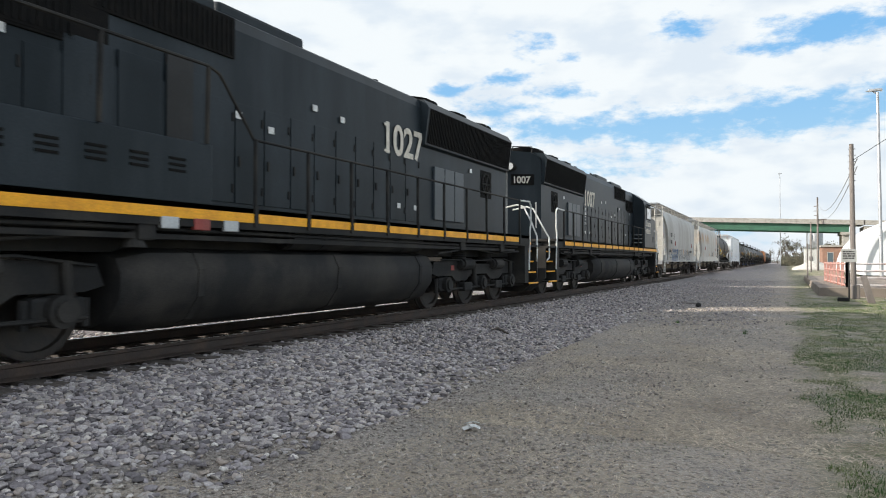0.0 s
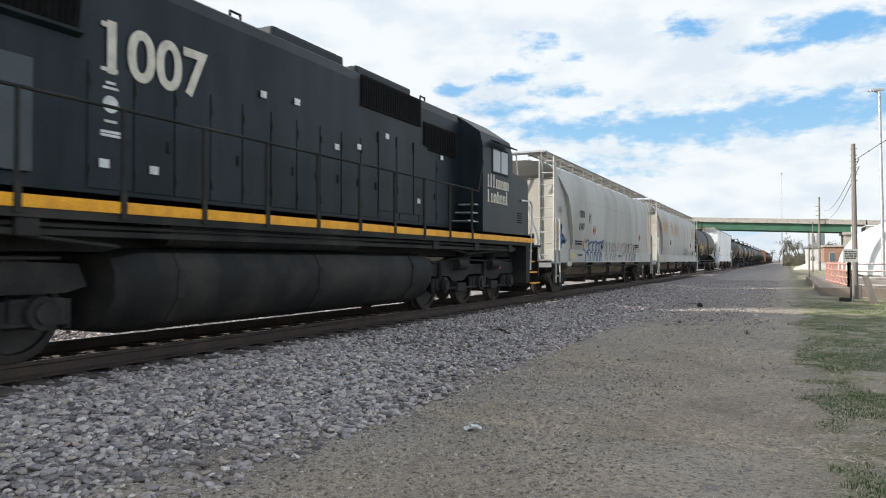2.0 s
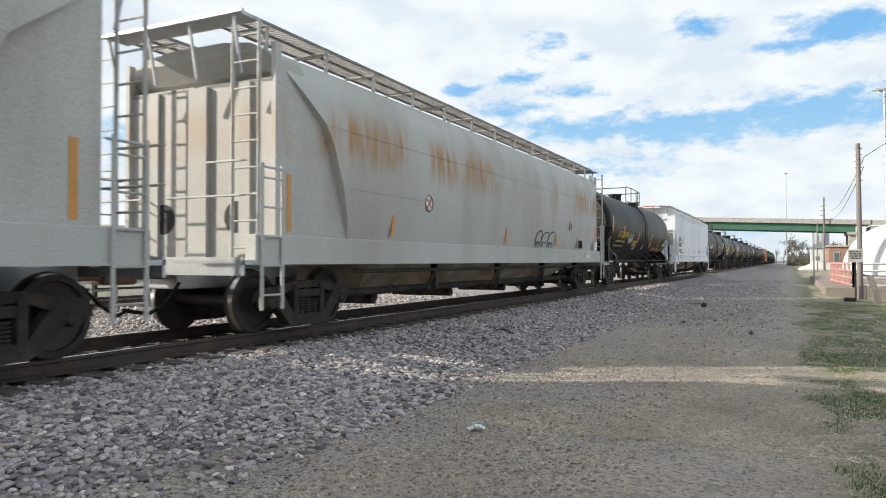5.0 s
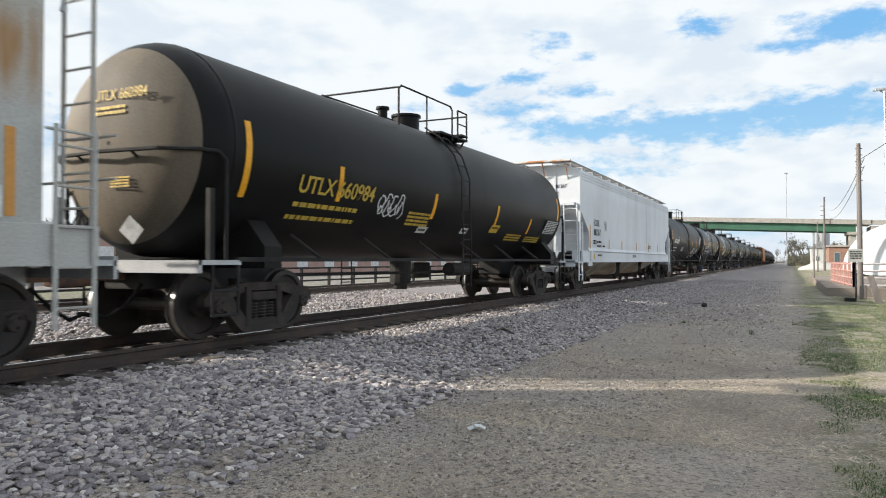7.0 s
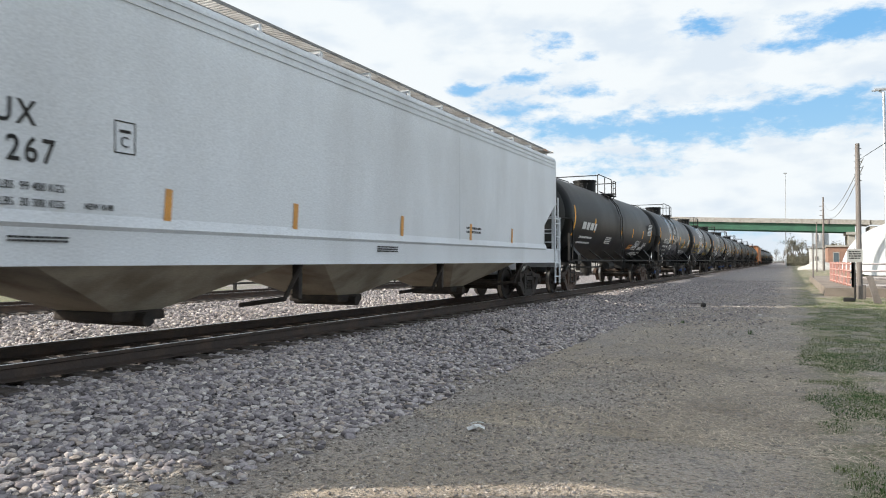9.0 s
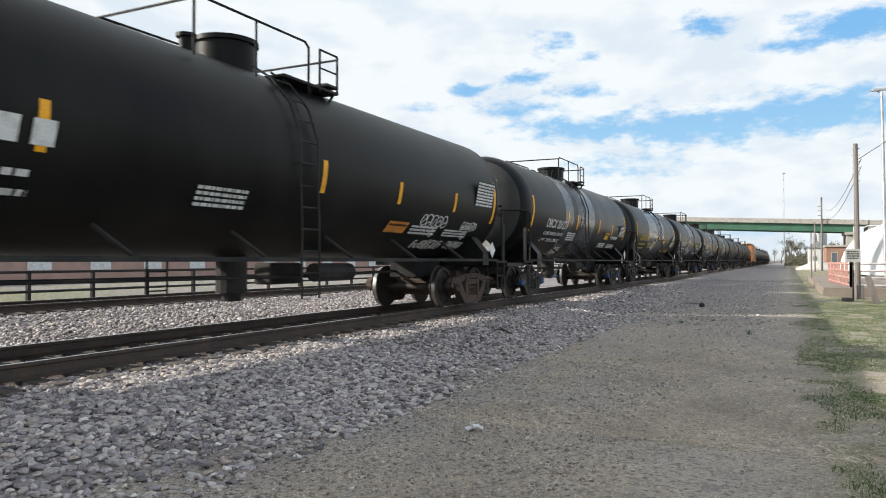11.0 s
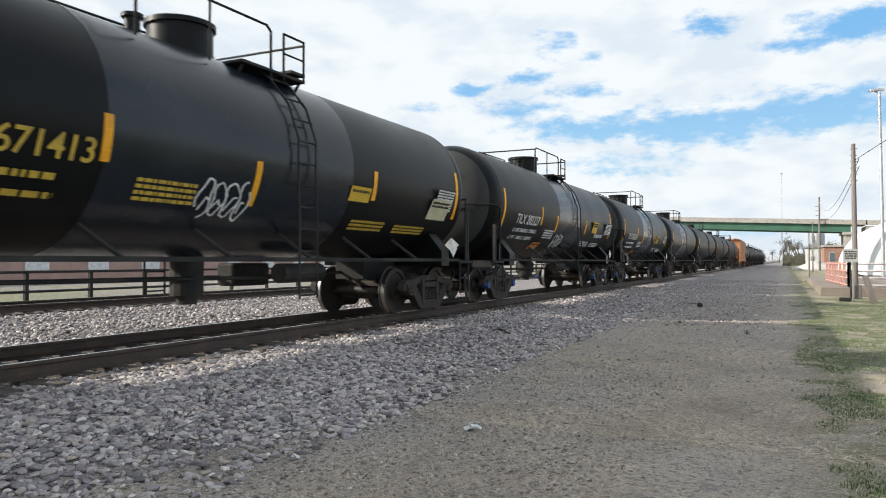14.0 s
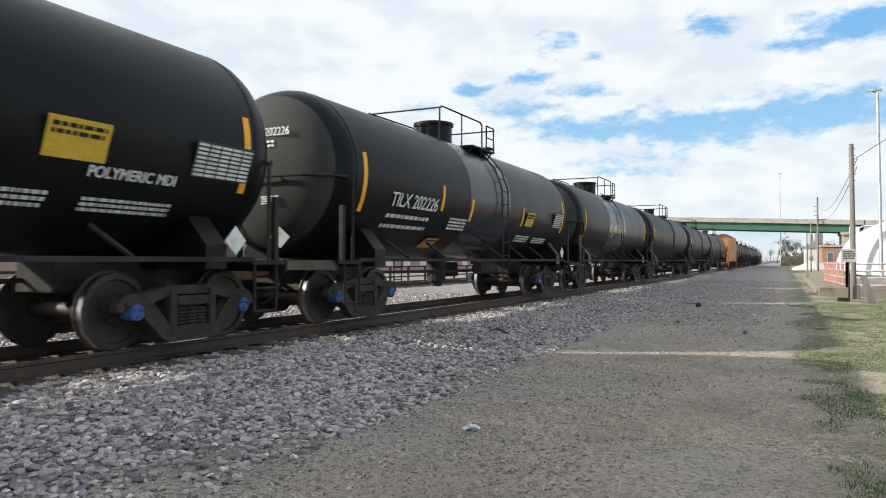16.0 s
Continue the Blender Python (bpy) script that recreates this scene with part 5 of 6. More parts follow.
    for side in (1, -1):
        face = Matrix.Translation((0, 1.045, 0)) @ pose(0, 0, 0, 0, 0, side * slope)
        x0 = 0.14 if side > 0 else -0.82
        bm = bmesh.new()
        bmesh.ops.create_cube(bm, size=1, matrix=face @ Matrix.Translation((x0 + 0.34, -0.008, 3.62)) @ Matrix.Diagonal((0.74, 0.025, 0.34, 1)))
        nb = part("number_board", bm, LOCO_GRILLE, car)
        words("end_number", number, 0.30, CREAM, nb, face @ Matrix(((1, 0, 0, x0 + 0.01), (0, 0, -1, -0.022), (0, 1, 0, 3.51), (0, 0, 0, 1))), wide=0.95, bold=0.008)
    for x in (-0.13, 0.13):
        bm = bmesh.new()
        rod(bm, (x, 0.93, 4.02), (x, 1.2, 4.02), 0.125, 20)
        hl = part("headlight", bm, LOCO_GREY, car, smooth=True)
        bm = bmesh.new()
        rod(bm, (x, 0.915, 4.02), (x, 0.935, 4.02), 0.105, 20)
        part("lens", bm, GALV, hl, "bright round headlight lens")
    for k in range(6):
        for x in (-0.86, -0.45):
            shared("grab", "grab_iron", lambda bm: pipe(bm, [(0, 0.06, 0), (0, -0.09, 0), (0.32, -0.2, 0), (0.32, -0.05, 0)], 0.014), LOCO_GREY, car, (x, 1.05 + 0.57 * abs(x), 2.05 + 0.4 * k))
    bm = bmesh.new()
    pipe(bm, [(0.1, 1.25, 4.5), (0.1, 1.25, 4.68), (0.62, 1.6, 4.68), (0.62, 1.6, 4.46)], 0.02)
    part("roof_grab", bm, LOCO_GREY, car)
    loco_truck(car, 4.05, True)
    loco_truck(car, 17.15, True)
    if reverse:
        CARS.append((car, q))
        car["back"] = 1
        car.matrix_basis = pose(TRACK_X, q + LN, RAIL_Z, 0, 0, 180)
    else:
        place(car, q)
    return car


CREAM = mat("cream_paint", (0.66, 0.61, 0.52), (0.5, 0.45, 0.38), 0.55, scale=5, bump=0.05)
GLASS = bpy.data.materials.new("window_glass")
GLASS.use_nodes = True
gb = GLASS.node_tree.nodes["Principled BSDF"]
gb.inputs["Base Color"].default_value = (0.10, 0.13, 0.15, 1)
gb.inputs["Roughness"].default_value = 0.06
gb.inputs["Metallic"].default_value = 0.0
gb.inputs["Coat Weight"].default_value = 1.0

locomotive(-1.2, "1027", "black six-axle diesel locomotive with yellow sill stripe", True, True)
locomotive(20.0, "1007", "dusty black diesel locomotive with white end handrails", False, False)

BLUE_SPRAY = mat("blue_spray", (0.05, 0.12, 0.27), (0.08, 0.16, 0.30), 0.6, scale=8)
BLACK_SPRAY = mat("black_spray", (0.05, 0.05, 0.06), (0.1, 0.1, 0.11), 0.6, scale=8)
PINK_SPRAY = mat("pink_spray", (0.45, 0.28, 0.30), (0.43, 0.36, 0.36), 0.6, scale=8)


def bubble(legs, z0, z1, top, tilt=0.12, foot=0.25):
    """Round sprayed letters: an arch from leg to leg, a shorter hump under each, and a bar across some."""
    out = []
    for k, (a, b) in enumerate(zip(legs, legs[1:])):
        w, h = b - a, top * (1 - 0.1 * (k % 2))
        arch = [(a + w * (0.5 - 0.5 * math.cos(math.pi * t / 10)) + tilt * math.sin(math.pi * t / 10), z1 + h * math.sin(math.pi * t / 10) ** 0.6) for t in range(11)]
        hump = [(a + w * (0.12 + 0.38 * (1 - math.cos(math.pi * t / 8))), z0 + (z1 - z0) * 0.85 * math.sin(math.pi * t / 8) ** 0.5) for t in range(9)]
        out += [arch, hump, [(a, z1 + 0.02), (a + w * foot, z1 - 0.06), (a + w * 0.2, z0)]]
        if k % 2 == 0:
            out.append([(a + w * 0.35, z1 - 0.08), (a + w * 0.55, z1 - 0.02), (a + w * 0.7, z1 - 0.1), (a + w * 0.5, z1 - 0.16)])
    return out


FIGURE = [[(2.0 + 0.05 * math.cos(k), 2.12 + 0.06 * math.sin(k)) for k in range(7)], [(2.0, 2.05), (2.0, 1.5)], [(1.72, 1.95), (1.78, 1.72), (1.92, 1.82), (1.95, 1.62)],
          [(2.08, 1.6), (2.12, 1.88), (2.25, 1.7), (2.35, 1.82)], [(1.68, 1.7), (1.85, 1.62), (2.2, 1.66), (2.42, 1.72)], [(2.2, 1.86), (2.36, 1.62), (2.55, 1.72)]]
H1_TAGS = (("graffiti_blue", BLUE_SPRAY, bubble((4.42, 5.1, 5.66, 6.15, 6.6, 6.98), 1.05, 1.42, 0.36) + bubble((6.98, 7.26), 1.55, 1.62, 0.2), 0.055, "blue bubble-letter graffiti"),
           ("graffiti_black", BLACK_SPRAY, bubble((7.55, 7.85, 8.35, 8.8, 9.15, 9.5), 1.08, 1.42, 0.38, 0.05), 0.014, "thin black graffiti outline"),
           ("graffiti_tag", BLACK_SPRAY, bubble((10.4, 11.35, 12.0, 12.7, 13.2, 13.7), 1.06, 1.42, 0.4, 0.25), 0.026, "black outline graffiti"),
           ("graffiti_figure", BLUE_SPRAY, FIGURE, 0.085, "blue sprayed tag"),
           ("graffiti_pink", PINK_SPRAY, loops(2, 1.7, 2.5, 0.35, 0.3, 4), 0.02, "faint pink sprayed tag"))
H2_TAGS = (("graffiti_tag", BLACK_SPRAY, bubble((12.2, 12.7, 13.3, 13.9), 1.45, 1.6, 0.3, 0.2), 0.03, "thin black graffiti outline"),)
covered_hopper(41.2, 18.8, HOPPER_GREY, "light grey covered hopper with graffiti along its sill", mark="CRDX", number="11407", tags=H1_TAGS)
covered_hopper(60.0, 20.8, HOPPER_RUSTY, "light grey covered hopper streaked with brown rust", tags=H2_TAGS,
               papers=((18.55, 1.44, 0.4, 0.28, WHITE), (16.55, 1.46, 0.36, 0.26, LOCO_GRILLE), (17.2, 1.18, 0.18, 0.14, SIGN_Y), (17.5, 1.16, 0.4, 0.1, WHITE)))

tank_car(80.8, 16.75, "UTLX", "660984", TANK_DULL, LETTER_YELLOW, "long dusty black tank car with yellow lettering", man="narrow", sandy=True, mark_at=2.62, truck_at=2.2, ladder_at=8.3,
         strips=((3.62, 2.0, 0.55), (7.0, 1.9, 0.5), (10.4, 1.9, 0.5), (12.9, 1.8, 0.4)), signs=((10.3, 1.75, 0.5, 0.22, SIGN_Y, "yellow notice"), (6.7, 1.62, 0.4, 0.16, WHITE, "white notice"), (8.7, 1.67, 0.35, 0.16, WHITE, "white notice")),
         tag=loops(4, 4.9, 1.85, 0.9, 0.4, 31), chart=(2.55, 1.85, 1.1, 0.46))
covered_hopper(96.95, 21.2, HOPPER_WHITE, "clean white covered hopper with flat sides", style="flat", mark="ECUX", number="881267")
tank_car(118.1, 17.3, "", "", TANK_DULL, WHITE, "dusty black tank car with scrawled white tags", man="wide", truck_mat=RUST_DARK, ladder_at=8.35,
         strips=((4.2, 2.1, 0.5), (8.8, 2.1, 0.5), (11.2, 2.1, 0.4), (13.6, 2.1, 0.4)), signs=((11.15, 1.6, 0.75, 0.26, SIGN_O, "orange and yellow notice"),),
         tag=loops(5, 12.35, 1.75, 1.15, 0.25, 41, 0.2) + loops(1, 12.95, 1.55, 0.16, 0.16, 44) + loops(7, 12.65, 1.32, 1.3, 0.18, 42, 0.2)
         + loops(6, 14.3, 1.75, 0.8, 0.18, 43, 0.2) + loops(1, 14.6, 1.55, 0.14, 0.14, 45) + loops(7, 14.2, 1.34, 0.8, 0.16, 46, 0.2), chart=(2.62, 2.3, 1.0, 0.6), tag_r=0.024)
Y_SIGNS = ((9.9, 2.02, 0.62, 0.4, SIGN_Y, "yellow notice"), (4.5, 1.35, 0.6, 0.34, SIGN_O, "orange notice"))
tank_car(135.4, 15.2, "DBCX", "201277", TANK_BLACK, WHITE, "black tank car with bold white lettering", mark_at=2.84, truck_at=2.32, ladder_at=7.05, weights=("LD LMT 214600 LB  97400 KG", "LT WT   71200 LB  32300 KG"), cargo="POLYMERIC MDI", man_shift=0.9, patch=((5.15, 0.95), (7.35, 2.2)), cap=BLUE,
         strips=((4.98, 2.15, 0.5), (6.1, 2.1, 0.5), (9.2, 2.1, 0.5), (11.4, 2.05, 0.45)), signs=((10.4, 1.9, 0.6, 0.28, SIGN_Y, "yellow notice"),), tag=loops(3, 4.9, 1.3, 0.6, 0.22, 51))
tank_car(150.6, 14.85, "UTLX", "671413", TANK_BLACK, LETTER_YELLOW, "black tank car with yellow lettering and glossy band", man="wide", mark_at=2.45, ladder_at=8.0, patch=((7.0, 4.7),),
         strips=((4.6, 2.1, 0.5), (7.0, 1.8, 0.6), (10.0, 2.1, 0.5)), signs=((9.3, 2.05, 0.62, 0.26, SIGN_Y, "yellow notice"), (12.2, 1.9, 0.85, 0.45, SIGN_C, "faded cream notice")), tag=loops(4, 6.1, 1.6, 0.9, 0.5, 61))
tank_car(165.45, 14.85, "TILX", "202227", TANK_BLACK, WHITE, "black tank car with white lettering and blue caps", mark_at=2.45, ladder_at=8.35, weights=("LD LMT 206600 LB  93700 KG", "LT WT   79400 LB  36000 KG"), cargo="POLYMERIC MDI", patch=((7.6, 2.6),), cap=BLUE, chart=(2.38, 2.08, 1.0, 0.46),
         strips=((4.55, 2.1, 0.52), (6.1, 1.95, 0.5), (9.6, 2.0, 0.5)), signs=((10.55, 2.08, 0.72, 0.42, SIGN_Y, "yellow notice"), (4.6, 1.42, 0.7, 0.3, SIGN_O, "orange notice")), tag=loops(4, 6.4, 1.5, 0.9, 0.4, 71))
tank_car(180.3, 14.85, "TILX", "202226", TANK_BLACK, WHITE, "black tank car with white lettering and bright band", mark_at=2.45, ladder_at=8.0, patch=((7.3, 2.6),), cap=BLUE,
         strips=((4.55, 2.1, 0.52), (6.1, 1.95, 0.5), (9.6, 2.0, 0.5)), signs=Y_SIGNS)
tank_car(195.15, 14.85, "", "", TANK_BLACK, WHITE, "black tank car with a pale glossy band", mark_at=2.45, patch=((7.0, 3.2),), turning=False, detail=1, strips=((6, 2, 0.5),))
for k, (q, ln, m) in enumerate(((210.0, 17.0, TANK_DULL), (227.0, 17.2, TANK_DULL), (244.2, 20.0, TANK_DULL))):
    tank_car(q, ln, "", "", m, WHITE, "dull black tank car far down the train", man="narrow", turning=False, detail=1)
covered_hopper(264.2, 18.5, HOPPER_ORANGE, "orange covered hopper far down the train", style="flat", turning=False, detail=1)
for k in range(8):
    tank_car(282.7 + 16.2 * k, 16.2, "", "", TANK_DULL if k % 3 else TANK_BLACK, WHITE, "dull black tank car far down the train", man="wide" if k % 2 else "narrow", turning=False, detail=1)


# ---- loose stones, straw and grass ----
def scatter(name, base, spots, material, label, parent=None):
    """One mesh of many small pieces. base: (verts, faces) variants; spots: rows of place, size in three axes and turn."""
    rng = np.random.RandomState(5)
    vs, fs, off = [], [], 0
    pick = rng.randint(0, len(base), len(spots))
    for k, (bv, bf) in enumerate(base):
        rows = spots[pick == k]
        if not len(rows):
            continue
        c, s = np.cos(rows[:, 6]), np.sin(rows[:, 6])
        p = bv[None, :, :] * rows[:, None, 3:6]
        x = p[:, :, 0] * c[:, None] - p[:, :, 1] * s[:, None] + rows[:, None, 0]
        y = p[:, :, 0] * s[:, None] + p[:, :, 1] * c[:, None] + rows[:, None, 1]
        z = p[:, :, 2] + rows[:, None, 2]
        vs.append(np.stack([x, y, z], -1).reshape(-1, 3))
        f = bf[None] + (np.arange(len(rows)) * len(bv))[:, None, None] + off
        fs.append(f.reshape(-1, 3))
        off += len(rows) * len(bv)
    v, f = np.concatenate(vs), np.concatenate(fs)
    me = bpy.data.meshes.new(name)
    me.vertices.add(len(v))
    me.vertices.foreach_set("co", v.ravel())
    me.loops.add(len(f) * 3)
    me.loops.foreach_set("vertex_index", f.ravel().astype(np.int32))
    me.polygons.add(len(f))
    me.polygons.foreach_set("loop_start", np.arange(0, len(f) * 3, 3, dtype=np.int32))
    me.update(calc_edges=True)
    me.materials.append(material)
    ob = new(name, me)
    ob.parent = parent
    return tagged(ob, label, name.replace("_", " "), kind="stuff")


def pebble_shapes(fine=True):
    """Angular crushed stones: rough solids with a few flats knocked off."""
    out = []
    rng = np.random.RandomState(2)
    for k in range(14):
        bm = bmesh.new()
        bmesh.ops.create_icosphere(bm, subdivisions=2 if fine else 1, radius=1)
        bm.verts.ensure_lookup_table()
        v = np.array([tuple(p.co) for p in bm.verts])
        f = np.array([[p.index for p in q.verts] for q in bm.faces])
        bm.free()
        v = v * (1 + rng.uniform(-0.2, 0.2, (len(v), 1)) * (0.5 if fine else 1))
        for c in range(5):
            n = rng.normal(0, 1, 3)
            n /= np.linalg.norm(n)
            over = np.maximum(0, v @ n - rng.uniform(0.3, 0.6))
            v = v - over[:, None] * n
        out.append((v, f))
    return out


def heights(xy):
    return np.array([height(x, y) for x, y in xy])


def stones():
    rng = np.random.RandomState(11)
    zones = ((-6.95, -3.3, 1.2, 9.0, 860, 0.022, 0.050), (-6.9, -3.4, 9.0, 18.0, 400, 0.026, 0.050), (-6.9, -3.8, 18.0, 40.0, 120, 0.03, 0.055),
             (-3.9, -1.2, 1.2, 10.0, 420, 0.007, 0.022), (-2.0, 0.3, 1.5, 9.0, 90, 0.004, 0.012), (-15.9, -8.8, 2.5, 26.0, 100, 0.03, 0.06), (-8.5, -7.25, 2.0, 22.0, 140, 0.03, 0.05),
             (-21.5, -18.6, 5.0, 40.0, 32, 0.04, 0.07), (-5.0, 0.2, 9.0, 34.0, 42, 0.01, 0.026), (-5.2, -0.6, 17.0, 58.0, 62, 0.018, 0.042))
    rows = []
    for x0, x1, y0, y1, dens, s0, s1 in zones:
        n = int((x1 - x0) * (y1 - y0) * dens)
        xy = np.stack([rng.uniform(x0, x1, n), rng.uniform(y0, y1, n)], 1)
        xy += rng.normal(0, 1, (n, 2)) * ((0.0, 0.6) if x1 < -6 or x1 == -3.3 or x0 < -6 else (0.2, 0.7))
        if x1 == -3.3:
            keep = rng.uniform(0, 1, n) < np.clip((-3.2 - xy[:, 0] + 0.5 * np.sin(xy[:, 1] * 1.3)) / 1.3, 0.12, 1)
            xy = xy[keep]
            n = len(xy)
        size = rng.uniform(s0, s1, n)[:, None] * rng.uniform(0.65, 1.45, (n, 3))
        size[:, 2] *= 0.62
        z = heights(xy) + size[:, 2] * rng.uniform(-0.1, 0.75, n)
        rows.append(np.concatenate([xy, z[:, None], size, rng.uniform(0, 6.28, (n, 1))], 1))
    scatter("ballast_stones", pebble_shapes(), rows[0], STONE, "loose grey crushed ballast stones beside the rails")
    scatter("gravel", pebble_shapes(False), np.concatenate(rows[1:3] + rows[5:8] + rows[9:]), STONE, "small crushed stones strewn between rails and dirt")
    grit = island_mat("dirt_gravel", ((0.0, (0.17, 0.145, 0.125)), (1.0, (0.56, 0.50, 0.44)), (0.5, (0.30, 0.26, 0.225)), (0.85, (0.38, 0.335, 0.29))), 0.9)
    scatter("fine_gravel", pebble_shapes(False), np.concatenate([rows[3], rows[4], rows[8]]), grit, "fine tan and grey gravel in the dirt")


def blade_shapes(flat):
    out = []
    rng = np.random.RandomState(8)
    for k in range(7):
        lean = rng.uniform(0.5, 1.0) if flat else rng.uniform(0.1, 0.6)
        up = 0.22 if flat else 1.0
        v = np.array([(-0.05, 0, 0), (0.05, 0, 0), (0.04, lean * 0.45, up * 0.7), (-0.04, lean * 0.45, up * 0.7), (0.0, lean, up * (0.35 if flat else 1.0))])
        f = np.array([(0, 1, 2), (0, 2, 3), (3, 2, 4)])
        out.append((v, f))
    return out


def grass():
    rng = np.random.RandomState(21)

    def rows(n, x0, x1, y0, y1, s0, s1, test, wide=0.7):
        xy = np.stack([rng.uniform(x0, x1, n), y0 + (y1 - y0) * rng.uniform(0, 1, n) ** 1.6], 1)
        keep = np.array([test(x, y) for x, y in xy])
        xy = xy[keep]
        n = len(xy)
        s = rng.uniform(s0, s1, n)
        size = np.stack([s * wide, s * 1.5, s * rng.uniform(0.3, 0.75, n)], 1)
        return np.concatenate([xy, heights(xy)[:, None], size, rng.uniform(0, 6.28, (n, 1))], 1)

    def green(x, y):
        v = noise.noise((x * 0.9, y * 0.55, 3.3)) + 0.6 * noise.noise((x * 2.6, y * 2.2, 1.1))
        edge = min(1.0, max(0.0, (x - 0.02) / (0.35 if y < 9 else 0.7)))
        return v > 0.5 - 0.68 * edge + rng.uniform(-0.16, 0.16)
    scatter("grass", blade_shapes(False), np.concatenate([rows(210000, 0.0, 5.0, 3.0, 32.0, 0.018, 0.045, green, 1.5), rows(80000, 0.08, 1.8, 3.4, 13.0, 0.012, 0.03, green, 1.4), rows(20000, -3.0, 0.6, 2.0, 16.0, 0.008, 0.022, lambda x, y: noise.noise((x * 1.1, y * 0.8, 7.7)) > 0.28, 1.6)]), GRASS,
            "patchy short green grass on the dirt")

    def straw(x, y):
        if x > 0.25 and rng.uniform(0, 1) > 0.6:
            return False
        return noise.noise((x * 0.7, y * 0.6, 9.0)) > -0.25 + (0.5 if x < -2.8 else 0) + rng.uniform(-0.3, 0.3)
    scatter("dry_grass", blade_shapes(True), np.concatenate([rows(230000, -3.8, 3.2, 1.6, 13.0, 0.022, 0.075, straw, 0.7), rows(90000, -3.9, 5.5, 6.0, 34.0, 0.05, 0.12, straw, 1.1)]), STRAW, "flattened straw-coloured dead grass on the dirt")
    # a few standing weeds
    for x, y, h in ((-0.72, 15.4, 0.11), (-2.3, 17.5, 0.08), (0.35, 5.3, 0.05), (0.5, 5.9, 0.05), (0.3, 5.7, 0.05)):
        s = rng.uniform(0.5, 1.0, 26) * h
        a = np.stack([x + rng.uniform(-0.05, 0.05, 26), y + rng.uniform(-0.05, 0.05, 26), np.full(26, height(x, y)), s, s * 0.7, s, rng.uniform(0, 6.28, 26)], 1)
        scatter("weed", blade_shapes(False), a, GRASS, "small green weed tuft growing in dirt")


stones()
grass()


# ---- sky ----
def sky_backdrop():
    """A far shell of sky with drifting cloud, ahead of the camera."""
    az = np.linspace(-85, 35, 241)
    el = np.concatenate([np.linspace(-2, 24, 105), np.linspace(25, 62, 24)])
    radius = 3200.0
    # open blue among the clouds: azimuth, elevation, half sizes, depth
    gaps = ((-17.4, 16.9, 1.5, 0.9, 0.68), (-14.8, 15.9, 1.3, 0.5, 0.5), (-19.3, 14.5, 2.0, 0.7, 0.62), (-24.2, 13.6, 1.3, 0.6, 0.75), (-27.5, 12.3, 2.2, 0.45, 0.55), (-20.5, 12.3, 3.0, 0.9, 0.68),
            (-15.5, 13.2, 3.0, 0.7, 0.6), (-5.8, 17.3, 1.8, 0.8, 0.8), (0.3, 15.4, 2.4, 0.6, 0.72), (4.0, 16.3, 3.4, 1.0, 0.9), (10, 16.5, 4.0, 1.2, 0.8), (-14.5, 10.4, 5.5, 0.9, 0.82), (-6.5, 10.2, 7.0, 1.2, 0.92),
            (1.5, 10.5, 7.0, 1.3, 0.92), (9, 10.8, 5.0, 1.4, 0.9), (-12.0, 7.4, 4.5, 0.9, 0.62), (-3.0, 1.9, 6.0, 0.8, 0.4), (-33, 4, 8, 1.5, 0.35), (-50, 9, 9, 2.0, 0.5))
    verts, cover = [], []
    for e in el:
        for a in az:
            ar, er = radians(a), radians(e)
            verts.append((radius * math.cos(er) * math.sin(ar), radius * math.cos(er) * math.cos(ar), radius * math.sin(er)))
            g = 0.0
            for ca, ce, ra, re, k in gaps:
                d = ((a - ca) / ra) ** 2 + ((e - ce) / re) ** 2
                g = max(g, k * math.exp(-d * 0.5))
            cover.append(1.0 - g)
    n = len(az)
    faces = [(j * n + i, j * n + i + 1, (j + 1) * n + i + 1, (j + 1) * n + i) for j in range(len(el) - 1) for i in range(n - 1)]
    m = bpy.data.materials.new("cloudy_sky")
    m.use_nodes = True
    nt, nd = m.node_tree, m.node_tree.nodes
    lk = nt.links.new
    nd.remove(nd["Principled BSDF"])
    at = nd.new("ShaderNodeAttribute")
    at.attribute_name = "cover"
    co, mp = nd.new("ShaderNodeTexCoord"), nd.new("ShaderNodeMapping")
    mp.inputs["Scale"].default_value = (0.0035, 0.0035, 0.0085)
    lk(co.outputs["Object"], mp.inputs[0])
    na, nb = nd.new("ShaderNodeTexNoise"), nd.new("ShaderNodeTexNoise")
    na.inputs["Scale"].default_value, na.inputs["Detail"].default_value, na.inputs["Roughness"].default_value = 2.4, 10, 0.62
    nb.inputs["Scale"].default_value, nb.inputs["Detail"].default_value = 0.9, 6
    lk(mp.outputs[0], na.inputs[0])
    lk(mp.outputs[0], nb.inputs[0])

    def rng_node(src, a, b, c=0.0, d=1.0):
        t = nd.new("ShaderNodeMapRange")
        t.interpolation_type = "SMOOTHSTEP"
        for i, v in enumerate((a, b, c, d)):
            t.inputs[i + 1].default_value = v
        lk(src, t.inputs[0])
        return t.outputs[0]
    ad = nd.new("ShaderNodeMath")
    ad.operation = "MULTIPLY_ADD"
    ad.inputs[1].default_value = 1.5
    lk(na.outputs[0], ad.inputs[0])
    lk(at.outputs["Fac"], ad.inputs[2])
    fac = rng_node(ad.outputs[0], 0.95, 1.5)

    def mix(f, p, q):
        t = nd.new("ShaderNodeMix")
        t.data_type = "RGBA"
        lk(f, t.inputs[0])
        for i, v in ((6, p), (7, q)):
            if isinstance(v, tuple):
                t.inputs[i].default_value = (*v, 1)
            else:
                lk(v, t.inputs[i])
        return t.outputs[2]
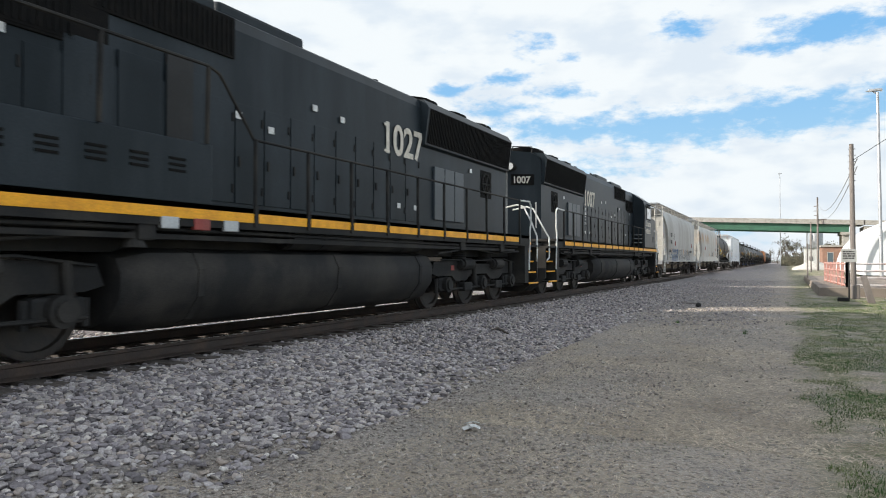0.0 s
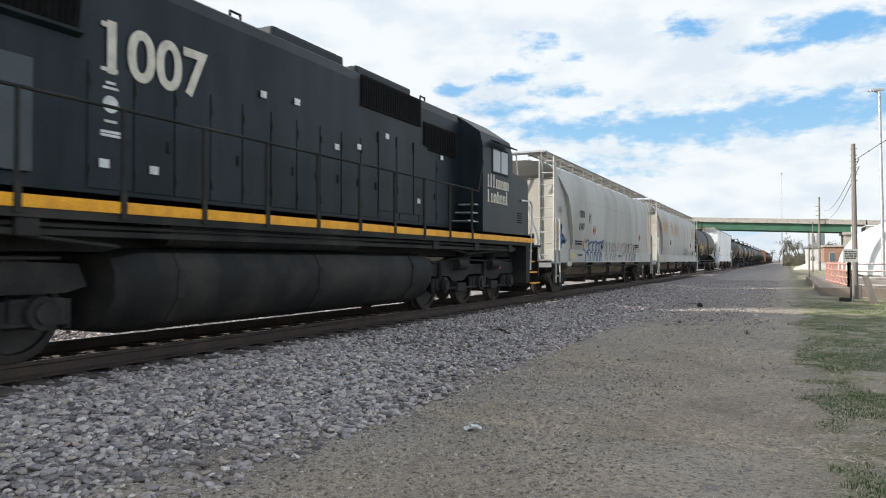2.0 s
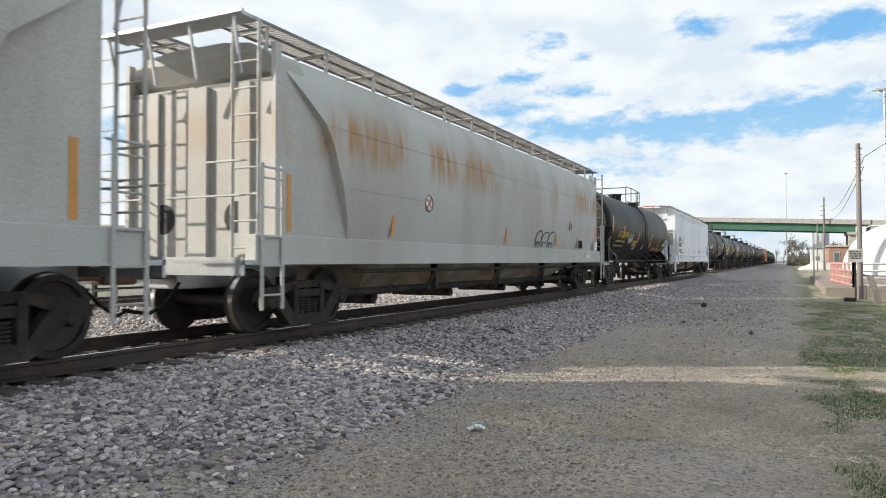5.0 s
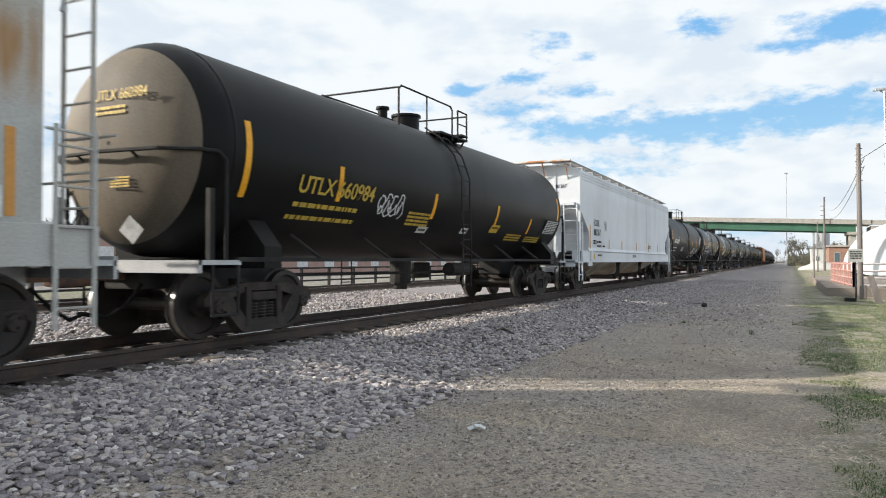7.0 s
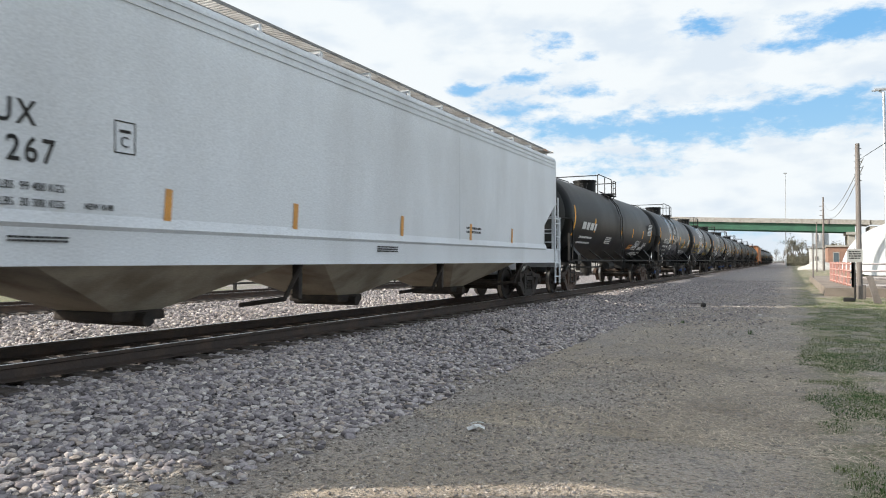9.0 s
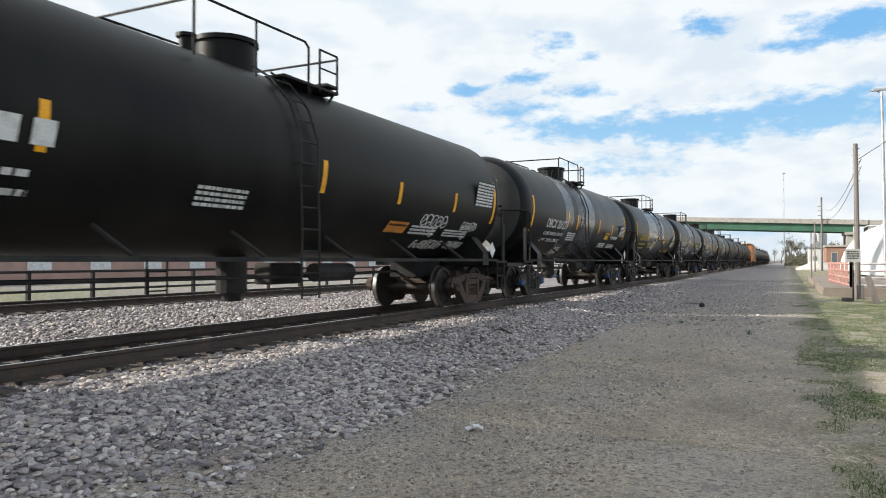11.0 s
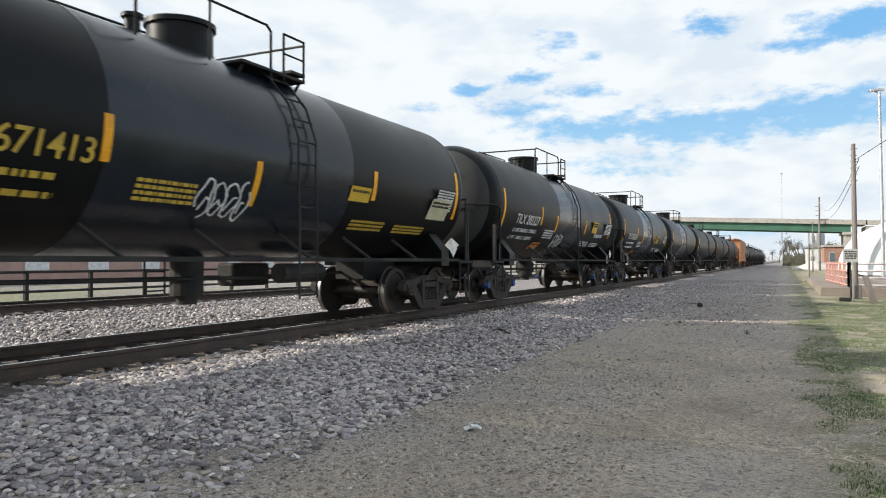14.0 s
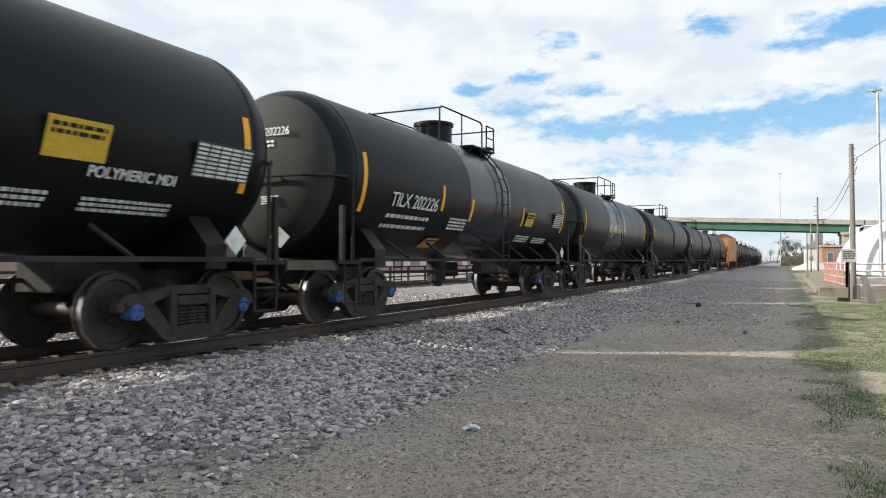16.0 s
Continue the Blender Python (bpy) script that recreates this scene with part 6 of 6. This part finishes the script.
    sep = nd.new("ShaderNodeSeparateXYZ")
    lk(co.outputs["Object"], sep.inputs[0])
    blue = mix(rng_node(sep.outputs[2], 0, 1100), (0.50, 0.78, 0.98), (0.22, 0.53, 0.93))
    cloud = mix(rng_node(nb.outputs[0], 0.42, 0.66), (0.965, 1.02, 1.05), (0.80, 0.89, 0.98))
    em = nd.new("ShaderNodeEmission")
    lk(mix(fac, blue, cloud), em.inputs[0])
    em.inputs[1].default_value = SKY_GLOW
    lk(em.outputs[0], nd["Material Output"].inputs[0])
    ob = raw("sky_backdrop", verts, faces, m)
    att = ob.data.attributes.new("cover", "FLOAT", "POINT")
    att.data.foreach_set("value", cover)
    ob.data.polygons.foreach_set("use_smooth", [True] * len(ob.data.polygons))
    return tagged(ob, "pale blue sky with broken white clouds", "sky", kind="structure")


SKY = sky_backdrop()


# ---- bridge and the things beside the line ----
def road_bridge():
    b = tagged(empty("road_bridge", "concrete road bridge with green steel girders over tracks", "bridge"))
    y = 176.0
    x0, x1 = -75.0, 15.5

    def top(x):
        return 11.6 - (x + 17.6) * 0.043
    bm = bmesh.new()
    for yy in (y, y + 9.0):
        loft(bm, [[(x, yy, top(x) - 0.95 - d) for x, d in ((x0, 0), (x1 - 3, 0), (x1 - 3, 1.7), (x0, 1.7))], [(x, yy + 0.5, top(x) - 0.95 - d) for x, d in ((x0, 0), (x1 - 3, 0), (x1 - 3, 1.7), (x0, 1.7))]])
    part("girder", bm, BRIDGE_GREEN, b, "green painted steel girder")
    bm = bmesh.new()
    loft(bm, [[(x0, yy, top(x0) + d), (x1, yy, top(x1) + d), (x1, yy, top(x1) + d2), (x0, yy, top(x0) + d2)] for yy, d, d2 in ((y - 0.6, 0.0, -1.0), (y - 0.2, 0.05, -1.0))])
    part("parapet", bm, CONCRETE, b, "weathered concrete parapet")
    bm = bmesh.new()
    loft(bm, [[(x0, yy, top(x0) - 0.6), (x1, yy, top(x1) - 0.6), (x1, yy, top(x1) - 0.95), (x0, yy, top(x0) - 0.95)] for yy in (y - 0.4, y + 10)])
    part("bridge_deck", bm, CONCRETE, b)
    for xp in (11.9, -24.0):
        bm = bmesh.new()
        box(bm, xp - 0.7, xp + 0.7, y + 0.3, y + 1.6, 0, top(xp) - 2.6, 0.1)
        box(bm, xp - 0.7, xp + 0.7, y + 8, y + 9.3, 0, top(xp) - 2.6, 0.1)
        box(bm, xp - 1.0, xp + 1.0, y - 0.2, y + 9.8, top(xp) - 3.2, top(xp) - 2.6)
        part("pier", bm, CONCRETE, b)
    bm = bmesh.new()
    prism(bm, [(x1 - 0.2, 8.9), (x1 - 0.2, 0), (60, 0), (60, 7.4)], y - 0.2, y + 10)
    part("abutment", bm, CONCRETE, b)
    bm = bmesh.new()
    prism(bm, [(x1 - 0.2, top(x1)), (x1 - 0.2, top(x1) - 1.0), (60, 7.2), (60, 8.2)], y - 0.6, y - 0.25)
    part("approach_parapet", bm, CONCRETE, b)


road_bridge()


def slim_pole(name, x, y, h, r, material, label, lean=0.0, cat_="pole"):
    p = empty(name, label, cat_)
    p.location = (x, y, height(x, y) if y < 180 else 0)
    bm = bmesh.new()
    rod(bm, (0, 0, -0.3), (lean, 0, h), r, 10, r * 0.7)
    part("shaft", bm, material, p, smooth=True)
    return p


mast = slim_pole("light_mast", -0.9, 178.5, 21.3, 0.10, GALV, "tall thin grey lamp mast behind the bridge", cat_="street lamp")
bm = bmesh.new()
box(bm, -0.35, 0.35, -0.2, 0.2, 21.2, 21.45, 0.05)
part("lamp_head", bm, GALV, mast)
pole = slim_pole("utility_pole", 2.42, 32.0, 6.05, 0.11, POLE_WOOD, "weathered wooden pole with climbing bolts", -0.04)
bm = bmesh.new()
for k in range(6):
    rod(bm, (-0.16, 0, 4.6 + 0.25 * k), (0.1, 0, 4.6 + 0.25 * k), 0.018, 5)
part("step_bolt", bm, GALV, pole)
pole2 = slim_pole("utility_pole", 4.45, 120, 11.0, 0.17, POLE_WOOD, "wooden utility pole with a small crossarm")
bm = bmesh.new()
box(bm, -0.1, 1.2, -0.08, 0.08, 7.5, 7.75)
rod(bm, (0.7, 0, 7.0), (0.7, 0, 7.6), 0.2, 10)
for k in range(3):
    box(bm, -0.5, 0.1, -0.05, 0.05, 8.2 + k * 0.7, 8.3 + k * 0.7)
part("crossarm", bm, POLE_WOOD, pole2)
thin = slim_pole("thin_post", 3.1, 105, 6.6, 0.1, POLE_WOOD, "thin dark wooden post beside the line", cat_="post")
lamp = slim_pole("street_lamp", 6.3, 60, 13.7, 0.13, GALV, "tall grey steel street lamp", -0.15, "street lamp")
bm = bmesh.new()
pipe(bm, [(-0.15, 0, 13.6), (-0.5, 0, 13.85), (-0.9, 0, 13.85)], 0.05)
box(bm, -0.75, 0.15, -0.15, 0.15, 13.8, 13.98, 0.04)
part("lamp_head", bm, GALV, lamp)
for za, zb, sag in ((10.2, 5.2, 1.6), (9.6, 4.9, 1.9)):
    bm = bmesh.new()
    a, b = Vector((4.5, 120, za)), Vector((2.6, 32.3, zb + 0.3))
    pts = [a.lerp(b, k / 14) - Vector((0, 0, sag * 4 * (k / 14) * (1 - k / 14))) for k in range(15)]
    pipe(bm, pts, 0.02, 5)
    tagged(part("overhead_wire", bm, GALV), "thin sagging grey overhead wire", "wire")
bm = bmesh.new()
pts = [Vector((2.4, 32, 5.4)).lerp(Vector((9.0, 10.0, 8.2)), k / 8) for k in range(9)]
pipe(bm, pts, 0.012, 5)
tagged(part("overhead_wire", bm, LOCO_GRILLE), "thin black wire running off overhead", "wire")

# concrete slab with a faded pipe fence
bm = bmesh.new()
prism(bm, [(1.25, -0.1), (30, -0.1), (30, 0.36), (1.3, 0.36)], 33.4, 60)
tagged(part("concrete_slab", bm, mat("brown_concrete", (0.24, 0.20, 0.165), (0.17, 0.14, 0.115), 0.9, scale=0.8, bump=0.3)), "low brown concrete loading slab", "slab")


def pipe_fence(points, posts, material, label):
    f = empty("pipe_fence", label, "fence", "pipe fences on the slab")
    a, b = Vector(points[0]), Vector(points[1])
    for z in (0.08, 0.38, 0.68, 0.98):
        bm = bmesh.new()
        rod(bm, a + Vector((0, 0, z)), b + Vector((0, 0, z)), 0.04, 8)
        part("rail", bm, material, f)
    for k in range(posts):
        p = a.lerp(b, k / (posts - 1))
        bm = bmesh.new()
        box(bm, p.x - 0.06, p.x + 0.06, p.y - 0.06, p.y + 0.06, p.z, p.z + 1.06, 0.01)
        part("post", bm, material, f)
    return f


pipe_fence([(2.35, 34.4, 0.36), (2.0, 44.5, 0.36)], 7, PINK, "faded pinkish red pipe fence on the slab")
pipe_fence([(2.35, 34.4, 0.36), (11.0, 36.5, 0.36)], 6, mat("pale_rail", (0.62, 0.58, 0.56), (0.55, 0.42, 0.39), 0.6, scale=2), "pale whitish pipe fence on the slab")

sign = slim_pole("sign_post", 2.2, 31.2, 1.95, 0.035, LOCO_GREY, "plain grey notice board on a thin post", cat_="sign")
bm = bmesh.new()
box(bm, -0.26, 0.26, -0.055, -0.035, 1.42, 1.92, 0.008)
board = part("notice_board", bm, mat("sign_grey", (0.42, 0.42, 0.40), (0.34, 0.34, 0.32), 0.6), sign)
bars("board_lines", board, LOCO_GREY, [(end_m(-0.2, -0.06, 1.8), 0.4, 4, 0.05)])
bm = bmesh.new()
prism(bm, [(2.62, -0.1), (2.85, -0.1), (2.55, 0.95), (2.36, 0.95)], 28.5, 28.75)
tagged(part("leaning_timber", bm, POLE_WOOD), "leaning weathered timber stake in the grass", "timber")
bm = bmesh.new()
box(bm, 2.28, 2.58, 31.3, 31.6, -0.05, 0.55, 0.03)
tagged(part("timber_block", bm, POLE_WOOD), "dark timber block at the pole's foot", "timber")
bm = bmesh.new()
box(bm, 1.72, 2.1, 29.5, 29.8, -0.02, 0.14, 0.04)
tagged(part("scrap_lump", bm, LOCO_GREY), "dark lump of scrap lying in grass", "scrap")
post = slim_pole("marker_post", 1.35, 53, 2.6, 0.06, POLE_WOOD, "thin weathered marker post at the slab", cat_="post")


def heap():
    bm = bmesh.new()
    bmesh.ops.create_uvsphere(bm, u_segments=28, v_segments=14, radius=1)
    for v in bm.verts:
        n = noise.noise(v.co * 2.2)
        v.co = Vector((v.co.x * 3.2 * (1 + 0.15 * n), v.co.y * 2.4, max(-0.1, v.co.z) * 1.5 * (1 - 0.45 * min(1, math.hypot(v.co.x, v.co.y))) * (1 + 0.2 * n)))
    bmesh.ops.translate(bm, vec=(4.2, 128, 0), verts=bm.verts)
    tagged(part("gravel_heap", bm, mat("pale_gravel", (0.5, 0.48, 0.44), (0.38, 0.36, 0.33), 0.9, bump=0.5), smooth=False), "heap of pale gravel on the ground", "gravel heap")


heap()


def hoop_building():
    h = empty("hoop_building", "white arched fabric storage building with an open end", "building")
    cx, y0, y1, r = 12.9, 72.0, 110.0, 6.7
    arc = [math.pi * k / 24 for k in range(25)]

    def pts(rr, y):
        return [(cx - rr * math.cos(a), y, 0.2 + rr * 0.93 * math.sin(a)) for a in arc]
    bm = bmesh.new()
    rings = []
    for y in (y0, y1):
        o, i = pts(r, y), pts(r - 0.15, y)
        rings.append(o + i[::-1])
    loft(bm, rings)
    part("arched_roof", bm, FABRIC, h, "taut white fabric arch", smooth=True)
    bm = bmesh.new()
    o, i = pts(r - 0.16, y0 + 0.2), [(cx + 0.4 - 3.9 * math.cos(a), y0 + 0.2, 0.2 + 5.0 * math.sin(a)) for a in arc]
    loft(bm, [o + i[::-1], [(p[0], p[1] + 0.12, p[2]) for p in o + i[::-1]]])
    part("end_wall", bm, FABRIC, h)
    bm = bmesh.new()
    for k in range(9):
        y = y0 + 1 + k * 4.4
        pipe(bm, [(p[0], p[1], p[2]) for p in pts(r - 0.25, y)], 0.06, 5)
    part("hoop", bm, GALV, h)
    bm = bmesh.new()
    box(bm, cx - r, cx + r, y1 - 0.3, y1, 0.1, 0.3)
    loft(bm, [pts(r - 0.2, y1 - 0.4), [(p[0], p[1] + 0.1, p[2]) for p in pts(r - 0.2, y1 - 0.4)]])
    part("back_wall", bm, mat("tan_wall", (0.33, 0.28, 0.23), (0.27, 0.23, 0.19), 0.8), h)


hoop_building()


def building(name, x0, x1, y0, y1, z, wall, roof, label, openings, gable=0.0):
    b = empty(name, label, "building")
    bm = bmesh.new()
    box(bm, x0, x1, y0, y1, 0, z)
    part("wall", bm, wall, b)
    bm = bmesh.new()
    if gable:
        prism(bm, [(x0 - 0.3, z), (x1 + 0.3, z), ((x0 + x1) / 2, z + gable)], y0 - 0.3, y1 + 0.3)
    else:
        box(bm, x0 - 0.25, x1 + 0.25, y0 - 0.25, y1 + 0.25, z, z + 0.3)
    part("roof", bm, roof, b)
    for xa, xb, za, zb in openings:
        bm = bmesh.new()
        box(bm, xa, xb, y0 - 0.06, y0 + 0.05, za, zb)
        w = part("window", bm, CONCRETE, b)
        bm = bmesh.new()
        box(bm, xa + 0.12, xb - 0.12, y0 - 0.08, y0 - 0.05, za + 0.12, zb - 0.12)
        part("pane", bm, GLASS, w)
    return b


building("brick_building", 5.9, 11.5, 140, 152, 3.9, BRICK, CONCRETE, "low brown brick building with flat roof", ((6.6, 7.6, 1.0, 3.0), (8.6, 9.7, 0.9, 3.0)))
building("white_shed", 4.4, 8.2, 196, 206, 4.6, WHITE, GALV, "small white gabled shed beside a silo", ((5.4, 6.2, 1.0, 2.6),), 1.8)
silo = empty("grain_silo", "tall grey corrugated steel silo behind shed", "silo")
bm = bmesh.new()
rod(bm, (7.2, 205, 0), (7.2, 205, 8.4), 1.6, 28)
for k in range(9):
    rod(bm, (7.2, 205, 0.9 * k + 0.4), (7.2, 205, 0.9 * k + 0.5), 1.63, 28)
part("silo_body", bm, GALV, silo, smooth=True)
bm = bmesh.new()
rod(bm, (7.2, 205, 8.4), (7.2, 205, 9.2), 1.65, 28, 0.3)
part("silo_roof", bm, GALV, silo)
bm = bmesh.new()
box(bm, 4.9, 5.4, 203, 203.5, 0, 8.6)
pipe(bm, [(5.15, 203.2, 8.6), (7.2, 205, 9.3)], 0.12)
part("elevator_leg", bm, GALV, silo)
building("long_brick_building", -75, -48, -30, 120, 4.0, mat("pinkish_brick", (0.42, 0.27, 0.22), (0.36, 0.23, 0.19), 0.85, scale=1), WHITE, "long low pinkish brick building across the tracks", ())
for k in range(30):
    shared("white_door", "white_door", lambda bm: box(bm, -47.98, -47.9, 0, 1.8, 0.8, 2.6), WHITE, bpy.data.objects["long_brick_building"], (0, -28 + k * 5, 0))


def yard_fence():
    f = empty("yard_fence", "dark low pipe fence beyond the second track", "fence")
    for z in (0.45, 0.8, 1.1):
        bm = bmesh.new()
        rod(bm, (-22.5, -10, z), (-22.5, 75, z), 0.045, 6)
        part("rail", bm, LOCO_GREY, f)
    for k in range(36):
        bm = bmesh.new()
        y = -9 + k * 2.4
        box(bm, -22.56, -22.44, y, y + 0.12, -0.1, 1.15)
        part("post", bm, LOCO_GREY, f)


yard_fence()


# ---- far trees ----
def bare_tree(x, y, h, seed, spread=0.45, leafy=0.6):
    rng = random.Random(seed)
    t = empty("tree", "bare early-spring tree with fine twigs", "tree", "far trees")
    t.location = (x, y, 0)
    bm = bmesh.new()
    tips = []

    def limb(p, d, ln, r, depth):
        q = p + d * ln
        rod(bm, p, q, r, 5, r * 0.6)
        if depth == 0:
            tips.append(q)
            return
        for k in range(3):
            e = (d + Vector((rng.uniform(-1, 1), rng.uniform(-1, 1), rng.uniform(-0.2, 0.8))) * spread * 1.6).normalized()
            limb(p.lerp(q, rng.uniform(0.6, 1)), e, ln * rng.uniform(0.55, 0.8), r * 0.55, depth - 1)
    limb(Vector((0, 0, -0.2)), Vector((0, 0, 1)), h * 0.36, h * 0.022, 3)
    part("trunk", bm, BARK, t)
    bm = bmesh.new()
    for p in tips:
        for k in range(int(10 * leafy) + 2):
            c = p + Vector((rng.gauss(0, 1), rng.gauss(0, 1), rng.gauss(0, 0.8))) * h * 0.05
            a = Vector((rng.uniform(-1, 1), rng.uniform(-1, 1), rng.uniform(-1, 1))) * h * 0.025
            b = Vector((rng.uniform(-1, 1), rng.uniform(-1, 1), rng.uniform(-1, 1))) * h * 0.025
            bm.faces.new([bm.verts.new(c + a), bm.verts.new(c + b), bm.verts.new(c - a * 0.8)])
    part("crown", bm, LEAF, t)
    return t


rng0 = random.Random(77)
for k, (x, y, h) in enumerate(((-0.6, 300, 7.5), (1.6, 290, 8.5), (3.6, 275, 9.0), (5.6, 268, 8.0), (7.6, 262, 8.5), (10, 255, 8.0), (12.5, 250, 9.0), (15.5, 215, 8.5), (18, 220, 9), (0.5, 330, 14.5), (3.2, 335, 14.0), (-3.5, 420, 10), (-8, 480, 10), (-16, 520, 12),
                                (-30, 560, 12), (-45, 420, 12), (-60, 330, 11), (-78, 300, 12), (-90, 240, 11), (-100, 180, 10), (-104, 120, 11), (-100, 70, 10), (24, 240, 9), (30, 230, 10))):
    bare_tree(x, y, h, 100 + k, 0.42, 1.4 if k < 9 else 0.8)


def hedge(name, x0, x1, y0, y1, h, n, label):
    rng = np.random.RandomState(31)
    shape = [(np.array([(-1, 0, 0), (1, 0, 0.2), (0.1, 0.4, 1.0)]), np.array([(0, 1, 2)])), (np.array([(-0.6, -1, 0), (0.5, 1, 0.3), (0, 0.2, 0.9)]), np.array([(0, 1, 2)]))]
    u = rng.uniform(0, 1, n)
    x, y = x0 + (x1 - x0) * rng.uniform(0, 1, n), y0 + (y1 - y0) * u
    lim = h * (0.55 + 0.45 * np.sin(x * 0.9 + y * 0.13) * np.cos(y * 0.21 + 1))
    z = np.abs(rng.uniform(0, 1, n)) * lim
    s = rng.uniform(0.12, 0.3, n)
    scatter(name, shape, np.stack([x, y, z, s, s, s, rng.uniform(0, 6.28, n)], 1), LEAF, label)


hedge("scrub", -1.0, 9.0, 225, 300, 4.2, 14000, "tangled leafless scrub along the line")
hedge("far_woods", -110, 60, 560, 640, 9.0, 16000, "distant bare woods on the horizon")

# litter and debris on the dirt
bm = bmesh.new()
r2 = random.Random(3)
for k in range(7):
    m = Matrix.Translation((-2.44 + r2.uniform(-0.05, 0.05), 5.66 + r2.uniform(-0.03, 0.03), 0.025 + 0.008 * k)) @ Euler((r2.uniform(-0.6, 0.6), r2.uniform(-0.6, 0.6), r2.uniform(0, 3))).to_matrix().to_4x4()
    bmesh.ops.create_cube(bm, size=1, matrix=m @ Matrix.Diagonal((0.07, 0.045, 0.004, 1)))
tagged(part("crumpled_paper", bm, WHITE), "crumpled white paper scrap on the dirt", "litter")
bm = bmesh.new()
rod(bm, (-5.05, 12.9, height(-5, 12.9) + 0.06), (-4.7, 12.6, height(-4.7, 12.6) + 0.03), 0.035, 6, 0.02)
rod(bm, (-5.0, 12.85, height(-5, 12.9) + 0.07), (-5.05, 12.6, height(-5, 12.9) + 0.05), 0.02, 6, 0.01)
tagged(part("stick", bm, BARK), "short dark broken stick on the ballast edge", "stick")
bm = bmesh.new()
bmesh.ops.create_icosphere(bm, subdivisions=2, radius=0.09, matrix=Matrix.Translation((-2.5, 24.0, height(-2.5, 24) + 0.05)))
tagged(part("stone", bm, LOCO_GREY), "single dark stone lying on the dirt", "stone")
bm = bmesh.new()
box(bm, -3.2, -2.55, 25.4, 25.6, height(-2.9, 25.5) - 0.01, height(-2.9, 25.5) + 0.05, 0.01)
tagged(part("plank", bm, POLE_WOOD), "short weathered plank on the dirt", "plank")


def motions():
    for car, q in CARS:
        back = car.get("back")
        walk(car, [(t, pose(TRACK_X, q + (21.2 if back else 0) - SPEED * t, RAIL_Z, 0, 0, 180 if back else 0)) for t in (0, 4, 8, 12, 16)])
    walk(SKY, [(t, pose(0, 0, 0, 0, 0, 0.85 - 1.85 * t / SECONDS)) for t in (0, 8, 16)])
    for wheel, radius, y in WHEELS:
        way = -1 if wheel.parent.get("back") else 1
        walk(wheel, [(k / 15, pose(0, y, radius, way * math.degrees(SPEED * k / 15 / radius) % 360)) for k in range(0, 241)])


motions()
